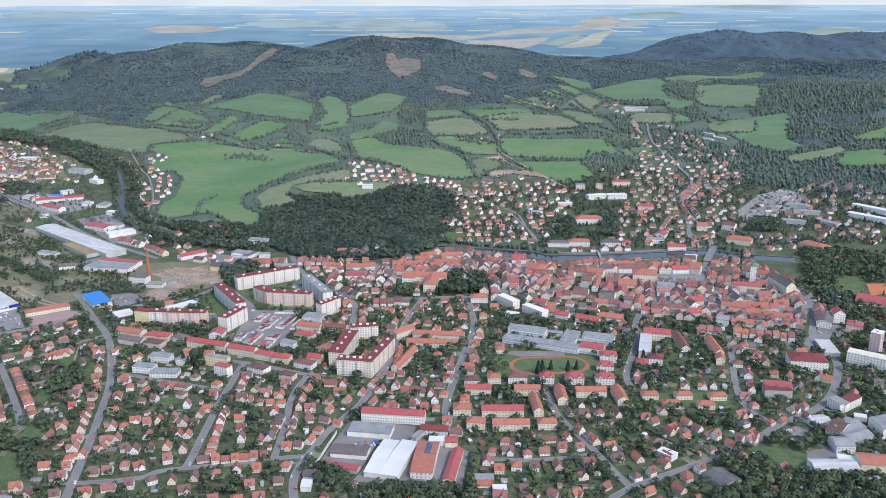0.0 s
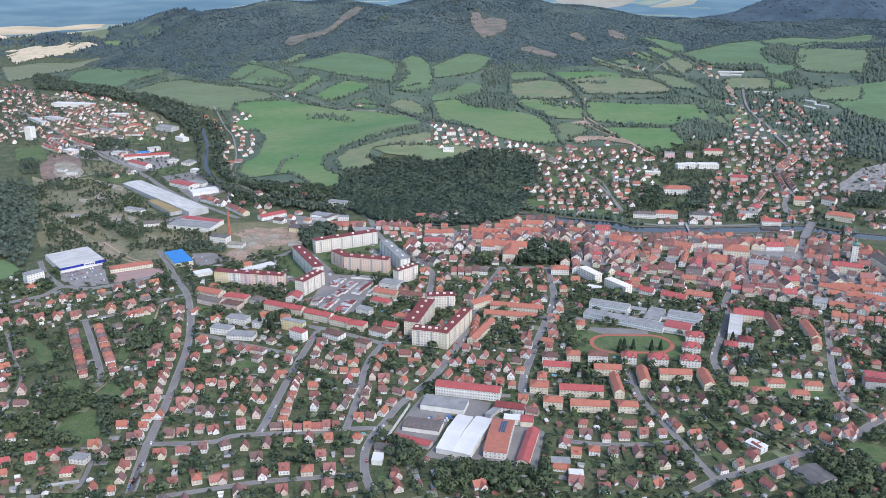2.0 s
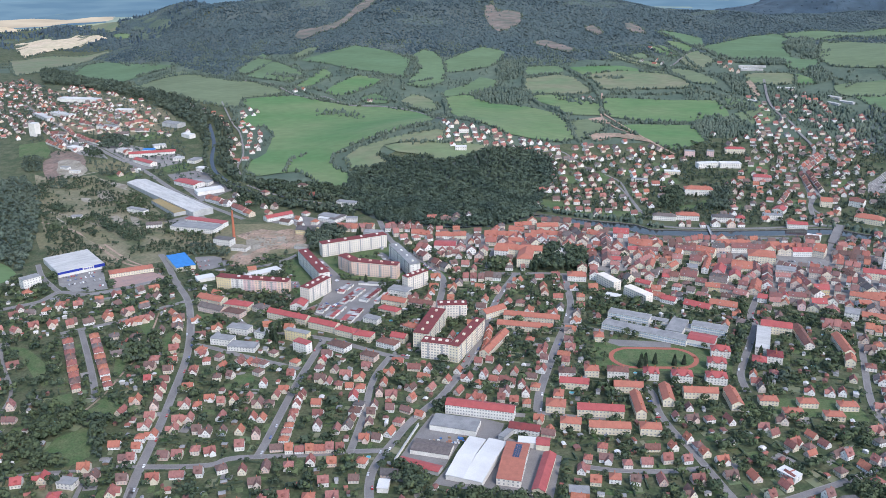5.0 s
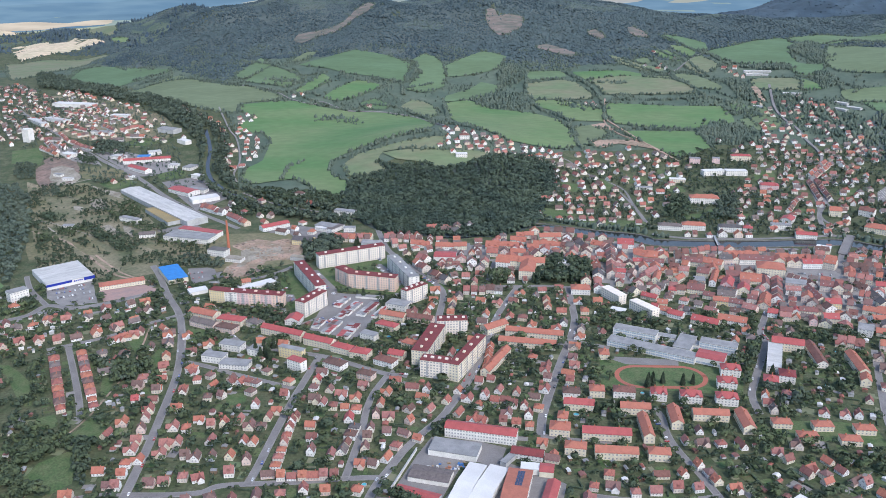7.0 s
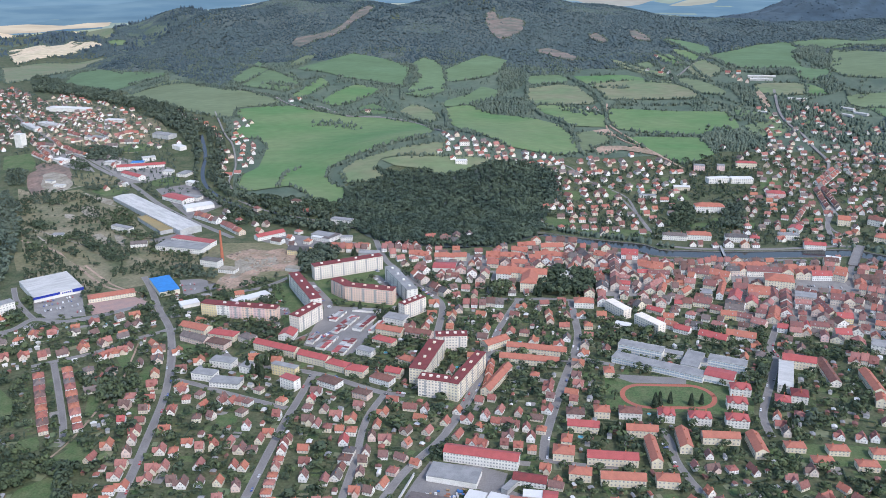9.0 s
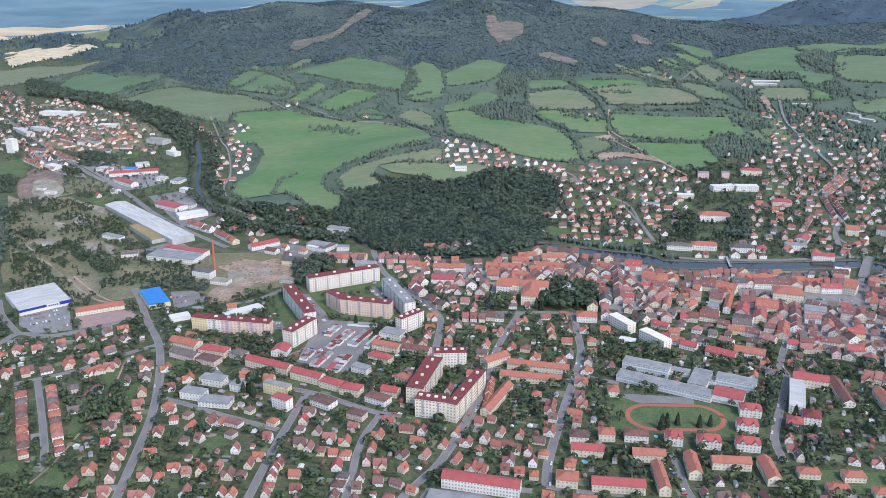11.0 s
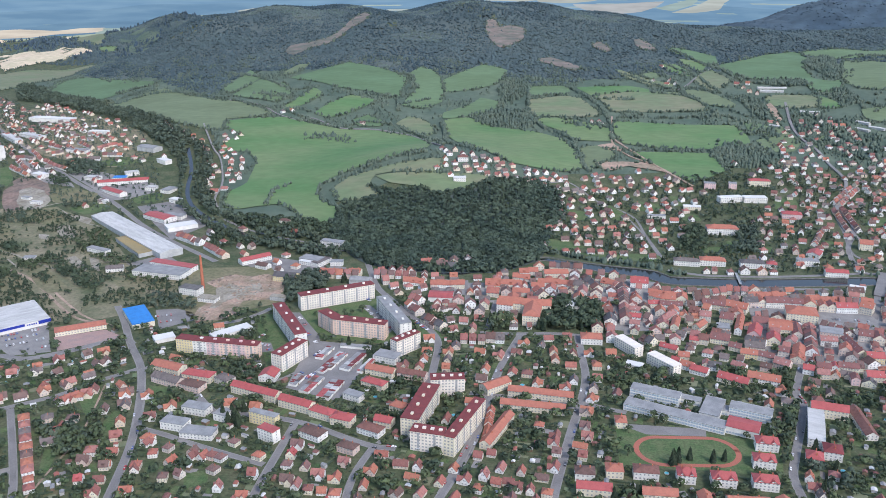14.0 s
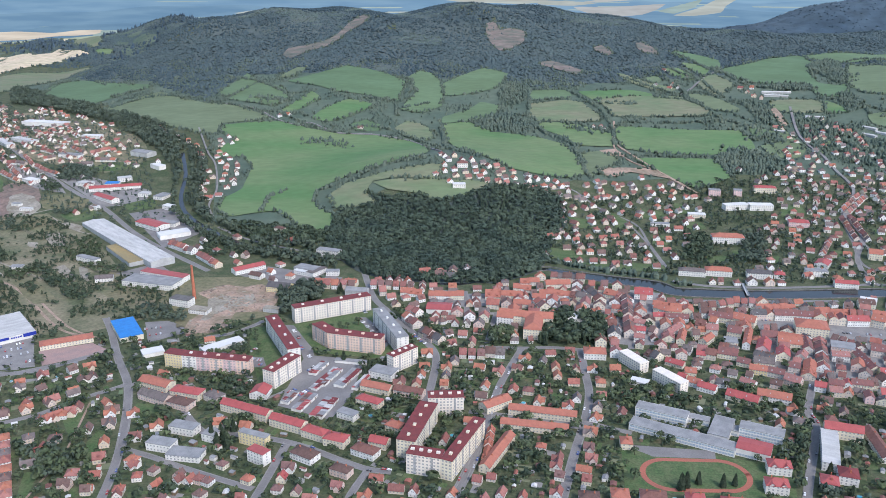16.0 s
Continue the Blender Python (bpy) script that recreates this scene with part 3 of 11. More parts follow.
field([(66.7, 2221.8), (182.7, 2240.5), (230.6, 2209.1), (216.1, 2147.9), (107.3, 2142.4), (84.9, 2183.1)], M_FIELD_VIVID)
field([(-39.2, 1991.4), (44.9, 1994.2), (128.0, 1927.1), (123.6, 1856.7), (49.8, 1856.5), (35.6, 1904.1), (-18.6, 1956.7)], M_FIELD_VIVID)
field([(136.5, 1976.8), (253.3, 1961.2), (374.5, 1961.1), (385.0, 1899.5), (383.2, 1861.5), (300.0, 1824.2), (200.5, 1822.8), (144.7, 1844.7), (132.1, 1908.1)], M_FIELD_VIVID, label="large green field crossed by a thin hedge")
field([(156.6, 1794.6), (296.5, 1801.8), (311.3, 1715.8), (248.4, 1661.2), (197.0, 1724.5)], M_FIELD_VIVID)
field([(55.8, 1805.3), (119.3, 1834.1), (125.6, 1775.1), (87.4, 1712.0), (72.8, 1688.3)], M_FIELD, label="worn grass beside an earth track")
field([(94.3, 1827.7), (122.6, 1841.0), (140.6, 1807.8), (119.9, 1797.5)], M_EARTH, "earth_bank", "pinkish bare earth dug open in a field")
field([(84.8, 1731.6), (137.4, 1744.5), (185.2, 1742.1), (214.1, 1698.8), (142.7, 1724.0), (113.8, 1698.5), (100.3, 1699.5)], M_EARTH, "earth_bank", "pinkish bare earth dug open in a field")
field([(395.6, 1985.0), (427.8, 1965.2), (394.7, 1904.3)])
field([(396.8, 1879.1), (467.5, 1912.3), (475.8, 1863.6), (453.7, 1824.4), (411.4, 1821.2)])
field([(498.1, 1884.8), (532.9, 1914.6), (527.5, 1868.1), (500.9, 1847.1)])
field([(410.4, 1770.7), (442.3, 1782.8), (443.9, 1756.4), (418.3, 1746.8)], M_EARTH, "earth_bank", "pinkish bare earth dug open in a field")
field([(660.5, 2027.9), (689.5, 2063.5), (826.4, 2090.2), (854.1, 2082.2), (810.7, 1988.7), (790.9, 1917.8), (808.8, 1879.2), (773.5, 1848.4), (725.3, 1854.2), (691.9, 1906.4), (673.7, 1958.9)], M_FIELD, label="green field beside the eastern wood")
field([(751.4, 1822.6), (880.3, 1863.6), (884.5, 1842.1), (818.8, 1795.5), (741.7, 1785.6)], M_FIELD_PALE, label="brownish rough meadow by the eastern wood")
field([(936.9, 1912.4), (1028.4, 1957.7), (999.6, 1896.0), (928.4, 1893.0)], M_FIELD_VIVID)
field([(835.8, 1770.1), (883.6, 1828.4), (970.6, 1834.3), (926.5, 1741.1), (847.6, 1745.6)], M_FIELD_VIVID)
field([(-286.6, 1569.9), (-241.3, 1572.1), (-173.7, 1570.3), (-104.1, 1582.9), (-86.4, 1574.7), (-132.2, 1534.6), (-167.3, 1515.1), (-209.6, 1532.1), (-256.2, 1545.5)], M_FIELD_PALE, label="dry grass in front of the house on the knoll")
field([(-1803.1, 2807.4), (-1746.3, 2810.7), (-1673.8, 2883.2), (-1543.7, 2969.7), (-1507.3, 2947.3), (-1428.9, 2694.9), (-1454.3, 2596.7), (-1476.5, 2560.3), (-1496.2, 2428.9), (-1526.9, 2400.0)], M_FIELD_PALE, label="pale dry meadow at the wood's edge")
field([(-1328.8, 2344.5), (-1391.1, 2519.6), (-1341.0, 2538.6), (-1217.6, 2451.4), (-1143.0, 2369.2), (-1025.1, 2352.0), (-1001.0, 2332.8), (-1041.9, 2273.6), (-1091.0, 2166.6), (-1201.8, 2233.8)], M_FIELD, label="green meadow between belts of wood")
field([(-1952.7, 3081.9), (-2129.9, 3356.7), (-1968.0, 3352.1), (-1925.7, 3301.1), (-1871.8, 3326.2), (-1887.9, 3414.9), (-1660.0, 3192.0), (-1618.6, 3145.9), (-1676.4, 3139.8), (-1696.3, 3097.6), (-1736.8, 2989.3), (-1777.9, 2860.0)], M_STRAW, label="pale yellow stubble field")
field([(-2910.4, 4319.4), (-2771.6, 4387.4), (-2856.7, 4769.7), (-2602.4, 4912.6), (-2409.1, 4690.1), (-2429.8, 4595.2), (-2430.5, 4428.0), (-2558.1, 4334.4), (-2440.0, 3876.0), (-2387.9, 3570.3)], M_STRAW, label="pale yellow stubble field in the far valley")
field([(-1878.8, 3506.5), (-2234.3, 4237.6), (-2240.3, 4473.4), (-1630.7, 3266.3), (-1659.1, 3233.6)], M_FIELD_PALE, label="pale yellow-green meadow in the far valley")
field([(-2310.9, 4169.0), (-2362.4, 4588.2), (-2288.8, 4437.1), (-1938.8, 3592.4)], M_STRAW, label="narrow strip of pale stubble")
field([(-1622.3, 3183.2), (-1547.8, 3184.9), (-1531.0, 3149.3), (-1563.3, 3129.1)], M_FIELD_VIVID, label="small green meadow at the wood's edge")
field([(-708.6, 2485.9), (-707.7, 2537.7), (-656.4, 2553.6), (-611.6, 2597.8), (-594.0, 2661.1), (-584.0, 2766.4), (-553.5, 2825.4), (-532.3, 2779.4), (-540.4, 2718.9), (-570.9, 2667.7), (-579.7, 2597.9), (-604.5, 2535.4), (-644.6, 2508.4), (-676.8, 2455.8)], M_CLEARING, "clearing", label="felled brown clearing on the forested hill")
field([(-180.8, 2712.2), (-158.0, 2730.3), (-138.5, 2673.1), (-107.9, 2691.0), (-67.9, 2680.6), (-68.5, 2599.9), (-101.0, 2543.7), (-129.9, 2525.6), (-155.7, 2578.1), (-172.3, 2639.5)], M_CLEARING, "clearing", label="felled brown clearing on the forested hill")
field([(-24.9, 2449.6), (3.7, 2462.5), (53.2, 2423.9), (80.3, 2389.9), (65.7, 2359.4), (24.8, 2392.2), (-17.4, 2423.4)], M_CLEARING, "clearing", label="felled brown clearing on the forested hill")
field([(116.0, 2591.8), (139.0, 2606.3), (165.7, 2550.1), (149.8, 2526.6), (122.1, 2560.1)], M_CLEARING, "clearing", label="felled brown clearing on the forested hill")
field([(232.3, 2646.7), (256.2, 2658.2), (280.0, 2596.0), (282.9, 2554.6), (247.0, 2561.1), (232.0, 2591.6)], M_CLEARING, "clearing", label="felled brown clearing on the forested hill")
field([(314.9, 2578.6), (339.5, 2599.5), (392.7, 2563.1), (432.1, 2524.5), (424.7, 2457.6), (395.1, 2444.6), (368.4, 2496.2), (332.4, 2544.8)], M_FIELD, label="green meadow below the forest edge")
field([(332.6, 2491.8), (366.0, 2479.7), (392.4, 2428.4), (370.3, 2374.5), (341.1, 2451.1)], M_FIELD_VIVID, label="narrow green strip between hedges")
field([(284.0, 2436.9), (318.8, 2439.3), (352.9, 2347.6), (330.8, 2331.4), (296.6, 2372.0)], M_FIELD_VIVID, label="narrow green strip between hedges")
field([(226.6, 2343.6), (256.1, 2370.3), (265.5, 2335.0), (255.4, 2303.6), (230.8, 2318.2)], M_FIELD, label="small green meadow beside a lane")
field([(162.8, 2388.7), (188.4, 2366.3), (235.8, 2303.0), (288.0, 2254.3), (277.5, 2221.4), (230.7, 2253.7), (184.4, 2315.7)], M_FIELD_PALE, label="long pale meadow strip along a lane")
field([(338.3, 2294.4), (392.1, 2401.8), (412.1, 2348.6), (427.8, 2294.1), (405.6, 2243.3), (372.8, 2197.5), (349.6, 2244.3)], M_FIELD_PALE, label="pale triangular meadow between hedges")
field([(299.3, 2198.6), (337.6, 2207.1), (377.3, 2154.2), (401.4, 2094.0), (386.3, 2075.1), (343.5, 2094.1), (314.4, 2134.2)], M_FIELD, label="green meadow below the hamlet")
field([(413.0, 2429.6), (527.5, 2522.9), (643.7, 2648.8), (675.6, 2631.9), (665.8, 2519.3), (622.4, 2409.8), (617.8, 2299.7), (647.3, 2273.5), (674.2, 2281.8), (644.5, 2184.1), (596.4, 2179.8), (581.6, 2212.4), (590.3, 2290.0), (543.7, 2303.4), (490.9, 2293.4), (458.7, 2321.4), (430.3, 2376.1)], M_FIELD, label="broad pale green field on the upper slope")
field([(741.0, 2497.1), (775.2, 2519.6), (903.5, 2436.8), (798.4, 2164.9), (684.9, 2201.3), (674.2, 2281.8)], M_FIELD, label="broad pale green field on the upper slope")
field([(665.0, 2646.8), (702.0, 2650.5), (794.4, 2670.0), (1024.7, 2744.1), (978.2, 2624.5), (800.4, 2555.2), (742.9, 2547.1), (693.6, 2568.3)], M_FIELD, label="long green field under the far forest")
field([(471.8, 2152.1), (520.4, 2158.7), (566.7, 2156.5), (582.0, 2127.7), (561.4, 2073.3), (520.6, 2067.1), (494.4, 2074.6), (470.3, 2093.3)], M_FIELD_PALE, label="dry olive field beside the road works")
field([(587.3, 2147.1), (610.3, 2107.1), (611.0, 2071.3), (576.1, 2065.8), (566.7, 2080.2)], M_FIELD_VIVID, label="green corner of a field")
field([(643.7, 2052.5), (686.3, 2066.1), (761.4, 2064.2), (729.2, 1975.9), (659.7, 1985.5), (639.4, 2004.6)], M_FIELD, label="green field beside the eastern wood")
field([(462.6, 2089.7), (475.1, 2104.6), (476.4, 2046.4), (474.1, 1999.1), (461.6, 1982.6), (460.5, 2025.6)], M_EARTH, "earth_bank", label="bare earth of road works")
field([(110.2, 2159.7), (174.3, 2188.4), (285.8, 2189.8), (326.3, 2134.1), (337.2, 2056.2), (266.7, 2043.8), (139.5, 2043.8), (124.7, 2090.2)], M_FIELD_PALE, label="pale olive field with a browned upper edge")
field([(432.0, 1968.2), (462.6, 1992.2), (466.2, 1937.3), (476.4, 1883.1), (455.1, 1846.7), (423.8, 1844.4), (419.5, 1910.2)], M_FIELD, label="light green meadow above the village")
KNOLL = [(-298.5, 1545.5), (-256.2, 1522.9), (-173.8, 1538.7), (-101.1, 1567.9), (-16.7, 1603.5), (16.9, 1578.2), (30.0, 1496.7), (7.6, 1427.1), (-0.7, 1355.7), (-12.3, 1305.9), (-64.2, 1253.8), (-139.0, 1244.9), (-200.7, 1248.6), (-253.0, 1277.0), (-301.0, 1345.2), (-335.5, 1435.5), (-326.2, 1495.3)]

# ---- woods ----
def tree_template(kind, rs, n):
    """A crown of small leaf clumps round a few lobes, as vertex and triangle arrays; height 1, radius about 0.35."""
    v, f = [], []
    if kind in ("dome", "spire"):
        m = 6 if n > 15 else 5
        rings = ((0.06, 0.30), (0.42, 0.40), (0.78, 0.27)) if kind == "dome" else ((0.05, 0.27), (0.40, 0.21), (0.72, 0.11))
        if n <= 15:
            rings = ((-0.06, 0.40), (0.50, 0.31)) if kind == "dome" else ((-0.04, 0.29), (0.45, 0.17))
        for z, r in rings:
            a0 = rs.rand() * 6.28
            for i in range(m):
                rr_ = r * (0.72 + 0.5 * rs.rand())
                v.append((rr_ * math.cos(a0 + 6.283 * i / m), rr_ * math.sin(a0 + 6.283 * i / m), z + 0.12 * (rs.rand() - 0.5)))
        for k in range(len(v) // m - 1):
            for i in range(m):
                p, q = k * m + i, k * m + (i + 1) % m
                f += [(p, q, q + m), (p, q + m, p + m)]
        top = len(v)
        v.append((0.1 * (rs.rand() - 0.5), 0.1 * (rs.rand() - 0.5), 1.0))
        f += [(top - m + i, top - m + (i + 1) % m, top) for i in range(m)]
    elif kind == "conifer":
        for k in range(n):
            z = 0.12 + 0.85 * (k + rs.rand() * 0.5) / n
            r = 0.24 * (1.02 - z) ** 0.8
            a = k * 2.4 + rs.rand()
            c, s = math.cos(a), math.sin(a)
            w = 0.10 + 0.35 * r
            i = len(v)
            v += [(c * r - s * w, s * r + c * w, z - 0.08), (c * r + s * w, s * r - c * w, z - 0.08), (0, 0, z + 0.16), (-c * 0.02, -s * 0.02, z - 0.12)]
            f += [(i + 1, i, i + 2), (i, i + 1, i + 3)]
    else:
        lobes = [(0, 0, 0.62, 0.30)] + [(0.2 * math.cos(a), 0.2 * math.sin(a), 0.42 + 0.3 * rs.rand(), 0.15 + 0.11 * rs.rand()) for a in (rs.rand() * 6.28 + np.arange(4) * 1.57)]
        for k in range(n):
            lx, ly, lz, lr = lobes[k % len(lobes)]
            d = rs.randn(3)
            d /= np.linalg.norm(d)
            d[2] = abs(d[2]) * 0.9 - 0.15
            p = np.array((lx, ly, lz)) + d * lr * (0.8 + 0.3 * rs.rand())
            t = np.cross(d, rs.randn(3))
            t /= np.linalg.norm(t)
            u = np.cross(d, t)
            w = lr * (0.45 + 0.3 * rs.rand()) * math.sqrt(30 / n)
            i = len(v)
            v += [tuple(p + t * w - d * 0.03), tuple(p - t * w * 0.5 + u * w * 0.85 - d * 0.04), tuple(p - t * w * 0.5 - u * w * 0.85 - d * 0.04), tuple(p + d * w * 0.35)]
            f += [(i, i + 1, i + 3), (i + 1, i + 2, i + 3), (i + 2, i, i + 3)]
    return np.array(v, dtype=np.float32), np.array(f, dtype=np.int32), kind in ("dome", "spire")


def mesh_from(name, v, f, material, soft=False):
    me = bpy.data.meshes.new(name)
    me.vertices.add(len(v))
    me.vertices.foreach_set("co", v.astype(np.float32).ravel())
    me.loops.add(3 * len(f))
    me.loops.foreach_set("vertex_index", f.astype(np.int32).ravel())
    me.polygons.add(len(f))
    me.polygons.foreach_set("loop_start", np.arange(0, 3 * len(f), 3, dtype=np.int32))
    me.update(calc_edges=True)
    me.materials.append(material)
    if soft:
        me.polygons.foreach_set("use_smooth", np.ones(len(f), dtype=bool))
    return me


def wood(name, spots, material, label, category="trees", templates=None, seed=1, kind="stuff"):
    """Joins many crowns into one stand. spots: x, y, tree height, width factor."""
    spots = [p for p in spots if -0.72 * p[1] - 90 < p[0] < 0.57 * p[1] + 90]
    if not spots:
        return None
    rs = np.random.RandomState(seed)
    V, F, k = [], [], 0
    for x, y, hgt, wf in spots:
        tv, tf, _ = templates[rs.randint(len(templates))]
        a = rs.rand() * 6.28
        c, s = math.cos(a) * hgt * wf, math.sin(a) * hgt * wf
        V.append(np.stack([tv[:, 0] * c - tv[:, 1] * s + x, tv[:, 0] * s + tv[:, 1] * c + y, tv[:, 2] * hgt + height(x, y) - 0.04 * hgt], axis=1))
        F.append(tf + k)
        k += len(tv)
    return tagged(new(name, mesh_from(name, np.concatenate(V), np.concatenate(F), material, templates[0][2])), label=label, category=category, kind=kind)


rs = np.random.RandomState(5)
FAR_T = [tree_template("dome", rs, 10) for _ in range(9)] + [tree_template("spire", rs, 10) for _ in range(4)]
KNOLL_T = [tree_template("broad", np.random.RandomState(300 + k), 26) for k in range(7)] + [tree_template("conifer", np.random.RandomState(320 + k), 22) for k in range(4)]
MID_T = [tree_template("broad", rs, 19) for _ in range(7)] + [tree_template("conifer", rs, 12) for _ in range(4)]
NEAR_T = [tree_template("broad", rs, 36) for _ in range(10)]
CON_T = [tree_template("conifer", rs, 26) for _ in range(4)]


def scatter(poly, spacing, hmin, hmax, seed, avoid=(), wf=(0.8, 1.3), keep=1.0, free=False):
    r = np.random.RandomState(seed)
    px, py = [p[0] for p in poly], [p[1] for p in poly]
    avoid = [(q, min(p[0] for p in q), max(p[0] for p in q), min(p[1] for p in q), max(p[1] for p in q)) for q in avoid]
    out = []
    for x in np.arange(min(px), max(px), spacing):
        for y in np.arange(min(py), max(py), spacing):
            jx, jy = x + (r.rand() - 0.5) * spacing * 1.3, y + (r.rand() - 0.5) * spacing * 1.3
            if r.rand() < keep and inside(jx, jy, poly) and (free or not is_taken(jx, jy)) and not any(a < jx < b and c < jy < d and inside(jx, jy, q) for q, a, b, c, d in avoid):
                out.append((jx, jy, hmin + (hmax - hmin) * r.rand(), wf[0] + (wf[1] - wf[0]) * r.rand()))
    return out


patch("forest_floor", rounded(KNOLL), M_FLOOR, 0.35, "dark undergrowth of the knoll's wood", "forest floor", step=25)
wood("knoll_wood", scatter(rounded(KNOLL), 5.2, 7, 11, 3, FIELDS, wf=(1.15, 1.6)), M_KNOLLWOOD, "dense dark mixed wood on the knoll's slope", "forest", KNOLL_T, 3)
HILL = [(-1480, 2720), (-1200, 2420), (-700, 2330), (-250, 2280), (150, 2300), (480, 2400), (750, 2480), (1300, 2500), (1900, 2400), (2300, 3000), (2000, 3500), (600, 3400), (0, 3350), (-700, 3350), (-1300, 3200), (-1500, 2950)]
WOODL = [(-1754.3, 2994.6), (-1536.2, 3003.1), (-1259.6, 2651.1), (-1003.7, 2341.9), (-765.9, 2098.4), (-781.4, 2219.2), (-752.9, 2372.4), (-656.3, 2395.5), (-535.2, 2403.4), (-266.5, 2372.0), (-287.9, 2556.7), (-945.6, 2685.1), (-2320.6, 3921.8)]
WOODR = [(-260.6, 2320.8), (-207.8, 2370.1), (-99.0, 2320.0), (-53.9, 2225.2), (49.5, 2251.7), (172.9, 2352.8), (189.1, 2448.2), (280.0, 2489.3), (337.6, 2642.8), (450.2, 2468.4), (647.4, 2654.4), (958.2, 2793.9), (1069.6, 3111.8), (-305.1, 2705.4)]
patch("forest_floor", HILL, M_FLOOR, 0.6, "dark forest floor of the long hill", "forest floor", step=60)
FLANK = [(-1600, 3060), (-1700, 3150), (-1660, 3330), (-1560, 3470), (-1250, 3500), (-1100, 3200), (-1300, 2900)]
# Outline of a sunlit patch on the flank, drawn as paler trees.
SUNLIT_STAND = [(-1647, 3344), (-1560, 3330), (-1398, 3294), (-1312, 3297), (-1250, 3200), (-1323, 3218), (-1419, 3236), (-1483, 3231), (-1556, 3226)]
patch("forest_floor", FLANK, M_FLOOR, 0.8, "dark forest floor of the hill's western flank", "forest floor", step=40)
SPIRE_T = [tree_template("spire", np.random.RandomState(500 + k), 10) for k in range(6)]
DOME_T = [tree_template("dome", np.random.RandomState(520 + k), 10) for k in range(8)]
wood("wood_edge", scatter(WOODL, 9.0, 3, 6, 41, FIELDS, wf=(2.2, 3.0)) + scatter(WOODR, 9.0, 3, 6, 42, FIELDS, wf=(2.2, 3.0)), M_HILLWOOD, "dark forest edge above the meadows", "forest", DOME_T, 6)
STANDS = [[], [], []]
for sp in scatter(HILL, 9.0, 2.6, 4.6, 4, FIELDS + [WOODL, WOODR], wf=(3.0, 3.8)) + scatter(FLANK, 9.0, 2.6, 4.6, 44, FIELDS + [WOODL, HILL], wf=(3.0, 3.8)):
    x, y = sp[0], sp[1]
    if y > 3180 and x > -1000 and height(x, y) < 150:
        continue
    age = noise.noise((x / 210, y / 150, 7)) + 0.5 * noise.noise((x / 60, y / 45, 8))
    ride = abs(noise.noise(((x + 0.7 * y) / 70, (y - 0.7 * x) / 420, 9)))
    if ride < 0.035 and rs.rand() < 0.8:
        continue
    if inside(x, y, SUNLIT_STAND):
        STANDS[2].append((x, y, 2 + rs.rand(), 4.0))
    elif age > 0.24:
        STANDS[2].append((x, y, sp[2] * 0.8, sp[3] * 1.2))
    elif age < -0.05:
        STANDS[0].append((x, y, sp[2] * 1.5, sp[3] * 0.7))
    else:
        STANDS[1].append(sp)
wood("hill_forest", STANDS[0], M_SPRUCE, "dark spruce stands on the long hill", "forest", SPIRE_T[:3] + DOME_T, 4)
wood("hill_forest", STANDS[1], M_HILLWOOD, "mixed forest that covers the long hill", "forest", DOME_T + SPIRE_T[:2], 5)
wood("hill_forest", STANDS[2], M_BEECH, "paler broadleaf stands, with the flank's sunlit patch painted pale", "forest", DOME_T, 7)
# ---- streets ----
street([(-399.7, 934.5), (-372.8, 872.8), (-347.0, 800.7), (-328.9, 723.6), (-319.3, 679.0), (-311.0, 635.1), (-303.6, 595.9), (-291.2, 546.6)] + [(-299.3, 585.4)], 7.5)
street([(-502.2, 1088.1), (-477.1, 1052.4), (-438.7, 990.7), (-404.8, 942.1), (-377.3, 885.2), (-355.6, 830.5)], 8)
street([(-350.1, 828.9), (-326.0, 821.7), (-298.9, 811.3)] + [(-261.3, 798.5), (-227.3, 787.7)], 6)
street([(-399.7, 939.8), (-379.6, 933.5), (-355.0, 925.2)] + [(-299.4, 864.8), (-270.2, 863.5), (-230.9, 858.8), (-203.1, 850.7), (-169.8, 835.0), (-145.6, 825.2), (-125.6, 823.5)], 7)
street([(-220.3, 856.7), (-221.3, 808.7), (-222.2, 765.2), (-221.4, 711.9), (-219.9, 658.8), (-220.3, 636.7)], 7)
street([(-309.4, 612.9), (-277.5, 616.4), (-252.7, 622.0)] + [(-241.6, 631.4), (-220.3, 636.7), (-184.5, 643.3), (-148.8, 651.8), (-116.4, 657.2)], 6)
street([(-144.9, 822.7), (-151.3, 788.7), (-152.2, 757.6), (-148.8, 719.8), (-148.2, 689.2), (-147.8, 651.9)], 6)
street([(-46.3, 980.4), (-55.1, 914.0), (-61.1, 849.5), (-71.7, 797.4), (-83.8, 752.8)] + [(-96.3, 725.6), (-108.0, 697.9), (-116.2, 668.2), (-122.5, 644.5), (-124.8, 619.0), (-119.6, 589.6), (-110.0, 566.6)], 7)
street([(32.9, 1070.3), (36.2, 1012.5), (37.6, 971.8), (31.6, 923.6), (22.1, 875.2), (12.3, 819.8), (3.7, 764.7)] + [(2.1, 730.9)], 8)
street([(-72.8, 1064.6), (-28.1, 1066.5), (2.4, 1071.5), (32.9, 1070.3), (57.6, 1069.8)], 6)
street([(-28.1, 1066.5), (-46.3, 984.7), (-53.2, 928.8), (-59.3, 879.1), (-69.3, 814.1), (-80.6, 765.0)], 7)
street([(-72.4, 926.5), (-40.9, 924.1), (-9.7, 918.7), (20.9, 917.3), (35.0, 919.0), (53.2, 912.3), (71.2, 906.8)], 6)
street([(2.1, 730.9), (30.2, 726.9), (60.7, 727.2)], 5)
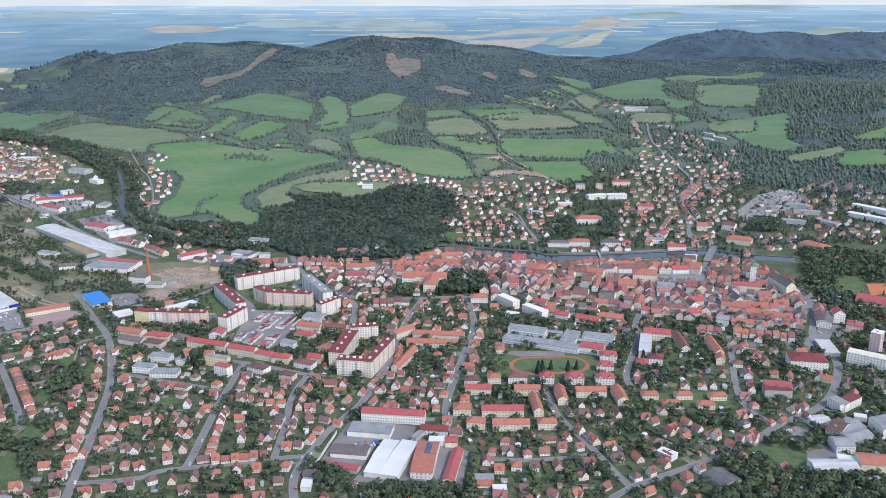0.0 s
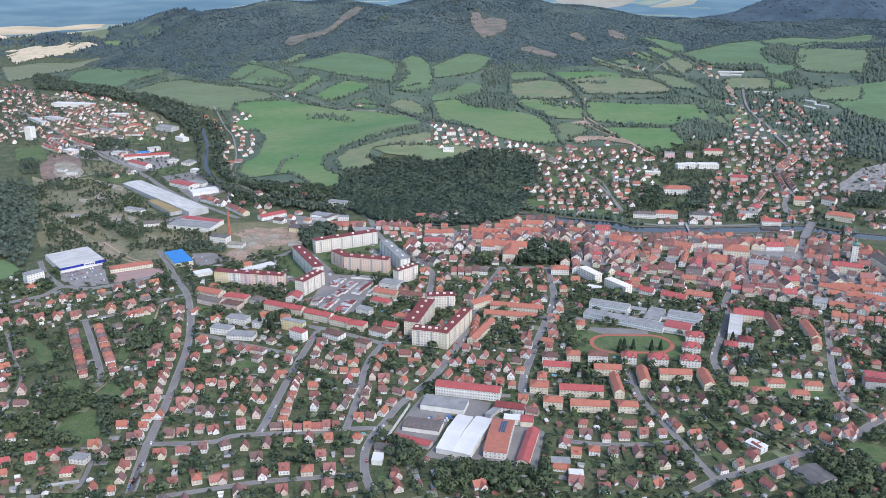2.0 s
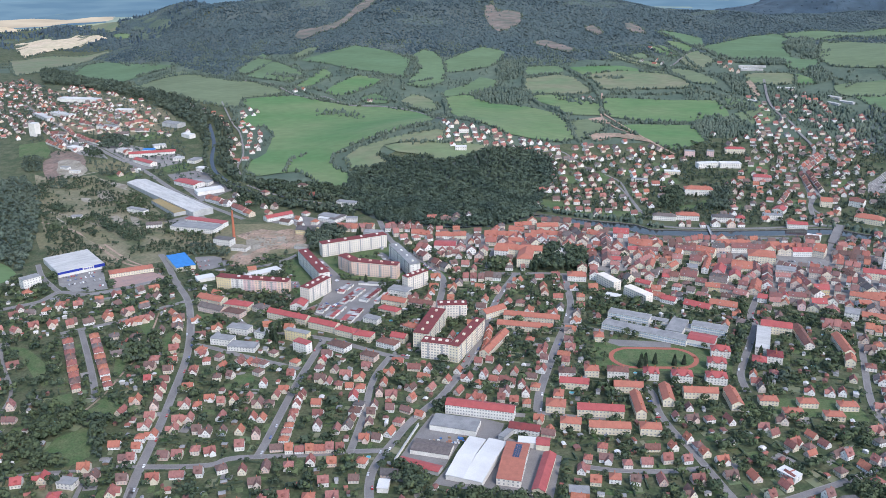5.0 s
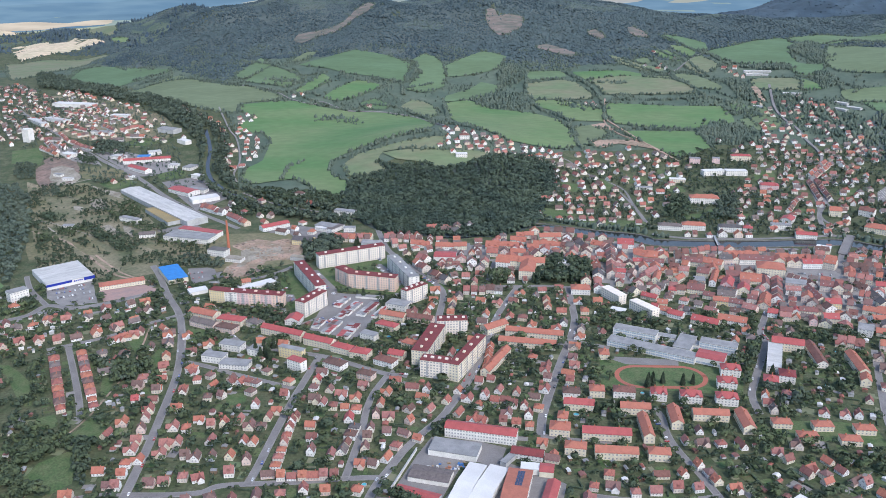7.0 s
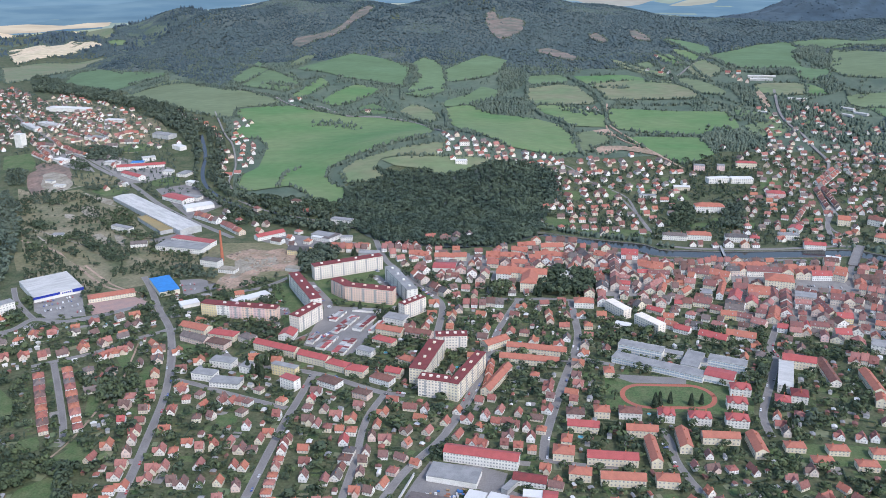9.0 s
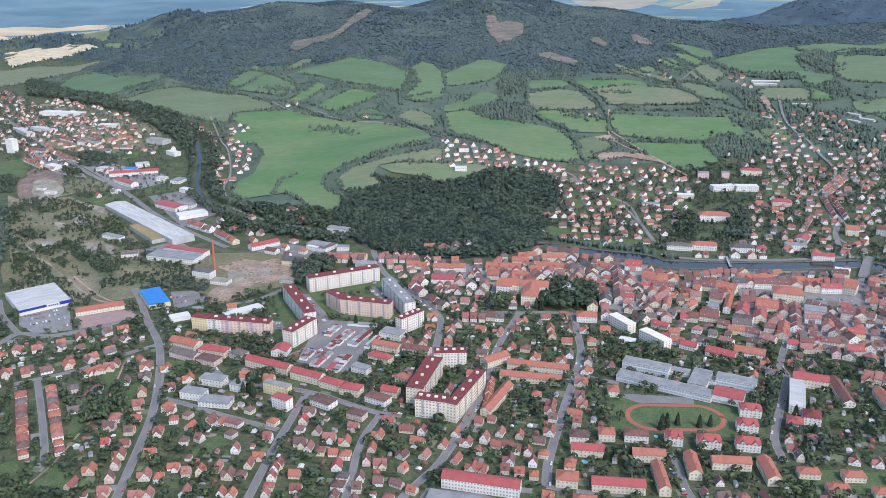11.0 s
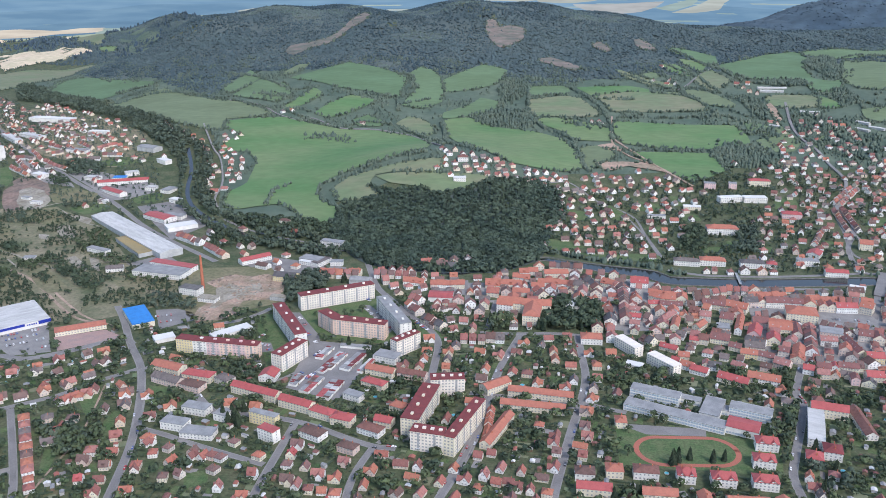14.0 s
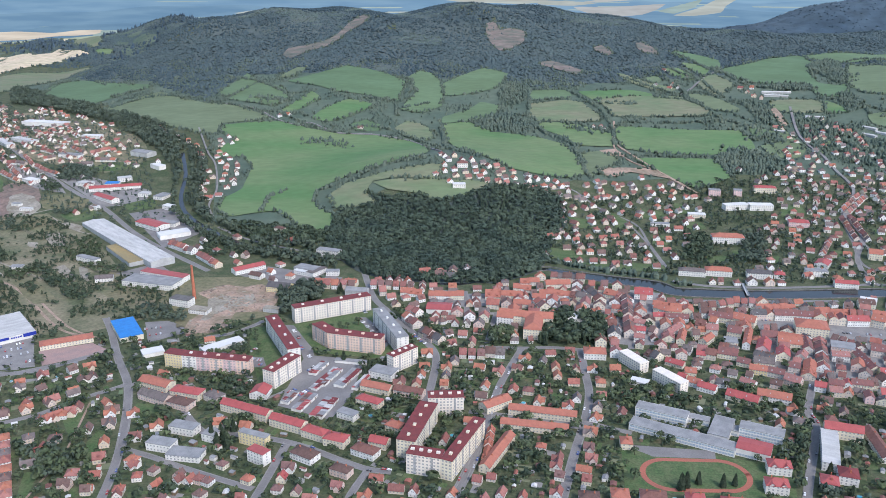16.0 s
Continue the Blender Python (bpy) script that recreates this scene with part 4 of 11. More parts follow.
street([(291.0, 1129.3), (270.9, 1065.4), (252.1, 1014.4), (233.8, 962.8), (234.7, 942.7), (220.3, 898.6), (201.4, 846.1), (193.3, 818.6), (192.7, 787.0)], 7)
street([(338.9, 931.4), (319.0, 859.6), (300.8, 791.3), (296.2, 750.0), (303.8, 724.4), (311.7, 711.2)], 6)
street([(274.6, 674.7), (311.1, 709.8), (337.6, 726.8), (372.1, 752.3), (401.4, 790.9), (431.6, 852.5), (430.1, 886.6), (437.5, 930.9), (470.3, 1005.1), (487.1, 1080.6)], 8)
street([(101.9, 790.4), (106.7, 771.2), (107.9, 743.4), (114.3, 717.2)] + [(126.9, 683.2), (136.1, 654.7), (145.2, 626.8), (152.8, 605.6)], 6)
street([(133.8, 590.0), (154.9, 607.3), (179.6, 621.0), (209.5, 638.2), (236.2, 653.6), (264.9, 672.5), (290.6, 691.7)], 6)
street([(40.3, 651.3), (67.6, 649.0), (105.0, 652.4)] + [(137.2, 661.3)], 5)
street([(-483.7, 847.4), (-445.2, 790.0), (-415.4, 744.1), (-401.0, 719.5)], 6)
street([(-502.1, 838.4), (-483.7, 852.6), (-454.7, 876.0), (-434.2, 904.8), (-411.8, 928.6), (-403.6, 939.3)], 6)
street([(-543.9, 902.8), (-550.1, 924.8), (-542.3, 938.8), (-517.6, 948.4), (-497.0, 961.4), (-476.4, 986.2), (-453.7, 1004.1), (-436.0, 991.0)], 7)
street([(-418.0, 582.6), (-387.8, 594.6), (-347.1, 604.4), (-329.3, 610.7), (-305.4, 613.3)], 5, 0)
street([(-346.1, 604.5), (-340.3, 581.6), (-334.8, 556.4), (-333.7, 541.9)], 5, 0)
street([(-269.5, 542.5), (-227.2, 558.5)] + [(-196.9, 569.8), (-157.7, 579.1), (-123.4, 587.3)], 5)
street([(-461.8, 650.6), (-466.8, 680.5), (-480.8, 716.7), (-519.6, 764.9), (-552.3, 808.1), (-562.0, 805.9)], 4, 0)
street([(-243.5, 1283.5), (-212.1, 1190.7), (-185.4, 1146.7), (-153.8, 1099.4), (-129.1, 1066.2), (-115.5, 1034.1), (-112.7, 979.0), (-113.3, 934.7)], 8)
street([(-498.9, 1430.2), (-450.0, 1392.5), (-394.9, 1364.7), (-344.4, 1345.6), (-301.6, 1321.6), (-263.7, 1312.8), (-241.7, 1292.0)], 6, 0, label="narrow grey road along the wooded river bank")
street([(-1249.4, 1996.7), (-1093.3, 1832.2), (-956.2, 1700.5), (-828.3, 1584.1), (-713.0, 1491.1), (-617.1, 1394.9), (-541.1, 1329.2), (-444.7, 1252.2)], 8)
street([(-369.5, 1051.7), (-345.1, 1065.5), (-324.7, 1094.2), (-317.1, 1118.7)], 6)
street([(-297.9, 1074.8), (-250.4, 986.5), (-246.0, 951.7), (-262.0, 927.7)], 5, 0)
street([(486.1, 1640.2), (458.7, 1572.9), (456.6, 1485.5), (424.4, 1409.2), (412.7, 1345.5), (415.7, 1310.5), (435.8, 1305.3), (404.9, 1238.3), (372.5, 1154.8)], 7)
street([(300.5, 1117.5), (284.3, 1112.0), (265.6, 1047.9), (250.7, 1010.7)], 6)
street([(-614.6, 881.9), (-592.9, 899.2), (-572.1, 919.6), (-565.2, 946.8), (-530.4, 944.8), (-504.5, 960.2), (-477.5, 983.0), (-460.5, 1005.5)], 8, label="grey main road past the supermarket")
street([(-643.8, 1033.2), (-615.3, 994.3), (-586.8, 966.3), (-565.2, 946.8)], 6)
street([(-420.4, 900.2), (-398.1, 815.7), (-394.8, 767.9), (-391.9, 718.9), (-395.8, 682.1)], 2.5, 0, material=M_EARTH, label="earth path between allotment gardens")
street([(158.9, 1291.5), (205.1, 1277.7), (285.1, 1282.5), (351.3, 1295.2), (419.6, 1312.9)], 6, label="riverside road behind the embankment wall")
street([(150.1, 1223.4), (212.1, 1229.1), (274.4, 1236.6), (349.1, 1245.5)], 6)
street([(-102.7, 1222.0), (-92.9, 1145.5)], 6)
street([(94.6, 1201.2), (89.0, 1143.6), (87.1, 1078.2)], 6)
street([(-60.6, 1157.5), (-65.7, 1073.8)], 5)
street([(3.6, 1606.3), (39.6, 1619.4), (80.3, 1560.3), (131.9, 1507.8), (145.1, 1432.1), (160.6, 1328.5)], 5, 0, label="grey lane down through the hillside gardens")
street([(120.2, 1513.2), (142.5, 1435.7), (154.8, 1348.8)], 5, 0)
street([(240.4, 1650.1), (197.1, 1726.2), (146.9, 1779.3), (123.3, 1852.0), (131.5, 1984.0)], 4, 0, material=M_EARTH, label="pale earth track up the slope")
street([(519.7, 1670.3), (456.7, 1580.5), (435.7, 1460.6), (422.8, 1384.1), (444.3, 1342.0)], 6, 0)
street([(505.9, 2108.7), (484.5, 1968.8), (484.8, 1894.4), (497.8, 1835.2), (500.1, 1768.1), (502.9, 1676.4), (452.0, 1554.2), (447.7, 1429.8)], 7, 0, label="grey road that climbs through the upper village")
street([(133.0, 2007.5), (126.8, 1884.3), (143.6, 1829.4), (197.0, 1724.5), (245.4, 1640.4)], 5, 0, material=M_EARTH, label="pale earth track between the fields")
street([(-718.9, 1914.5), (-645.1, 1771.3), (-607.4, 1709.7), (-560.5, 1591.4), (-546.7, 1518.2), (-520.9, 1467.3)], 4, 0, material=M_PAVING, label="narrow pale lane above the river")
street([(-719.6, 2077.4), (-634.9, 2033.5), (-571.9, 1968.6), (-511.4, 1932.1), (-491.2, 1950.1), (-421.8, 1899.5), (-340.4, 1893.1), (-253.6, 1839.8), (-189.2, 1704.0)], 4, 0, label="narrow lane between meadows and hedges")
street([(293.5, 2202.4), (325.2, 2257.5), (365.3, 2348.4), (401.8, 2404.9), (427.0, 2443.8)], 5, 0, label="narrow lane between meadows and hedges")
street([(-623.5, 1144.2), (-532.8, 1060.5), (-477.5, 1033.5)], 4, 0, material=M_EARTH, label="pale earth track across waste ground")
street([(-741.7, 1206.8), (-656.8, 1161.1), (-546.0, 1058.9), (-500.7, 1038.9)], 5, 0, material=M_EARTH, label="pale earth track across waste ground")

# ---- river, banks and squares ----
RIVER = smooth([(-695.6, 1770.7), (-643.2, 1657.5), (-608.5, 1552.4), (-570.6, 1482.4), (-507.8, 1417.9), (-412.2, 1350.0), (-332.4, 1332.7), (-271.9, 1313.9)] + [(-135.9, 1244.3), (-72.0, 1273.5), (-9.2, 1313.7), (17.9, 1306.7), (47.8, 1295.0), (93.1, 1281.6), (131.3, 1273.6)] + [(154.0, 1253.7), (191.3, 1251.7), (247.6, 1253.9), (311.3, 1262.4), (376.0, 1273.8), (419.0, 1279.0), (461.0, 1258.0), (540.0, 1237.6)], 6)
for p, q in zip(RIVER, RIVER[1:]):
    for k in range(8):
        stamp(*p.lerp(q, k / 8), 7 if p.x < -100 else 18)
tagged(new("river", ribbon(RIVER, lambda k: 7 + 20 * sstep(0.45, 0.6, k), 0.12).mesh("river", M_WATER)), label="dark smooth river between stone banks", category="river", kind="structure")
M_OLDSTONE = mat("old_stone_wall", (0.19, 0.18, 0.165), (0.13, 0.125, 0.115), 0.2, 0.9, 0.1, fine=1.0)
for s in (-1, 1):
    tagged(new("embankment", ribbon(RIVER[int(len(RIVER) * 0.45):], 0.7, 1.2, lambda k, s=s: s * (7 + 7.0 * sstep(0.0, 0.27, k)), 1.8).mesh("embankment", M_OLDSTONE)), label="low grey stone embankment wall", category="embankment", kind="structure")
patch("square", [(312.8, 1170.4), (372.8, 1173.7), (372.6, 1133.1), (331.8, 1131.8), (306.9, 1139.7)], M_PAVING, 0.2, "grey paved market square with parked cars", "square", occupy=True)
patch("square", [(235.3, 1180.8), (282.4, 1190.4), (273.8, 1150.5), (233.5, 1145.7)], M_PAVING, 0.2, "grey paved square between town houses", "square", occupy=True)
patch("parking_lot", [(-597.3, 998.6), (-555.9, 1031.9), (-512.4, 962.7), (-548.7, 949.0), (-577.5, 967.6)], M_PAVING, 0.2, "grey supermarket car park", "parking lot", occupy=True)
M_PINKPAVE = mat("pink_paving", (0.34, 0.22, 0.19), (0.28, 0.2, 0.18), 0.1, 0.9, 0.0, fine=1.0)
patch("parking_lot", [(-528.8, 996.5), (-483.4, 1022.7), (-455.0, 1006.7), (-506.3, 965.3)], M_PINKPAVE, 0.2, "reddish paved forecourt of a shop", "parking lot", occupy=True)
patch("yard", [(-452.4, 1082.1), (-428.9, 1088.9), (-384.9, 1070.9), (-406.5, 1049.8), (-424.7, 1029.7)], M_ASPHALT, 0.2, "grey asphalt yard beside a shop", "yard", occupy=True)
M_SOIL = mat("brown_soil", (0.22, 0.15, 0.12), (0.13, 0.105, 0.085), 0.04, 0.95, 0.4, fine=0.2, grain=0.25)
M_RUST = mat("rusty_sheet_roof", (0.30, 0.22, 0.10), (0.24, 0.19, 0.10), 0.05, 0.8, 0.0, fine=0.8)
M_DRY = mat("dry_brown_grass", (0.17, 0.15, 0.088), (0.13, 0.13, 0.068), 0.03, 0.95, 0.3, fine=0.2, grain=0.25)
M_RUBBLE = mat("crushed_rubble", (0.30, 0.27, 0.22), (0.20, 0.175, 0.13), 0.05, 0.95, 0.3, fine=0.3, grain=0.25)
M_SCRUB = mat("waste_ground", (0.080, 0.096, 0.048), (0.225, 0.192, 0.125), 0.022, 0.95, 0.3, fine=0.25, grain=0.25)
SITE = rounded([(-428.8, 1177.4), (-418.0, 1192.9), (-404.1, 1204.8), (-377.5, 1202.9), (-360.3, 1213.7), (-331.2, 1194.0), (-320.2, 1160.8), (-330.0, 1148.3), (-332.6, 1133.1), (-342.8, 1127.4), (-364.3, 1119.8), (-363.9, 1098.3), (-355.5, 1084.4), (-370.2, 1064.1), (-394.3, 1055.6), (-401.3, 1070.2), (-405.8, 1096.3), (-385.7, 1106.0), (-380.1, 1137.1), (-387.6, 1154.7), (-412.0, 1163.4)])
patch("trampled_ground", rounded([(-466.0, 1164.9), (-453.4, 1225.3), (-363.3, 1236.5), (-321.0, 1169.1), (-320.2, 1117.2), (-347.3, 1095.6), (-378.6, 1051.6), (-410.0, 1070.3), (-432.4, 1115.9)]), M_DRY, 0.2, "dry trampled ground round a building site", "waste ground")
patch("building_site", SITE, M_EARTH, 0.25, "churned pinkish earth of a building site", "building site", occupy=True)
patch("building_site", rounded([(-429.7, 1177.4), (-395.8, 1198.2), (-334.0, 1189.3), (-323.3, 1162.0), (-326.9, 1128.5), (-360.9, 1127.2), (-358.0, 1093.6), (-367.2, 1076.2), (-386.4, 1058.2), (-405.1, 1087.8), (-398.6, 1116.8), (-380.5, 1142.7), (-405.2, 1158.1)]), M_EARTH, 0.33, "churned pinkish earth and brick rubble", "building site", occupy=True)
patch("rubble_ground", rounded([(-407.2, 1157.1), (-392.7, 1172.6), (-374.7, 1164.4), (-359.8, 1180.0), (-346.6, 1154.3), (-367.3, 1135.4), (-378.2, 1118.1), (-383.1, 1099.0), (-392.2, 1091.9), (-396.5, 1128.7)]), M_RUBBLE, 0.4, "grey crushed rubble on a building site", "rubble", occupy=True)
bld((-414.1, 1112.6), (-391.6, 1108.9), 13, 5, "flat", 1, M_WHITE, M_RUBBLE, "ruin", "gutted white factory building with a rubble-strewn roof", category="building")
bld((-329.9, 1127.1), (-311.1, 1124.9), 9, 5, "flat", 1, M_GREYWALL, M_RUBBLE, "ruin", "half-demolished grey building on cleared ground", category="building")
bld((-345.9, 1189.7), (-317.1, 1186.0), 18, 7, "gable", 4, M_YELLOW, M_ROOF_DARK, "apartment_house", "yellow house with a dull brown roof", category="building")
bld((-383.3, 1233.3), (-367.0, 1227.6), 12, 5, "gable", 3, M_WHITE, M_ROOF_DARK, "workshop", "white workshop with a dull roof", category="hall")
bld((-330.2, 1255.4), (-304.0, 1246.7), 20, 5, "flat", 1, M_WHITE, M_WHITE_ROOF, "workshop", "white workshop with a flat pale roof", category="hall")
bld((-404.3, 1409.6), (-389.6, 1405.6), 8, 9, "hip", 3, M_CREAM, M_ROOF_DARK, "villa", "cream villa among trees", category="building")
for poly, m in (([(-744.3, 1371.2), (-726.1, 1377.9), (-705.2, 1362.2), (-686.2, 1324.2), (-713.8, 1328.1)], M_RUBBLE), ([(-652.7, 1239.8), (-644.6, 1250.7), (-604.9, 1207.5), (-600.6, 1194.3), (-624.7, 1209.0)], M_RUBBLE), ([(-845.3, 1532.5), (-810.9, 1546.6), (-756.9, 1526.7), (-747.2, 1491.1), (-802.6, 1474.9)], M_DRY), ([(-823.8, 1436.6), (-789.2, 1457.0), (-737.8, 1399.2), (-753.1, 1370.2), (-791.7, 1393.3)], M_DRY), ([(-719.6, 1156.5), (-672.7, 1162.1), (-645.5, 1130.3), (-674.1, 1087.5)], M_DRY),
                ([(-676.9, 1182.2), (-650.9, 1192.8), (-584.5, 1130.9), (-607.7, 1118.1)], M_DRY), ([(-622.0, 1245.1), (-604.9, 1239.0), (-578.4, 1195.5), (-597.2, 1208.4)], M_RUBBLE), ([(-548.3, 1169.8), (-481.6, 1170.7), (-458.6, 1152.7), (-516.3, 1135.7)], M_DRY), ([(-841.0, 1360.0), (-809.4, 1354.6), (-777.1, 1322.3), (-775.8, 1286.7), (-814.3, 1300.0)], M_DRY), ([(-748.0, 1334.8), (-731.3, 1332.3), (-722.1, 1311.0), (-738.2, 1318.0)], M_RUBBLE), ([(-742.8, 1426.2), (-706.3, 1411.8), (-698.9, 1385.4), (-725.8, 1400.6)], M_RUBBLE)):
    patch("bare_ground", rounded(poly), m, 0.3, "bare dry ground and rubble on waste land", "waste ground")
patch("rubble_ground", rounded([(-899.7, 1529.1), (-890.9, 1550.1), (-855.5, 1531.8), (-828.2, 1484.3), (-828.2, 1455.3), (-853.1, 1457.8)]), M_RUBBLE, 0.4, "grey rubble in an earth yard", "rubble")
bld((-152.3, 1549.9), (-132.3, 1553.0), 12, 6, "flat", 1, M_WHITE, M_WHITE_ROOF, "villa", "white flat-roofed house on the knoll", category="building")
for ln in ([(-730.1, 1228.1), (-695.3, 1196.6)], [(-671.9, 1169.5), (-633.9, 1145.5), (-604.7, 1121.8)], [(-793.4, 1458.5), (-752.0, 1425.2), (-709.3, 1393.3), (-676.8, 1379.0)], [(-768.4, 1256.9), (-741.9, 1251.5), (-699.0, 1227.7), (-646.1, 1198.7)], [(-835.9, 1440.2), (-819.2, 1451.3), (-801.0, 1472.1), (-779.6, 1488.4)]):
    street(ln, 3.5, 0, material=M_RUBBLE, label="pale gravel path across waste ground")
WASTE = [(-902.3, 1455.5), (-862.8, 1434.1), (-792.6, 1453.4), (-712.0, 1413.6), (-633.2, 1329.7), (-559.0, 1238.5), (-458.9, 1200.7), (-440.0, 1107.9), (-486.8, 1061.8), (-554.8, 1010.5), (-635.8, 1044.0)]
patch("waste_ground", WASTE, M_SCRUB, 0.12, "rough waste ground of dry grass and weeds", "waste ground")
patch("yard", rounded([(-927.0, 1527.4), (-928.4, 1558.6), (-908.7, 1580.3), (-871.0, 1571.5), (-834.5, 1513.3), (-818.7, 1456.2), (-835.5, 1445.0), (-861.5, 1428.0), (-899.7, 1478.2)]), M_SOIL, 0.25, "bare brown earth yard with rubble", "yard", occupy=True)
patch("yard", [(-76.0, 616.0), (14.0, 602.0), (22.0, 664.0), (-28.0, 690.0), (-50.0, 684.0)], M_ASPHALT, 0.10, "grey asphalt between factory halls", "yard", occupy=True)
patch("yard", [(-89.0, 718.5), (-46.9, 715.9), (-25.8, 708.6), (-29.6, 685.5), (-58.6, 685.6), (-71.4, 631.2), (-106.9, 647.2), (-97.2, 690.3)], M_ASPHALT, 0.12, "grey asphalt factory yard", "yard", occupy=True)
patch("yard", [(-250.5, 1023.0), (-188.0, 1017.3), (-184.0, 945.5), (-193.2, 896.9), (-247.6, 916.2)], M_ASPHALT, 0.12, "grey asphalt between garage rows", "yard", occupy=True)
patch("yard", [(60.2, 887.2), (137.3, 886.2), (135.7, 873.9), (85.0, 871.4)], M_ASPHALT, 0.12, "grey asphalt schoolyard", "yard", occupy=True)
patch("yard", [(-863.3, 1622.6), (-813.4, 1637.5), (-676.4, 1580.1), (-652.0, 1514.5), (-715.9, 1497.0)], M_PAVING, 0.15, "grey works yard by the main road", "yard")
patch("yard", [(-660.9, 1471.9), (-607.3, 1506.3), (-513.7, 1406.1), (-543.4, 1334.6)], M_ASPHALT, 0.15, "grey works yard by the main road", "yard")
patch("yard", [(-561.0, 1228.0), (-458.0, 1182.0), (-449.1, 1201.9), (-525.0, 1274.6)], M_ASPHALT, 0.15, "grey yard between factory halls", "yard")
patch("yard", [(-998.2, 1702.4), (-852.6, 1602.9), (-811.5, 1552.5), (-884.2, 1575.0), (-980.9, 1656.9)], M_PAVING, 0.15, "grey yard beside workshops", "yard")
patch("yard", [(-406.6, 1243.6), (-372.4, 1278.9), (-264.1, 1250.6), (-264.2, 1221.3), (-347.8, 1220.9)], M_ASPHALT, 0.15, "grey yard between workshops", "yard")
patch("lawn", [(-326.4, 1071.4), (-308.6, 1081.0), (-280.9, 1007.9), (-304.8, 1005.1)], M_LAWN, 0.1, "mown lawn between apartment blocks", "lawn", occupy=True)
patch("lawn", [(200.4, 771.9), (221.9, 779.0), (262.2, 781.1), (287.0, 776.8), (285.2, 745.3), (210.6, 750.2), (197.3, 753.2)], M_LAWN, 0.1, "mown lawn round low apartment houses", "lawn", occupy=True)
patch("lawn", [(-395.2, 618.2), (-395.3, 645.6), (-380.3, 663.8), (-369.7, 660.7), (-354.5, 622.7), (-363.2, 607.0)], M_LAWN, 0.1, "bright green lawn among trees", "lawn", occupy=True)
patch("lawn", [(-393.3, 684.0), (-386.5, 707.7), (-368.4, 705.0), (-364.7, 682.7), (-380.1, 676.7)], M_LAWN, 0.1, "bright green lawn among gardens", "lawn", occupy=True)
patch("lawn", [(273.4, 671.2), (293.1, 671.1), (311.6, 662.5), (308.9, 630.0), (287.5, 633.9), (276.7, 650.1)], M_LAWN, 0.1, "mown green slope", "lawn", occupy=True)
patch("lawn", [(-416.3, 580.0), (-385.3, 590.3), (-348.8, 599.6), (-340.3, 568.5), (-333.7, 541.9), (-387.9, 536.0)], M_SCRUB, 0.1, "rough dry grass of a building plot", "rough grass")
patch("lawn", [(-144.4, 1056.1), (-123.6, 1094.6), (-113.0, 1046.1), (-127.0, 1031.1)], M_LAWN, 0.1, "lawn in a courtyard", "lawn", occupy=True)

patch("lawn", [(58.0, 822.0), (186.0, 820.0), (196.0, 870.0), (150.0, 876.0), (120.0, 884.0), (60.0, 884.0)], M_LAWN, 0.09, "mown grass round the sports ground", "lawn", occupy=True)
patch("lawn", [(-328.0, 1083.0), (-282.0, 1098.0), (-204.0, 1148.0), (-160.0, 1090.0), (-150.0, 1036.0), (-175.0, 1024.0), (-255.0, 1030.0), (-256.0, 944.0), (-276.0, 948.0), (-292.0, 986.0)], M_LAWN, 0.08, "worn lawns round panel apartment blocks", "lawn", occupy=True)

patch("lawn", rounded([(-542.3, 800.1), (-520.8, 802.4), (-480.5, 771.9), (-463.6, 747.6), (-471.7, 740.4), (-511.9, 782.1)]), M_LAWN, 0.1, "garden lawn among fruit trees", "lawn", occupy=True)
patch("lawn", rounded([(-387.3, 835.3), (-386.6, 850.7), (-374.3, 829.2), (-370.8, 804.4)]), M_LAWN, 0.1, "garden lawn among fruit trees", "lawn", occupy=True)
patch("lawn", rounded([(-431.0, 869.7), (-422.8, 889.7), (-414.8, 875.6), (-407.7, 840.7)]), M_LAWN, 0.1, "garden lawn among fruit trees", "lawn", occupy=True)
patch("lawn", rounded([(-378.6, 904.7), (-357.0, 902.7), (-356.1, 881.9), (-370.9, 876.2)]), M_LAWN, 0.1, "garden lawn among fruit trees", "lawn", occupy=True)
patch("lawn", rounded([(-285.8, 766.9), (-272.1, 774.7), (-264.2, 759.8), (-276.8, 749.2)]), M_LAWN, 0.1, "garden lawn among fruit trees", "lawn", occupy=True)
patch("lawn", rounded([(-417.2, 785.5), (-405.3, 786.8), (-394.8, 758.2), (-400.5, 754.4)]), M_LAWN, 0.1, "garden lawn among fruit trees", "lawn", occupy=True)
patch("lawn", rounded([(-435.6, 708.3), (-423.6, 718.3), (-410.7, 699.7), (-421.3, 693.0)]), M_LAWN, 0.1, "garden lawn among fruit trees", "lawn", occupy=True)
patch("meadow", rounded([(-705.5, 1023.2), (-696.2, 1034.5), (-652.9, 998.8), (-652.6, 971.4), (-660.6, 953.3)]), M_FIELD_VIVID, 0.12, "bright green meadow behind trees", "meadow", occupy=True)

# ---- sports ground ----
TA, TB = Vector((71.6, 845.0)), Vector((159.6, 852.1))
TC, TD = Vector((116.1, 877.6)), Vector((115.5, 830.3))
tc = (TA + TB) / 2
tl, tw = (TB - TA).length, abs((TC - TD).dot(Vector((-(TB - TA).y, (TB - TA).x)).normalized()))
tu = (TB - TA).normalized()
tn = Vector((-tu.y, tu.x))
M_TRACK = mat("red_cinder", (0.36, 0.12, 0.08), (0.30, 0.11, 0.08), 0.05, 0.95, 0.0, fine=0.8)


def stadium(k):
    r = tw / 2 - k
    return [tc + tu * ((1 if math.cos(a) > 0 else -1) * (tl - tw) / 2 + r * math.cos(a)) + tn * r * math.sin(a) for a in np.arange(0.02, 6.28, 0.16)]


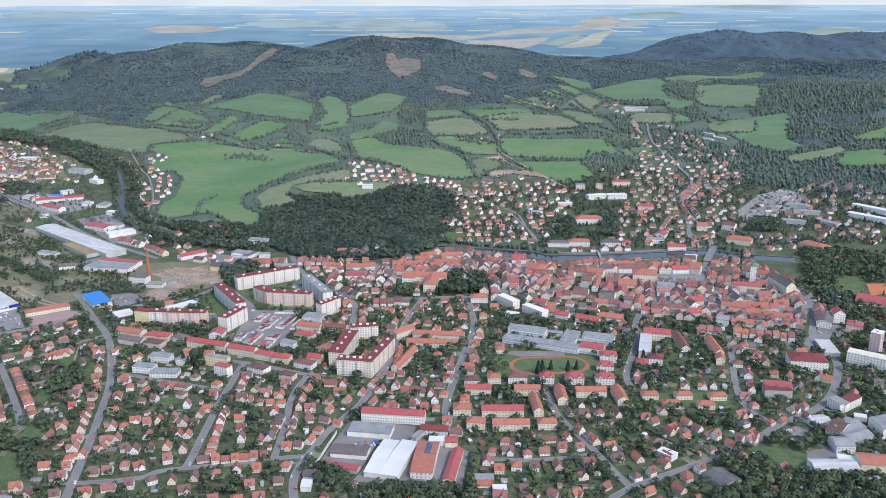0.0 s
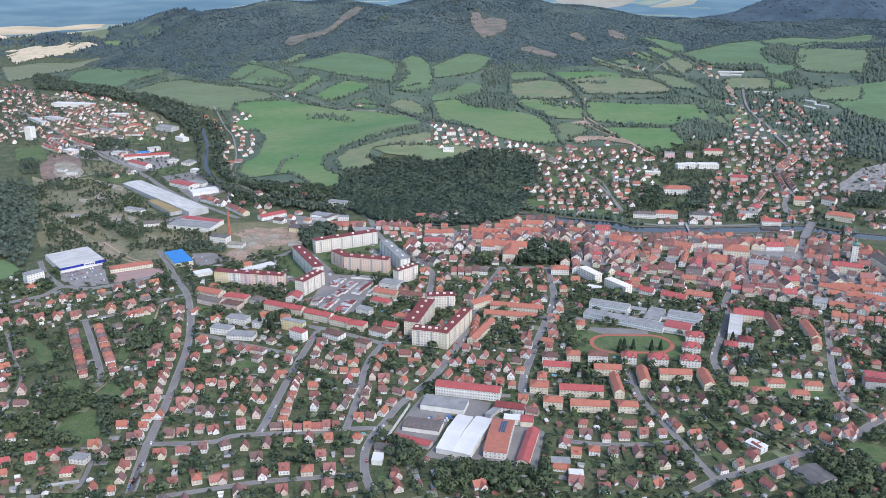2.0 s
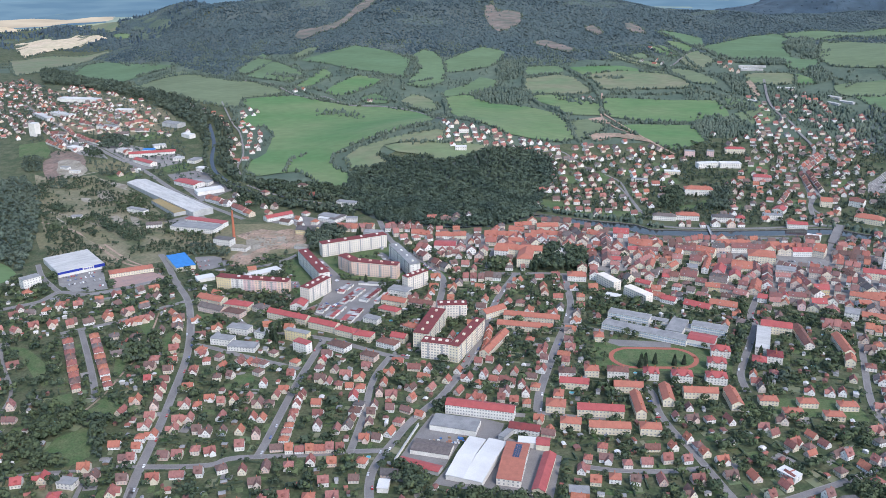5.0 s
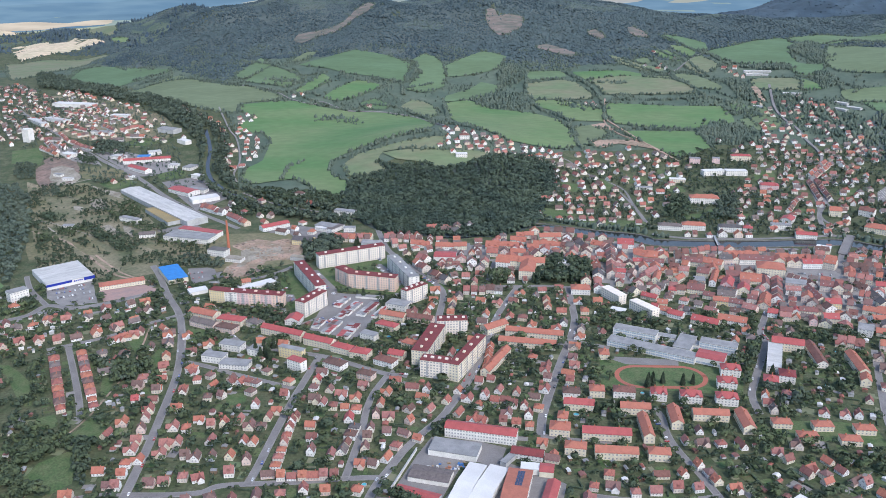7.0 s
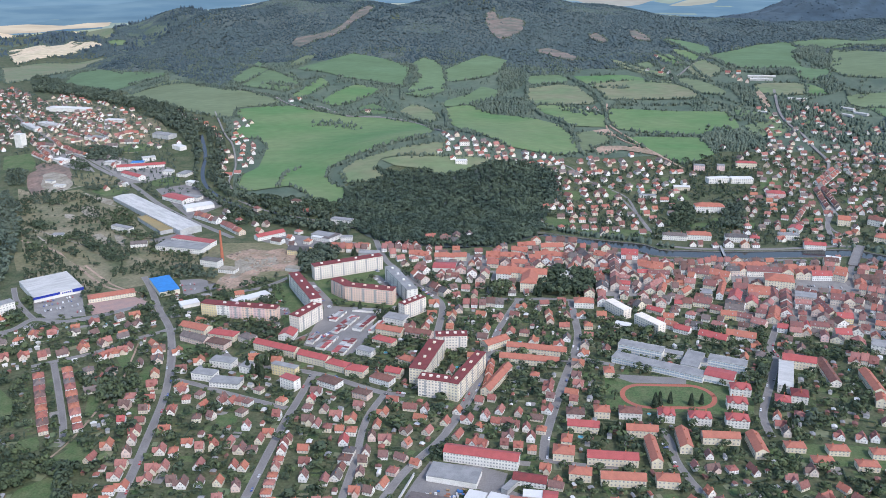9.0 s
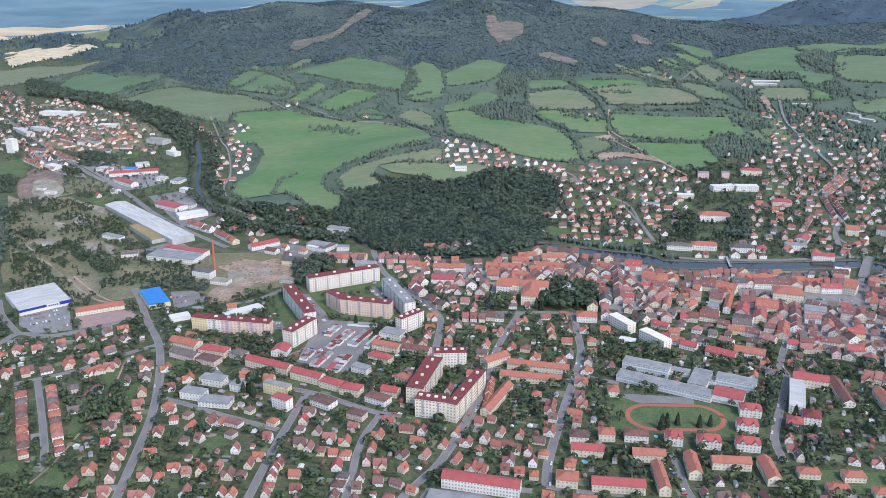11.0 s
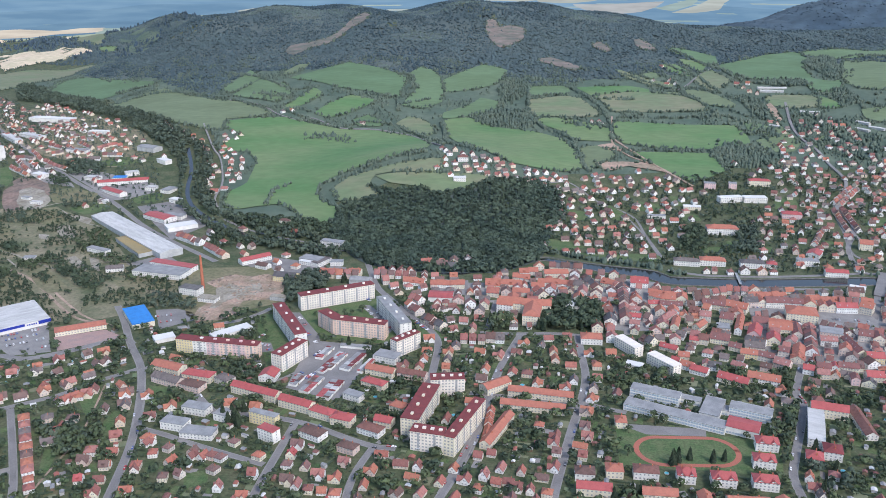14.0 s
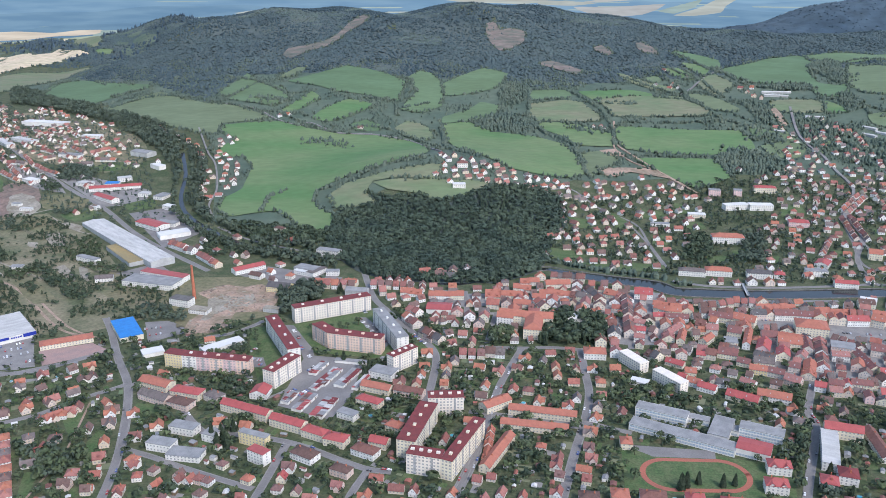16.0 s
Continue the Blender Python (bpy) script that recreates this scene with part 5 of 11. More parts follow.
patch("sports_field", stadium(4), M_LAWN, 0.12, "green grass pitch inside a running track", "sports field", occupy=True)
ring = stadium(2.4)
tagged(new("running_track", ribbon(ring + ring[:2], 4.6, 0.2).mesh("running_track", M_TRACK)), label="red cinder running track round the pitch", category="running track", kind="structure")

# ---- apartment blocks ----
bld((-609.2, 947.0), (-596.7, 964.2), 13, 13, wall=M_WHITE, top=M_GREY_ROOF, label="white four-storey block beside the main road", name="apartment_block")
PB = dict(name="apartment_block", boxes=4, group="panel apartment blocks")
bld((-113.5, 823.3), (-85.6, 819.1), 13, 18, wall=M_SHELL, top=M_ROOF_BROWN, label="cream-white six-storey panel block with a maroon flat roof", **PB)
bld((-85.6, 819.1), (-75.9, 816.1), (-64.5, 887.0), 18, wall=M_CREAM, top=M_ROOF_BROWN, label="cream six-storey panel block with a maroon flat roof", **PB)
bld((-124.7, 843.6), (-108.9, 841.0), (-101.4, 906.2), 18, wall=M_CREAM, top=M_ROOF_BROWN, label="cream six-storey panel block with a maroon flat roof", **PB)
bld((-107.9, 914.3), (-76.4, 919.6), 13, 18, wall=M_SHELL, top=M_ROOF_BROWN, label="cream-white six-storey panel block with a maroon flat roof", **PB)
bld((-283.3, 1099.8), (-206.2, 1148.8), 13, 18, wall=M_SHELL, top=M_ROOF_BROWN, label="long cream-white panel block with a maroon flat roof", **PB)
bld((-253.0, 1060.5), (-231.0, 1040.1), 13, 18, wall=M_SALMON, top=M_ROOF_BROWN, label="salmon panel block with a maroon flat roof", name="apartment_block", boxes=1)
bld((-230.4, 1040.1), (-172.9, 1031.7), 13, 18, wall=M_SALMON, top=M_ROOF_BROWN, label="long salmon panel block with a maroon flat roof", **PB)
bld((-196.5, 1110.2), (-156.5, 1036.4), 13, 18, wall=M_WHITE, top=M_GREY_ROOF, label="pale panel block with a grey flat roof", **PB)
bld((-160.6, 998.8), (-152.6, 992.5), (-147.5, 1030.8), 18, wall=M_SHELL, top=M_ROOF_BROWN, label="cream-white panel block with a maroon flat roof", **PB)
bld((-309.1, 1074.8), (-260.6, 996.0), 13, 18, wall=M_WHITE, top=M_ROOF_BROWN, label="pale green-white panel block with a maroon flat roof", **PB)
bld((-272.2, 951.8), (-259.6, 946.6), (-249.6, 986.9), 18, wall=M_SHELL, top=M_ROOF_BROWN, label="cream-white panel block with a maroon flat roof", **PB)
bld((-382.7, 979.0), (-363.6, 976.1), 12, 15, wall=M_YELLOW, top=M_ROOF_BROWN, label="yellow five-storey panel block with a maroon flat roof", name="apartment_block")
for k0, k1, wm, ww in ((0.0, 0.22, M_WHITE, "white"), (0.22, 0.42, M_PINK, "pink"), (0.42, 0.62, M_SALMON, "salmon"), (0.62, 0.82, M_PINK, "pink"), (0.82, 1.0, M_SALMON, "salmon")):
    e0, e1 = Vector((-363.6, 976.1)), Vector((-293.3, 971.1))
    bld(e0.lerp(e1, k0), e0.lerp(e1, k1), 12, 15, wall=wm, top=M_ROOF_BROWN, label="%s bay of a long panel block, maroon flat roof" % ww, name="apartment_block", boxes=1, group="panel apartment blocks")
bld((70.7, 1048.1), (89.3, 1020.8), 11, 11, wall=M_SHELL, top=M_SHELL, label="cream-white four-storey block with a pale flat roof", name="apartment_block")
bld((100.0, 1010.4), (122.6, 982.6), 11, 11, wall=M_SHELL, top=M_SHELL, label="cream-white four-storey block with a pale flat roof", name="apartment_block")
bld((-260.7, 850.2), (-234.6, 842.3), (-232.2, 848.9), 11, wall=M_YELLOW, top=M_GREY_ROOF, label="yellow block with a grey flat roof", name="apartment_block")
bld((-244.6, 825.1), (-228.9, 817.6), (-225.4, 826.1), 11, wall=M_WHITE, top=M_ROOF_RED, label="pale block with a red flat roof", name="apartment_block")
bld((440.1, 850.5), (477.1, 824.0), 14, 14, wall=M_WHITE, top=M_CREAM, label="long white and yellow block with a flat roof", name="apartment_block")
bld((477.5, 877.8), (485.5, 870.4), 13, 26, wall=M_PINK, top=M_WHITE_ROOF, label="pink tower block with a pale flat roof", name="tower_block", boxes=1)


def low(a, b, c, h=8.0, roof="gable", rh=3.2, wall=None, top=None, chimneys=2, label="low rendered apartment house with a tiled roof", **kw):
    return bld(a, b, c, h * 0.86, roof, rh, wall or M_CREAM, top or M_ROOF_ORANGE, "apartment_house", label, chimneys=chimneys, group="low apartment houses", **kw)


RR, OR = dict(top=M_ROOF_RED, label="pale rendered apartment house with a red gable roof"), dict(top=M_ROOF_ORANGE, label="cream rendered apartment house with an orange tiled roof")
DK = dict(top=M_ROOF_DARK, wall=M_WALL, label="rendered house with a dark weathered roof")
low((-295.9, 900.8), (-248.0, 884.4), 11, 9, **RR)
low((-243.9, 880.4), (-212.1, 869.1), 11, 9, **RR)
low((-211.6, 866.7), (-190.8, 858.4), 11, 8, "hip", **RR)
low((-189.6, 855.3), (-170.7, 850.7), 13, 8, "hip", **RR)
low((-390.7, 936.3), (-358.7, 926.3), 14, 7, **OR)
low((-380.0, 912.6), (-349.4, 901.0), 12, 7, **DK)
low((-351.9, 919.5), (-322.0, 914.2), 13, 8, "hip", **RR)
low((-347.0, 901.3), (-325.3, 894.9), 13, 7, "hip", **DK)
low((-318.8, 918.2), (-303.8, 910.7), 12, 7, "hip", **DK)
low((-211.7, 833.0), (-191.8, 823.8), 13, 7, "hip", **DK)
low((-163.3, 844.4), (-143.1, 835.9), 12, 7, "hip", **DK)
low((-151.1, 857.1), (-135.4, 853.1), 11, 7, **RR)
low((-178.3, 953.5), (-149.6, 945.5), 12, 7, **OR)
low((-177.1, 927.9), (-154.8, 918.8), 11, 7, "hip", **RR)
low((-145.8, 948.8), (-117.7, 942.1), 11, 7, **DK)
low((-142.1, 884.9), (-129.0, 879.3), 11, 7, "hip", **OR)
low((-173.5, 813.5), (-158.2, 808.0), 10, 7, "hip", **DK)
low((-188.7, 901.8), (-172.0, 894.7), 10, 7, "flat", wall=M_WHITE, top=M_GREY_ROOF, chimneys=0, label="white flat-roofed house beside garages")
bld((-175.5, 981.6), (-151.9, 974.1), 16, 7, wall=M_WHITE, top=M_GREY_ROOF, name="shop", label="white shop with a grey flat roof")
bld((-277.1, 925.2), (-261.1, 924.3), (-261.0, 941.1), 6, "gable", 3.5, M_WHITE, M_ROOF_RED, "hall", "hall with a bright red gable roof")
low((-36.6, 925.0), (23.6, 918.1), 11, 7, **OR)
low((-42.6, 899.2), (15.9, 894.1), 11, 7, **OR)
low((-56.4, 832.3), (-47.6, 829.2), (-42.9, 887.1), 7, **OR)
low((-64.0, 931.9), (-55.3, 922.4), (-52.1, 961.8), 8, **OR)
low((21.8, 775.3), (48.3, 774.2), 11, 8, **RR)
low((71.1, 773.2), (97.2, 773.1), 11, 8, **OR)
low((36.4, 728.0), (76.5, 727.9), 12, 8, **RR)
low((45.4, 700.0), (79.4, 700.5), 11, 8, **OR)
low((21.2, 704.1), (38.3, 703.0), 11, 8, "hip", **OR)
low((87.5, 702.2), (104.9, 702.0), 11, 8, "hip", **OR)
low((9.1, 730.9), (26.0, 730.0), 14, 8, "hip", **OR)
low((15.7, 748.3), (24.2, 747.4), 12, 9, "hip", **OR)
low((86.6, 728.1), (95.5, 728.7), (98.0, 764.9), 8, **OR)
low((112.3, 752.3), (122.4, 752.5), (122.9, 781.4), 8, **OR)
low((132.9, 768.7), (163.3, 769.7), 11, 8, **OR)
low((171.1, 750.9), (181.6, 751.6), (183.3, 781.5), 8, **OR)
LAWN = dict(top=M_ROOF_ORANGE, wall=M_CREAM, label="cream two-storey apartment house with an orange hipped roof")
for a, b in (((198.1, 763.5), (214.1, 763.9)), ((231.5, 762.5), (247.9, 763.4)), ((214.1, 743.9), (230.5, 744.4)), ((247.4, 742.3), (263.9, 742.3)), ((264.8, 760.7), (281.3, 761.1))):
    low(a, b, 10, 6, "hip", 2.6, **LAWN)
VIL = dict(top=M_ROOF_RED, wall=M_WHITE, label="white villa with a red hipped roof and gables")


def villa(a, b):
    root = low(a, b, 12, 9, "hip", 4.2, **VIL)
    w = (Vector(b) - Vector(a)).length
    for k in (-0.25, 0.25):
        g = Build()
        gable_roof(g, 6.0, w * 0.34, 7.74, 2.6, 0.3)
        g.v = [(-y + k * w, x - 3.6, z) for x, y, z in g.v]
        part("gable_roof", g, [M_ROOF_RED], root)
        g = Build()
        g.solid([(k * w - w * 0.16, -6.2, 7.64), (k * w + w * 0.16, -6.2, 7.64), (k * w, -6.2, 10.24), (k * w - w * 0.16, -5.9, 7.64), (k * w + w * 0.16, -5.9, 7.64), (k * w, -5.9, 10.24)], [(0, 1, 2), (5, 4, 3), (0, 3, 4, 1), (1, 4, 5, 2), (2, 5, 3, 0)])
        part("gable", g, [M_WHITE], root)


for a, b in (((172.3, 855.9), (190.6, 854.4)), ((164.3, 828.9), (181.6, 827.5)), ((126.5, 798.6), (145.3, 798.1)), ((157.6, 798.4), (176.6, 797.4)), ((100.4, 800.5), (114.6, 799.9))):
    villa(a, b)
low((67.2, 802.0), (86.8, 801.5), 12, 8, "hip", 2.8, M_WHITE, M_ROOF_DARK, label="white apartment house with a grey hipped roof")
low((21.5, 794.4), (36.9, 794.5), 12, 8, "hip", 2.8, M_WHITE, M_ROOF_DARK, label="white apartment house with a grey hipped roof")
low((45.9, 800.7), (59.4, 801.1), 12, 8, "hip", 2.8, M_CREAM, M_ROOF_ORANGE, label="cream apartment house with an orange hipped roof")
low((59.1, 878.4), (68.8, 878.6), 12, 7, "hip", 3.5, M_CREAM, M_ROOF_ORANGE, label="cream villa with an orange hipped roof")

# ---- school ----
M_PANE = mat("blue_grey_glazing", (0.30, 0.36, 0.42), (0.40, 0.45, 0.49), 0.3, 0.25, 0.0, spec=0.5, fine=1.0)
SC = dict(name="school_building", category="school", group="school wings", win=False)


def school_wing(a, b, d, h, label, storeys, roof="flat", rh=2, top=None):
    """A wing with ribbon windows between white mullions, its roof edged by a low parapet."""
    root = bld(a, b, d, h, roof, rh, M_WHITE, top or M_GREY_ROOF, label=label, **SC)
    w = (Vector(b) - Vector(a)).length
    wall = root.children[0]
    for k in range(storeys):
        z = 0.9 + k * (h - 0.4) / storeys
        for s in (-1, 1):
            g = Build()
            y = s * (d / 2 + 0.02)
            g.box(-w / 2 + 0.6, y - 0.06, z, w / 2 - 0.6, y + 0.06, z + 1.75)
            part("window_band", g, [M_PANE], wall, "blue-grey ribbon of windows")
            m = Build()
            for i in range(int(w / 2.4) + 1):
                x = -w / 2 + 0.6 + i * (w - 1.2) / max(1, int(w / 2.4))
                m.box(x - 0.14, y - 0.1, z, x + 0.14, y + 0.1, z + 1.75)
            part("mullions", m, [M_WHITE], wall, "white window mullions", kind="stuff")
    if roof == "flat":
        for s in (-1, 1):
            g = Build()
            g.box(-w / 2 - 0.3, s * (d / 2 + 0.1) - 0.2, h + 0.4, w / 2 + 0.3, s * (d / 2 + 0.1) + 0.2, h + 0.75)
            part("parapet", g, [M_GREYWALL], root.children[1])
    return root


school_wing((76.4, 936.6), (118.9, 921.8), 13, 9, "pale school wing with a grey flat roof", 3)
school_wing((68.6, 912.4), (151.3, 877.9), 14, 6, "long low school wing with a grey flat roof", 2)
school_wing((161.2, 911.7), (195.3, 899.8), 13, 9, "pale school wing with a grey flat roof", 3)
school_wing((119.5, 932.0), (139.0, 925.5), 8, 5, "low grey corridor between school wings", 1)
school_wing((133.9, 904.7), (149.9, 898.5), 34, 6, "grey school hall with a flat roof", 1)
school_wing((150.0, 915.0), (161.0, 911.0), 10, 5, "low grey corridor between school wings", 1)
school_wing((152.6, 882.0), (177.9, 872.6), 20, 7, "white school gymnasium with a red roof", 1, "low", 1.2, M_ROOF_RED)

# ---- factory halls and shops ----
HALL = dict(category="hall", win=False)
bld((-66.9, 622.8), (-53.4, 619.5), (-46.1, 676.7), 4.5, "low", 2.4, M_WHITE, M_WHITE_ROOF, "factory_hall", "white hall with a bright white low roof", **HALL)
bld((-53.4, 619.5), (-38.6, 615.3), (-31.2, 675.6), 4.5, "low", 2.4, M_WHITE, M_WHITE_ROOF, "factory_hall", "white hall with a bright white low roof", **HALL)
oh = bld((-28.2, 620.0), (-9.6, 617.9), (-1.4, 669.7), 6, "low", 2.6, M_WALL, M_ROOF_ORANGE, "factory_hall", "factory hall with an orange-red low roof and solar panels", category="hall")
bld((-1.3, 610.8), (8.3, 609.1), (11.8, 660.5), 4.5, "gable", 2.4, M_WALL, M_ROOF_RED, "workshop", "long workshop with a dark red roof", **HALL)
bld((-88.3, 691.6), (-48.9, 685.3), (-46.8, 704.9), 5, "flat", 2, M_WHITE, M_GREY_ROOF, "factory_hall", "low hall with a pale grey flat roof", **HALL)
bld((-78.1, 720.0), (-18.5, 712.3), 13, 9, "gable", 2.6, M_WHITE, M_ROOF_RED, "factory_office", "long white factory building with a red roof", category="building", gap=2.4)
bld((-99.3, 654.4), (-67.4, 649.5), (-67.5, 667.1), 4, "low", 1.2, M_WALL, M_ROOF_DARK, "workshop", "open workshop with a brown roof", **HALL)
bld((-106.9, 636.5), (-73.3, 626.6), 9, 3.5, "low", 1.2, M_GREYWALL, M_ROOF_RED, "workshop", "long shed with a faded red roof", **HALL)
bld((-21.9, 694.5), (3.6, 690.7), 11, 5, "gable", 2.6, M_WALL, M_ROOF_BROWN, "workshop", "long workshop with a maroon roof", category="hall")
bld((-13.4, 673.2), (1.3, 672.8), 9, 5, "flat", 2, M_WHITE, M_WHITE_ROOF, "shed", "white flat-roofed shed in a yard", **HALL)
bld((1.1, 670.9), (11.9, 670.1), 12, 5, "low", 1.5, M_WALL, M_ROOF_RED, "shed", "shed with a red roof", **HALL)
bld((-29.8, 683.0), (-25.0, 680.3), (-22.9, 704.5), 4, "flat", 2, M_GREYWALL, M_GREY_ROOF, "shed", "narrow grey flat-roofed shed", **HALL)
bld((-591.2, 991.0), (-551.9, 1030.6), (-600.6, 1076.6), 7, "flat", 2, M_WHITE, M_PALE_ROOF, "supermarket", "white supermarket with a blue fascia and a flat roof", category="shop", win=False)
bld((-527.5, 997.6), (-483.2, 1025.3), 15, 5, "hip", 2.8, M_CREAM, M_ROOF_ORANGE, "shop", "low shop with an orange hipped roof", category="shop")
bld((-452.8, 1025.2), (-433.8, 1039.7), (-465.9, 1082.4), 6, "flat", 2, M_CREAM, M_BLUE_ROOF, "shop", "shop with a bright blue roof and yellow walls", category="shop", win=False)
bld((-412.5, 993.5), (-395.3, 1006.2), 14, 4, "flat", 2, M_WHITE, M_WHITE_ROOF, "shop", "low white flat-roofed shop", category="shop", win=False)
bld((-353.0, 1008.7), (-321.9, 1041.0), 14, 4, "flat", 2, M_WHITE, M_WHITE_ROOF, "shop", "low white flat-roofed hall", category="shop", win=False)
bld((-706.3, 1411.1), (-522.9, 1251.1), (-511.3, 1285.4), 8, "low", 2.0, M_GREYWALL, M_PALE_ROOF, "factory_hall", "very long factory hall with a pale roof", **HALL)
bld((-619.5, 1316.7), (-554.5, 1253.2), (-545.1, 1276.2), 6, "flat", 2, M_GREYWALL, M_RUST, "factory_hall", "shed with a rusty brown flat roof", **HALL)
bld((-531.8, 1187.0), (-462.3, 1176.4), (-467.2, 1204.4), 7, "flat", 2, M_WHITE, M_GREY_ROOF, "factory_hall", "white factory building with a grey flat roof", category="hall")
bld((-524.3, 1222.5), (-459.4, 1205.4), 14, 7, "flat", 2, M_WHITE, M_ROOF_RED, "factory_hall", "white factory building with a red flat roof", category="hall")
bld((-445.7, 1132.6), (-420.3, 1127.1), 14, 9, "flat", 2, M_WHITE, M_OLD_ROOF, "factory_building", "half-cleared white factory building with a broken roof", category="building")
bld((-770.5, 1554.4), (-693.2, 1588.7), 14, 6, "gable", 3, M_WHITE, M_ROOF_RED, "workshop", "long white workshop with a red roof", category="hall")
bld((-753.7, 1536.4), (-707.2, 1507.5), 14, 6, "gable", 3, M_WHITE, M_ROOF_RED, "workshop", "white workshop with a red roof", category="hall")
bld((-627.3, 1423.0), (-582.1, 1398.8), 24, 6, "low", 2, M_WHITE, M_ROOF_RED, "workshop", "workshop with a faded red roof", category="hall")
bld((-561.2, 1364.2), (-525.3, 1391.2), 22, 6, "flat", 2, M_WHITE, M_WHITE_ROOF, "factory_hall", "white flat-roofed factory hall", **HALL)
bld((-722.7, 1688.4), (-698.8, 1672.0), 14, 7, "flat", 2, M_WHITE, M_WHITE_ROOF, "warehouse", "small white warehouse near the river", **HALL)
bld((-789.9, 1749.9), (-749.6, 1733.3), 24, 8, "low", 2, M_GREYWALL, M_GREY_ROOF, "warehouse", "pale grey warehouse near the river", **HALL)
bld((-1158.2, 1989.0), (-1054.6, 1977.4), 26, 8, "flat", 2, M_WHITE, M_WHITE_ROOF, "factory_hall", "long white factory at the town's edge", **HALL)
bld((-1057.4, 1700.6), (-1041.2, 1696.1), 14, 26, "flat", 2, M_WHITE, M_WHITE_ROOF, "silo", "tall white windowless silo block", category="silo", win=False)
bld((-403.2, 1240.1), (-372.1, 1269.9), 14, 6, "gable", 3, M_WHITE, M_ROOF_RED, "workshop", "white workshop with a red roof", category="hall")
bld((-332.6, 1264.0), (-304.0, 1254.0), 18, 6, "flat", 2, M_GREYWALL, M_GREY_ROOF, "workshop", "grey flat-roofed workshop near the river", category="hall")
bld((-301.4, 1244.2), (-288.8, 1269.2), 12, 6, "flat", 2, M_WHITE, M_ROOF_DARK, "workshop", "workshop with a dark roof", category="hall")
bld((-286.6, 1253.0), (-270.0, 1255.0), 10, 6, "flat", 2, M_WHITE, M_GREY_ROOF, "workshop", "white flat-roofed workshop near the river", category="hall")
bld((-320.3, 1332.5), (-287.6, 1324.8), 12, 8, "flat", 2, M_WHITE, M_GREY_ROOF, "mill", "white riverside mill with a grey roof", category="building")
low((-291.1, 1213.2), (-266.8, 1212.3), 12, 8, **OR)
low((-253.9, 1216.7), (-238.6, 1215.7), 12, 8, **OR)
low((-266.5, 1212.3), (-253.2, 1212.0), 12, 8, **DK)
bld((-246.8, 1188.6), (-220.2, 1187.2), 14, 7, "low", 2.5, M_GREYWALL, M_GREY_ROOF, "market_hall", "hall with a pale glazed roof", category="hall")

# ---- convent, town hall and the large houses by the river ----
bld((-56.2, 1126.3), (-28.4, 1123.3), 14, 12, "gable", 5, M_CREAM, M_ROOF_ORANGE, "convent", "cream baroque convent with orange tiled roofs", category="convent")
bld((-28.4, 1121.8), (4.4, 1121.0), 14, 12, "gable", 5, M_CREAM, M_ROOF_ORANGE, "convent", "cream baroque convent with orange tiled roofs", category="convent")
bld((-27.5, 1089.4), (-8.5, 1088.1), (-9.7, 1133.4), 12, "hip", 5, M_CREAM, M_ROOF_ORANGE, "convent", "cream convent wing with an orange hipped roof", category="convent")
bld((-58.0, 1122.3), (-39.9, 1119.8), 9, 11, "gable", 5, M_WHITE, M_ROOF_ORANGE, "church", "white convent church with an orange roof", category="church")
bld((268.4, 1134.6), (301.5, 1128.9), 26, 11, "hip", 5.5, M_CREAM, M_ROOF_ORANGE, "town_hall", "cream town hall with a broad orange hipped roof", category="town hall")
low((35.9, 1047.4), (58.4, 1047.5), 16, 8, "hip", 4, M_WHITE, M_ROOF_ORANGE, label="white villa with an orange hipped roof")
low((234.9, 1441.5), (279.9, 1441.1), 18, 11, "hip", 4.5, M_WHITE, M_ROOF_ORANGE, label="large white school with an orange hipped roof")
low((169.2, 1312.4), (203.1, 1309.3), 13, 8, "hip", 3.5, M_WHITE, M_ROOF_DARK, label="white riverside house with a brown hipped roof")
low((204.1, 1315.7), (237.3, 1313.6), 15, 9, "hip", 4, M_WHITE, M_ROOF_ORANGE, label="white riverside house with an orange hipped roof")
low((256.1, 1311.7), (287.4, 1310.4), 14, 9, "hip", 3.5, M_WHITE, M_ROOF_DARK, label="white riverside house with a grey hipped roof")
low((290.4, 1315.5), (303.3, 1313.0), 12, 7, "hip", 3.5, M_WHITE, M_ROOF_RED, label="white riverside house with a red hipped roof")
low((360.2, 1517.5), (389.1, 1514.2), 16, 8, "hip", 3.5, M_PINK, M_ROOF_RED, label="pink house with a red hipped roof")
low((333.8, 1328.9), (361.3, 1328.0), 12, 9, "flat", 3, M_WHITE, M_GREY_ROOF, label="white flat-roofed house by the river")
low((354.0, 1364.4), (368.9, 1356.0), 22, 7, "gable", 3, M_WHITE, M_ROOF_RED, label="white house with a bright red roof")
low((358.4, 1291.2), (386.2, 1288.8), 11, 8, "gable", 3, M_WHITE, M_ROOF_RED, label="white riverside house with a red roof")
bld((278.1, 1572.8), (315.4, 1583.9), 14, 8, "flat", 2, M_WHITE, M_WHITE_ROOF, "clinic", "white flat-roofed clinic wing among trees", category="clinic")
bld((316.1, 1577.5), (352.4, 1579.8), 16, 8, "flat", 2, M_WHITE, M_WHITE_ROOF, "clinic", "white flat-roofed clinic wing among trees", category="clinic")
bld((367.7, 1232.0), (384.6, 1225.4), 14, 8, "flat", 2, M_WHITE, M_WHITE_ROOF, "riverside_building", "white flat-roofed building beside the bridge", category="building")

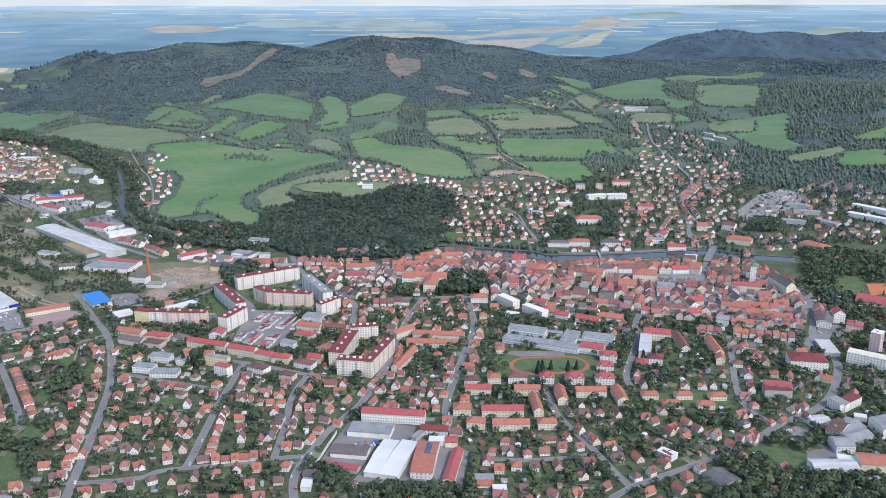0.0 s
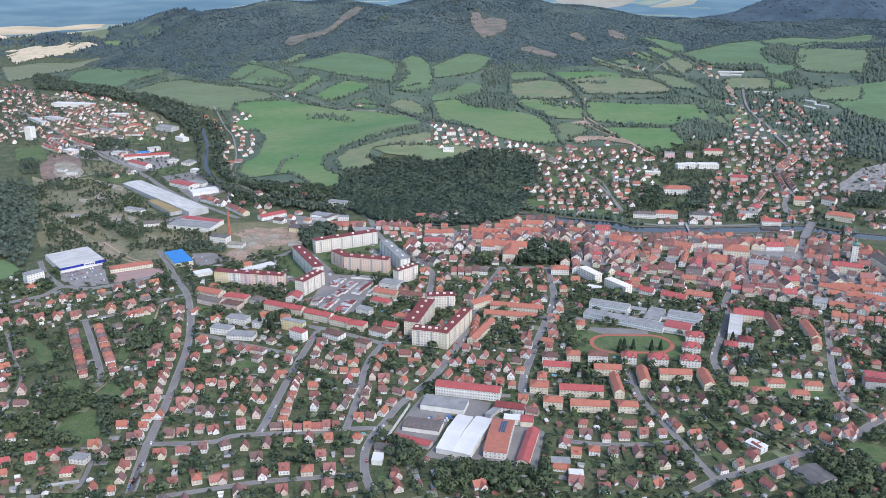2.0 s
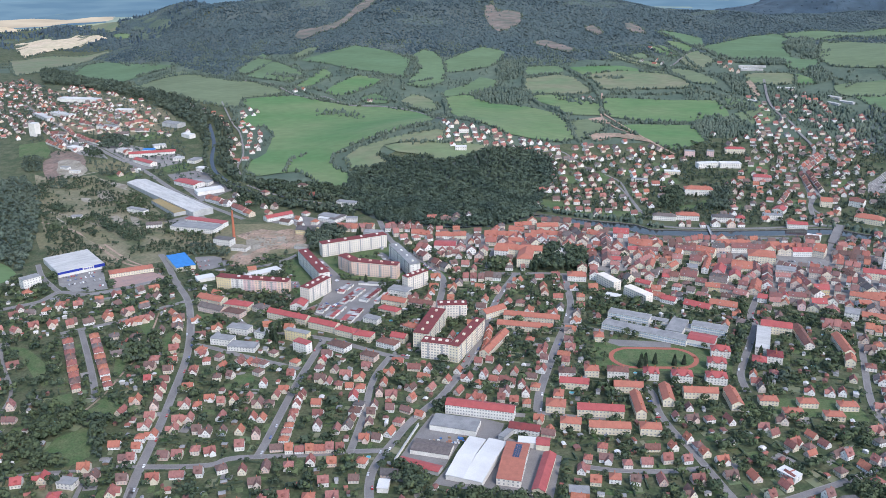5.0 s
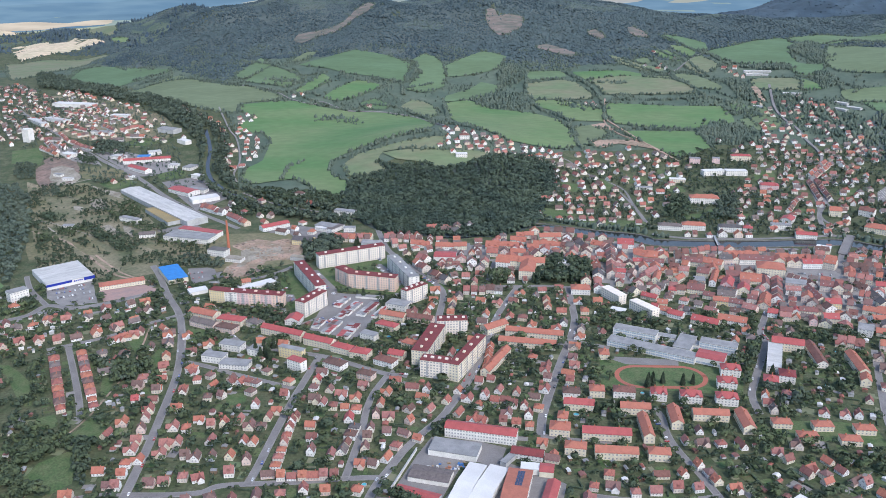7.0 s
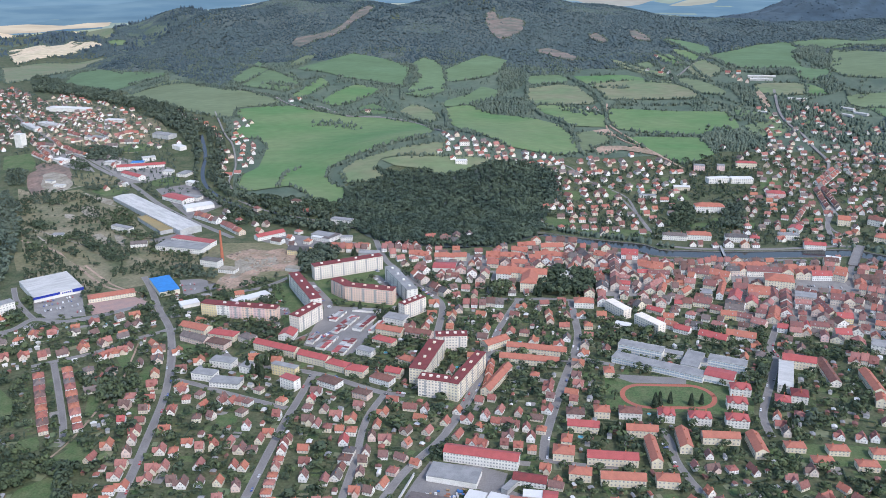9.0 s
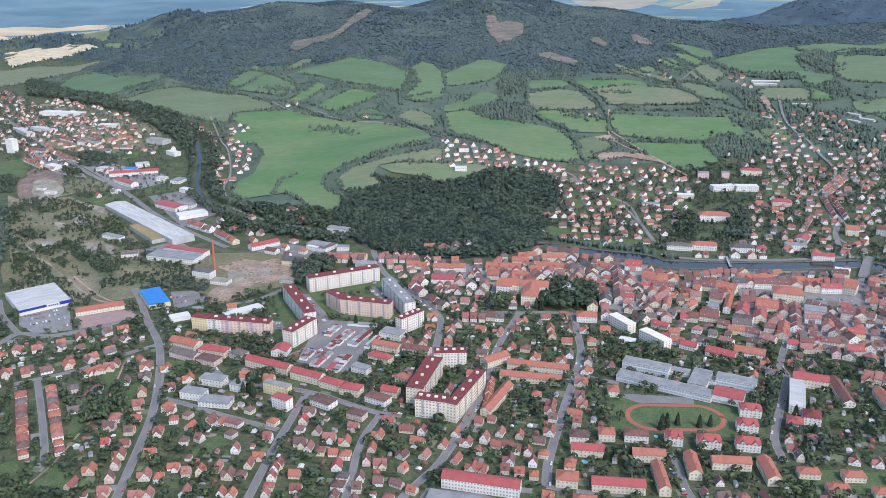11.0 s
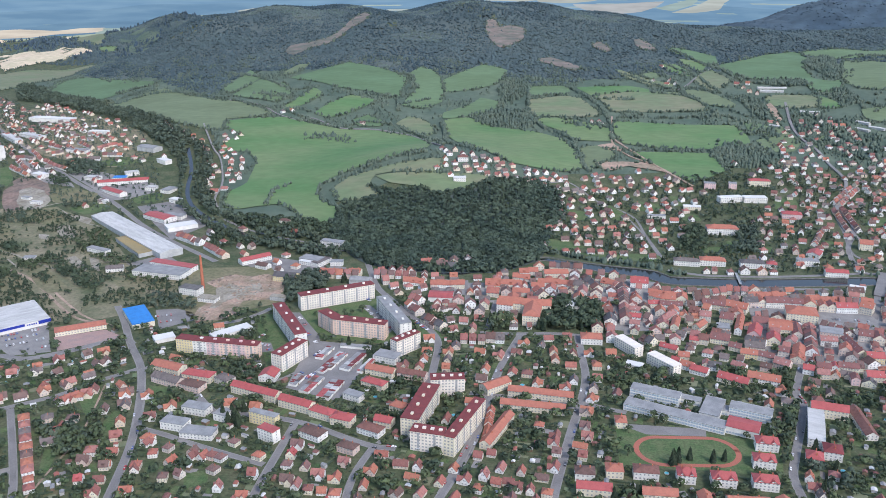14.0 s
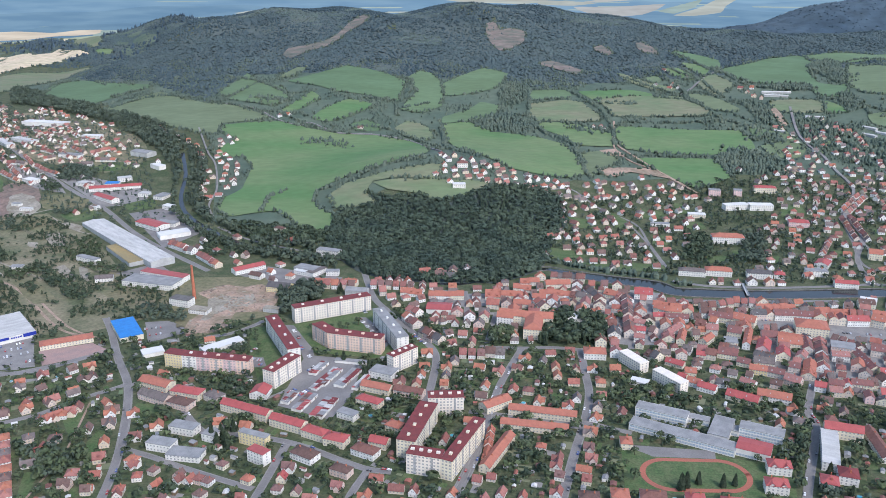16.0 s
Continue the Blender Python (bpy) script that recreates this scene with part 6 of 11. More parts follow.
# ---- the eastern quarter ----
bld((234.4, 920.3), (264.6, 913.8), 13, 9, "gable", 4, M_CREAM, M_ROOF_RED, "school_building", "yellow school with a red roof", category="school")
bld((217.0, 867.6), (229.7, 864.2), (248.4, 916.9), 8, "low", 2, M_WHITE, M_PALE_ROOF, "sports_hall", "white sports hall with a pale grey roof", category="hall")
low((208.0, 840.0), (220.7, 837.0), 14, 7, "hip", 3.5, M_WHITE, M_ROOF_RED, label="white house with a red hipped roof")
low((224.1, 848.9), (238.4, 845.9), 15, 9, "hip", 3.5, M_WHITE, M_ROOF_BROWN, label="white house with a maroon hipped roof")
low((269.0, 883.4), (279.3, 883.4), (294.1, 931.6), 6, **DK)
low((302.5, 867.5), (312.6, 867.5), (325.4, 909.9), 8, **OR)
low((297.7, 848.8), (306.6, 846.5), 14, 8, **OR)
bld((373.2, 834.5), (410.7, 827.9), 26, 11, "hip", 4, M_WHITE, M_ROOF_BROWN, "cultural_house", "large white hall with a dark red roof", category="hall")
bld((324.8, 779.3), (350.9, 773.5), 12, 9, "flat", 2, M_GREYWALL, M_ROOF_RED, "apartment_block", "grey block with a pale red flat roof")
bld((375.5, 750.1), (381.1, 734.7), 11, 9, "flat", 2, M_WHITE, M_GREY_ROOF, "office", "white angular office building", category="building")
bld((386.4, 735.6), (410.6, 752.7), 11, 8.5, "flat", 2, M_WHITE, M_ROOF_BROWN, "office", "white office wing with a dark red roof", category="building")
bld((362.4, 670.5), (387.4, 681.8), 14, 6, "low", 2, M_GREYWALL, M_GREY_ROOF, "workshop", "low workshop with a dark grey roof", category="hall")
bld((336.3, 638.6), (353.9, 633.0), 12, 5, "flat", 2, M_WHITE, M_WHITE_ROOF, "warehouse", "white flat-roofed shed in a works yard", **HALL)
bld((343.5, 703.5), (361.9, 707.1), 16, 5, "low", 2, M_WHITE, M_PALE_ROOF, "workshop", "pale shed behind an office", category="hall")
bld((388.5, 720.2), (398.3, 716.4), 8, 4, "flat", 1, M_WHITE, M_WHITE_ROOF, "storage_tank_house", "small white service building", category="building")
bld((321.6, 769.3), (348.3, 767.0), 11, 8, "flat", 2, M_GREYWALL, M_ROOF_BROWN, "apartment_block", "grey block with a reddish flat roof")
bld((454.1, 960.0), (469.2, 952.3), 36, 8, "gable", 3, M_WHITE, M_ROOF_DARK, "apartment_house", "white terraced shops with a dull roof", category="building")
bld((485.4, 949.7), (500.9, 940.3), 18, 7, "flat", 2, M_SALMON, M_ROOF_RED, "shop", "red and white shop with a flat roof", category="building")
bld((426.0, 871.7), (442.6, 869.5), 40, 4, "flat", 1, M_GREYWALL, M_PALE_ROOF, "pavilion", "low grey pavilion with a pale flat roof", category="building")
bld((348.5, 691.9), (357.8, 682.7), 30, 7, "low", 3, M_CREAM, M_ROOF_DARK, "workshop", "cream hall with a dark gable roof", category="hall")
bld((361.3, 683.8), (387.3, 694.3), 22, 6.4, "low", 2.6, M_CREAM, M_GREY_ROOF, "workshop", "cream hall with a grey gable roof", category="hall")
bld((343.7, 658.6), (360.4, 658.5), 18, 7, "low", 3, M_WHITE, M_GREY_ROOF, "workshop", "white hall with a grey gable roof", category="hall")
bld((394.9, 707.4), (396.8, 683.9), 40, 10, "low", 3, M_WHITE, M_GREY_ROOF, "warehouse", "large pale grey-green warehouse", **HALL)
bld((309.9, 621.9), (347.8, 621.8), 18, 6, "low", 2, M_WHITE, M_PALE_ROOF, "warehouse", "long white shed in a works yard", **HALL)
bld((351.5, 629.9), (376.4, 625.8), 20, 7, "gable", 3.5, M_CREAM, M_ROOF_ORANGE, "warehouse", "shed with an orange-red roof", **HALL)
bld((480.7, 972.6), (494.1, 970.8), 16, 12, "gable", 5, M_WHITE, M_ROOF_RED, "apartment_house", "tall white house with a red gable roof", category="building")
for k in range(5):
    bld((541.2, 1044.5) if k == 0 else (Vector((541.2, 1044.5)) + (Vector((579.2, 1020.7)) - Vector((541.2, 1044.5))) * k / 5)[:], (Vector((541.2, 1044.5)) + (Vector((579.2, 1020.7)) - Vector((541.2, 1044.5))) * (k + 0.95) / 5)[:], 34, 4, "low", 4, M_PINK, M_ROOF_RED, "tennis_hall", "red vaulted bay of a tennis hall", **HALL)
bld((455.4, 1123.8), (462.6, 1076.0), 14, 12, "gable", 6, M_CREAM, M_ROOF_DARK, "townhouse", "long cream hall with a dark gable roof", category="building")
low((396.4, 1094.1), (431.7, 1085.6), 14, 10, "gable", 3.5, M_CREAM, M_ROOF_RED, label="cream town block with a red roof")
bld((333.5, 965.6), (347.5, 960.5), 18, 8, "low", 2, M_WHITE, M_GREY_ROOF, "hall", "white hall with grey roof lights", category="hall")
bld((463.8, 1332.1), (498.5, 1313.5), 20, 8, "hip", 5, M_CREAM, M_ROOF_ORANGE, "brewery", "cream building with a broad orange roof", category="building")
bld((576.8, 1316.7), (599.8, 1281.8), 24, 6, "hip", 4, M_CREAM, M_ROOF_ORANGE, "hall", "hall with a broad orange roof", category="hall")
bld((756.2, 1521.8), (792.5, 1466.5), 14, 8, "flat", 2, M_WHITE, M_WHITE_ROOF, "warehouse", "long white warehouse on the outskirts", **HALL)
bld((726.4, 1475.4), (769.9, 1420.5), 14, 8, "flat", 2, M_WHITE, M_WHITE_ROOF, "warehouse", "long white warehouse on the outskirts", **HALL)
for a, b in [((595.7, 1440.0), (632.2, 1423.4)), ((636.8, 1490.2), (678.0, 1473.2)), ((636.6, 1528.8), (671.1, 1507.0)), ((661.4, 1433.7), (678.2, 1406.7))]:
    bld(a, b, 15, 6, "low", 1.6, M_GREYWALL, M_GREY_ROOF, "warehouse", "grey warehouse on the eastern outskirts", category="hall", group="eastern warehouses", win=False)
# church tower of the old town
tower = bld((429.6, 1123.0), (436.7, 1120.7), 9, 26, "flat", 2, M_WHITE, M_GREY_ROOF, "church_tower", "white church tower with a green onion spire", category="church")
sp = Build()
prof = [(4.6, 26.4), (4.9, 27.5), (3.2, 29.5), (1.6, 31), (1.9, 32.5), (1.0, 34), (0.3, 36), (0.05, 40)]
for (r0, z0), (r1, z1) in zip(prof, prof[1:]):
    for k in range(10):
        a0, a1 = k * 0.6283, (k + 1) * 0.6283
        sp.face([(r0 * math.cos(a0), r0 * math.sin(a0), z0), (r0 * math.cos(a1), r0 * math.sin(a1), z0), (r1 * math.cos(a1), r1 * math.sin(a1), z1), (r1 * math.cos(a0), r1 * math.sin(a0), z1)])
M_COPPER = mat("green_copper", (0.10, 0.22, 0.17), (0.08, 0.17, 0.14), 0.5, 0.6, 0.0)
part("spire", sp, [M_COPPER], tower, "green copper onion spire")
for a_, b_, c_, h_, m_ in (((-759.1, 1586.8), (-737.3, 1592.0), 16, 5, M_BLUE_ROOF), ((-649.8, 1536.0), (-632.0, 1531.7), 26, 5, M_GREY_ROOF), ((-814.6, 1592.1), (-789.4, 1585.2), 16, 5, M_PALE_ROOF), ((-617.1, 1496.8), (-599.1, 1489.2), 12, 6, M_WHITE_ROOF), ((-680.7, 1546.9), (-663.9, 1546.3), 14, 5, M_PALE_ROOF),
                           ((-745.1, 1608.7), (-725.9, 1621.9), 16, 6, M_PALE_ROOF), ((-921.8, 1604.2), (-896.4, 1592.2), 16, 6, M_WHITE_ROOF), ((-871.1, 1488.6), (-854.7, 1484.0), 8, 4, M_GREY_ROOF), ((-842.5, 1466.3), (-823.3, 1465.1), 8, 4, M_PALE_ROOF), ((-733.8, 1482.7), (-718.8, 1479.3), 9, 5, M_WHITE_ROOF), ((-597.9, 1428.9), (-564.2, 1419.9), 14, 5, M_GREY_ROOF), ((-1110.7, 1871.2), (-1046.9, 1840.0), 18, 6, M_PALE_ROOF), ((-932.1, 1741.6), (-885.8, 1732.0), 16, 6, M_GREY_ROOF), ((-1156.4, 1880.3), (-1086.8, 1818.8), 16, 6, M_PALE_ROOF), ((-947.8, 1860.9), (-908.4, 1859.1), 16, 6, M_WHITE_ROOF)):
    bld(a_, b_, c_, h_, "flat", 1, M_WHITE, m_, "workshop", "low workshop in a works yard of the western quarter", category="hall", group="western workshops")
M_CLAY = mat("clay_court", (0.46, 0.17, 0.07), (0.40, 0.15, 0.07), 0.1, 0.9, 0.0, fine=1.0)
patch("clay_court", [(594.7, 1123.3), (623.0, 1124.8), (606.7, 1079.7), (577.4, 1075.2)], M_CLAY, 0.2, "orange clay of a tennis court", "tennis court", occupy=True)
patch("lawn", [(560.8, 1141.3), (583.7, 1158.7), (604.9, 1154.1), (572.5, 1083.8), (543.1, 1076.2), (542.2, 1099.8)], M_LAWN, 0.15, "mown park lawn between trees", "lawn", occupy=True)
patch("square", [(417.5, 913.4), (445.5, 942.8), (466.8, 970.9), (481.1, 966.3), (497.7, 951.8), (485.7, 933.6), (467.2, 942.7), (434.3, 890.8), (413.6, 882.7)], M_ASPHALT, 0.14, "grey asphalt junction beside shops", "square", occupy=True)
patch("yard", [(319.9, 664.0), (341.3, 668.9), (349.4, 660.6), (335.5, 635.4), (315.7, 632.4), (309.7, 635.5)], M_ASPHALT, 0.14, "grey works yard between sheds", "yard", occupy=True)
patch("yard", [(308.7, 698.4), (328.8, 709.2), (339.7, 705.5), (327.4, 684.2), (317.4, 680.8), (309.8, 687.7)], M_PAVING, 0.14, "paved yard with building materials", "yard", occupy=True)
patch("lawn", [(-1042.8, 1638.3), (-1000.1, 1659.1), (-950.4, 1594.2), (-935.7, 1553.3), (-995.4, 1558.4)], M_LAWN, 0.15, "green playing field beside houses", "lawn", occupy=True)
patch("lawn", rounded([(-246.1, 1105.1), (-232.5, 1117.7), (-219.6, 1119.3), (-199.3, 1095.1), (-206.9, 1080.3), (-233.4, 1084.2)]), M_LAWN, 0.12, "mown lawn in a courtyard between panel blocks", "lawn")
patch("parking_lot", [(-219.7, 1124.8), (-207.8, 1126.2), (-187.2, 1099.2), (-168.7, 1061.4), (-171.6, 1049.1), (-188.7, 1073.6), (-196.7, 1092.8)], M_ASPHALT, 0.16, "grey asphalt parking strip beside panel blocks", "parking lot", occupy=True)
patch("parking_lot", [(-293.4, 1093.9), (-283.9, 1095.1), (-264.4, 1064.2), (-246.7, 1037.5), (-238.9, 1015.7), (-246.3, 1006.0), (-265.2, 1044.7)], M_ASPHALT, 0.16, "grey asphalt parking strip beside panel blocks", "parking lot", occupy=True)
patch("parking_lot", [(-308.2, 1011.6), (-291.9, 1011.4), (-282.9, 992.8), (-297.7, 986.7)], M_ASPHALT, 0.16, "grey asphalt parking strip beside panel blocks", "parking lot", occupy=True)
patch("yard", rounded([(-1323.7, 2108.1), (-1143.5, 2113.0), (-827.6, 1867.1), (-745.4, 1732.4), (-794.9, 1656.6), (-911.0, 1699.0), (-996.3, 1742.6), (-1140.7, 1878.0)]), M_SCRUB, 0.13, "dry gardens and yards between western houses", "garden")
# factory chimney
cx, cy = (-424.6, 1156.2)
ch = Build()
for k in range(10):
    r0, r1, z0, z1 = 2.3 - 0.11 * k, 2.3 - 0.11 * (k + 1), 4.3 * k, 4.3 * (k + 1)
    for j in range(12):
        a0, a1 = j * 0.5236, (j + 1) * 0.5236
        ch.face([(r0 * math.cos(a0), r0 * math.sin(a0), z0), (r0 * math.cos(a1), r0 * math.sin(a1), z0), (r1 * math.cos(a1), r1 * math.sin(a1), z1), (r1 * math.cos(a0), r1 * math.sin(a0), z1)])
ch.face([(1.2 * math.cos(j * 0.5236), 1.2 * math.sin(j * 0.5236), 42.9) for j in range(12)])
stack = new("factory_chimney", ch.mesh("factory_chimney", M_BRICK))
stack.location = (cx, cy, 0)
tagged(stack, label="tall tapering red brick factory chimney", category="chimney")
# chapel on the knoll
bld((-151.7, 1614.1), (-134.2, 1617.1), 14, 7, "hip", 4, M_WHITE, M_ROOF_DARK, "chapel", "white chapel on the top of the knoll", category="chapel")

# ---- houses, street by street ----
terrace((-482.9, 819.5), (-417.7, 718.5), 9, "mixed", (2,), 11.2, 0.86)
terrace((-462.2, 834.4), (-390.9, 726.4), 10, "mixed", (2,), 11.2, 0.86)
houses([(-371.3, 832.8), (-363.5, 809.9), (-355.9, 788.6), (-351.8, 766.9), (-346.7, 749.0), (-341.7, 731.8), (-338.6, 716.5), (-334.5, 699.1), (-331.2, 683.8), (-327.9, 669.0), (-317.3, 619.6), (-322.2, 619.8)], "mixed")
houses([(-323.7, 648.8), (-320.3, 635.3), (-389.1, 881.0), (-292.2, 721.1), (-297.1, 704.6), (-460.8, 699.3)], "orange")
houses([(-381.5, 862.8), (-334.0, 805.4), (-326.6, 767.0), (-308.4, 706.6), (-289.2, 596.5), (-272.5, 602.9), (-256.9, 607.1), (-280.7, 556.7), (-262.8, 558.7), (-231.1, 565.3), (-311.6, 592.3), (-311.9, 575.5), (-305.5, 560.2), (-305.9, 544.8), (-294.0, 626.7), (-283.6, 629.7), (-304.5, 680.1), (-295.6, 683.3), (-301.8, 665.5), (-281.8, 665.6), (-272.6, 664.6), (-271.6, 636.8), (-260.1, 637.3)])
houses([(-246.3, 565.1), (-546.4, 888.1), (-352.5, 769.6), (-315.8, 655.7)], "orange")
houses([(-571.7, 835.5), (-549.7, 834.6), (-538.4, 849.1), (-521.2, 854.3), (-500.9, 856.5), (-484.7, 865.1), (-469.7, 877.1), (-455.5, 892.9), (-443.3, 912.5), (-522.5, 805.9), (-504.8, 817.1), (-497.5, 793.5), (-576.0, 872.6), (-561.9, 881.3), (-534.5, 898.9), (-519.8, 908.0), (-500.2, 913.9), (-444.6, 861.3), (-438.6, 866.7), (-431.2, 872.3), (-425.4, 878.4)])
houses([(-507.2, 760.9), (-487.3, 738.8), (-484.9, 749.7), (-520.3, 748.5), (-502.6, 726.8), (-493.0, 707.8), (-482.8, 689.9), (-460.7, 685.3), (-449.0, 664.3), (-461.4, 656.5), (-424.3, 608.6), (-353.8, 616.4), (-348.5, 604.1), (-334.9, 593.9), (-417.9, 817.2), (-372.3, 772.9), (-354.2, 655.6), (-360.4, 689.5)])
houses([(-241.3, 614.1), (-224.6, 614.2), (-208.1, 620.7), (-190.5, 623.3), (-175.0, 631.6), (-158.3, 632.3), (-216.1, 573.8), (-197.6, 575.8), (-182.7, 583.9), (-147.7, 589.7), (-209.7, 552.5), (-177.4, 559.0), (-159.2, 560.4), (-145.3, 566.2), (-125.8, 567.7), (-210.3, 600.1), (-158.4, 605.8), (-228.7, 568.6)])
houses([(-134.8, 634.9), (-164.3, 584.6), (-230.0, 744.0), (-234.3, 796.2), (-164.1, 773.1), (-160.4, 752.6), (-141.1, 766.3), (-110.7, 739.0), (-99.3, 711.4), (-139.8, 670.1)], "orange")
terrace((-200.6, 645.3), (-152.1, 653.0), 8, "mixed")
houses([(-238.0, 646.3), (-207.6, 647.7), (-260.5, 667.1), (-246.0, 669.5), (-270.1, 690.4), (-242.1, 691.3), (-234.2, 691.3), (-278.4, 713.2), (-267.6, 715.7), (-244.0, 715.0), (-235.1, 716.0), (-251.6, 750.1), (-263.8, 772.8), (-264.3, 790.2), (-272.5, 792.1), (-288.5, 790.3), (-287.9, 763.2), (-257.5, 723.9), (-233.9, 731.3), (-230.5, 769.5), (-261.2, 813.4)])
houses([(-207.8, 786.4), (-192.7, 785.9), (-179.5, 776.7), (-201.4, 765.9), (-193.1, 761.6), (-182.1, 755.7), (-171.2, 755.4), (-209.6, 733.0), (-182.8, 682.8), (-187.3, 703.1)], "mixed")
terrace((-211.5, 731.4), (-204.6, 653.9), 7, "mixed", (0, 1, 2), 11.2, 0.78)
terrace((-154.9, 728.1), (-158.4, 681.2), 4, "dark", (0, 1, 2), 11.2, 0.8)
houses([(-141.8, 723.5), (-141.4, 708.1), (-140.4, 692.5), (-129.4, 671.3), (-141.3, 745.3), (-130.0, 743.6), (-138.5, 786.4), (-112.3, 718.9), (-115.7, 698.6), (-120.5, 681.2), (-117.0, 798.0), (-96.3, 761.1), (-93.7, 586.0), (-91.5, 571.5), (-127.0, 719.6), (-166.0, 681.2), (-103.1, 795.7)])
houses([(-63.2, 782.5), (-56.2, 817.3), (-45.4, 822.5), (-36.9, 802.9), (-20.5, 799.3), (-70.4, 758.0), (-52.8, 771.9), (-48.7, 746.8), (-29.9, 783.6), (-19.0, 744.4), (-7.6, 741.9), (-0.2, 772.6), (-13.0, 774.2), (-23.7, 778.1), (-39.3, 782.5), (-30.4, 746.4), (-49.3, 789.3), (-55.5, 746.0)])
houses([(7.7, 855.7), (6.5, 844.3), (7.8, 830.0), (6.2, 807.6), (27.3, 841.9), (28.8, 826.6), (32.8, 875.5), (35.5, 900.1), (34.0, 858.5), (25.8, 959.6), (18.6, 944.2), (43.6, 943.4), (48.5, 965.7), (40.3, 925.5), (-83.1, 777.8), (-74.2, 797.2)])
houses([(72.8, 655.2), (87.9, 659.4), (104.3, 664.9), (76.6, 633.4), (96.9, 636.6), (36.9, 644.7), (42.4, 659.9), (32.8, 608.6), (44.9, 591.1), (65.5, 601.1), (65.9, 584.4), (88.1, 592.8), (11.4, 693.6), (56.4, 661.5)])
houses([(46.9, 630.1), (12.4, 697.9), (35.6, 901.4), (-29.4, 579.8)], "orange")
terrace((-49.9, 895.4), (-52.3, 833.2), 6, "orange")
houses([(121.1, 732.4), (133.8, 731.2), (148.7, 731.1), (165.3, 731.6), (125.5, 696.8), (132.2, 687.7), (120.0, 666.6), (150.1, 650.1), (123.9, 641.0), (131.6, 604.6), (159.5, 618.4), (173.7, 625.1), (188.0, 638.9), (191.3, 723.8), (197.3, 714.0), (210.7, 735.3), (234.6, 702.1), (206.8, 695.1), (210.4, 701.4), (201.3, 616.7), (215.7, 629.7), (234.5, 662.2), (267.1, 680.9), (279.7, 689.7), (256.4, 671.7)])
houses([(135.6, 677.7), (147.4, 669.6), (106.0, 594.8), (228.0, 714.6), (219.5, 686.9), (343.8, 894.0), (163.6, 596.6)], "orange")
houses([(266.4, 789.9), (276.7, 791.0), (295.5, 819.1), (331.8, 883.8), (367.2, 915.0), (320.2, 845.7), (319.0, 821.7), (301.5, 767.4), (302.7, 746.7), (282.8, 727.5), (203.6, 803.9), (204.1, 816.9), (249.1, 791.4), (193.9, 651.4), (240.7, 689.2), (220.6, 694.7), (345.1, 856.6), (336.3, 908.5), (309.8, 937.8), (318.9, 942.1), (327.0, 943.0)])
houses([(201.8, 619.8), (190.6, 601.3), (247.0, 686.3), (288.7, 729.3), (337.4, 739.3), (350.2, 744.5), (342.1, 719.1), (319.1, 716.7), (349.4, 818.5), (362.6, 812.3), (321.0, 815.5), (352.0, 850.4), (374.4, 881.1), (351.6, 895.5), (335.1, 888.3), (305.7, 711.9), (275.6, 681.7), (286.0, 631.2), (394.8, 812.1), (399.9, 806.0), (415.0, 794.1), (411.9, 771.3), (452.0, 818.0), (447.9, 794.0)])
houses([(-540.2, 906.3), (-522.3, 914.1), (-501.7, 922.3), (-491.5, 940.1), (-468.6, 956.2), (-444.2, 914.9), (-440.5, 944.3), (-455.5, 897.1), (-471.7, 884.5), (-484.8, 869.9), (-502.0, 862.8), (-447.9, 937.5), (-478.2, 916.5)])
houses([(-442.8, 864.8), (-434.8, 870.7), (-426.8, 879.4), (-424.2, 886.4), (-391.1, 886.2), (-368.6, 883.7), (-350.7, 846.7), (-384.3, 866.7), (-397.1, 853.0), (-335.6, 810.6), (-312.4, 798.8), (-321.7, 789.6), (-290.7, 797.3), (-279.3, 790.6), (-299.1, 757.9), (-327.6, 771.3)])
# ---- old town: the larger ranges, street by street ----
BLOCKS = []
BLOCK_ROOF = {"O": (M_ROOF_ORANGE, "orange tiled"), "R": (M_ROOF_RED, "red"), "D": (M_ROOF_MAROON, "maroon tiled"), "G": (M_ROOF_DARK, "dark weathered"), "P": (M_ROOF_PINK, "faded pinkish tiled"), "F": (M_GREY_ROOF, "grey flat")}
BLOCK_WALL = {"W": (M_WALL, "rendered"), "C": (M_CREAM, "cream"), "P": (M_PINK, "pink"), "Y": (M_YELLOW, "yellow")}
rbk = random.Random(77)


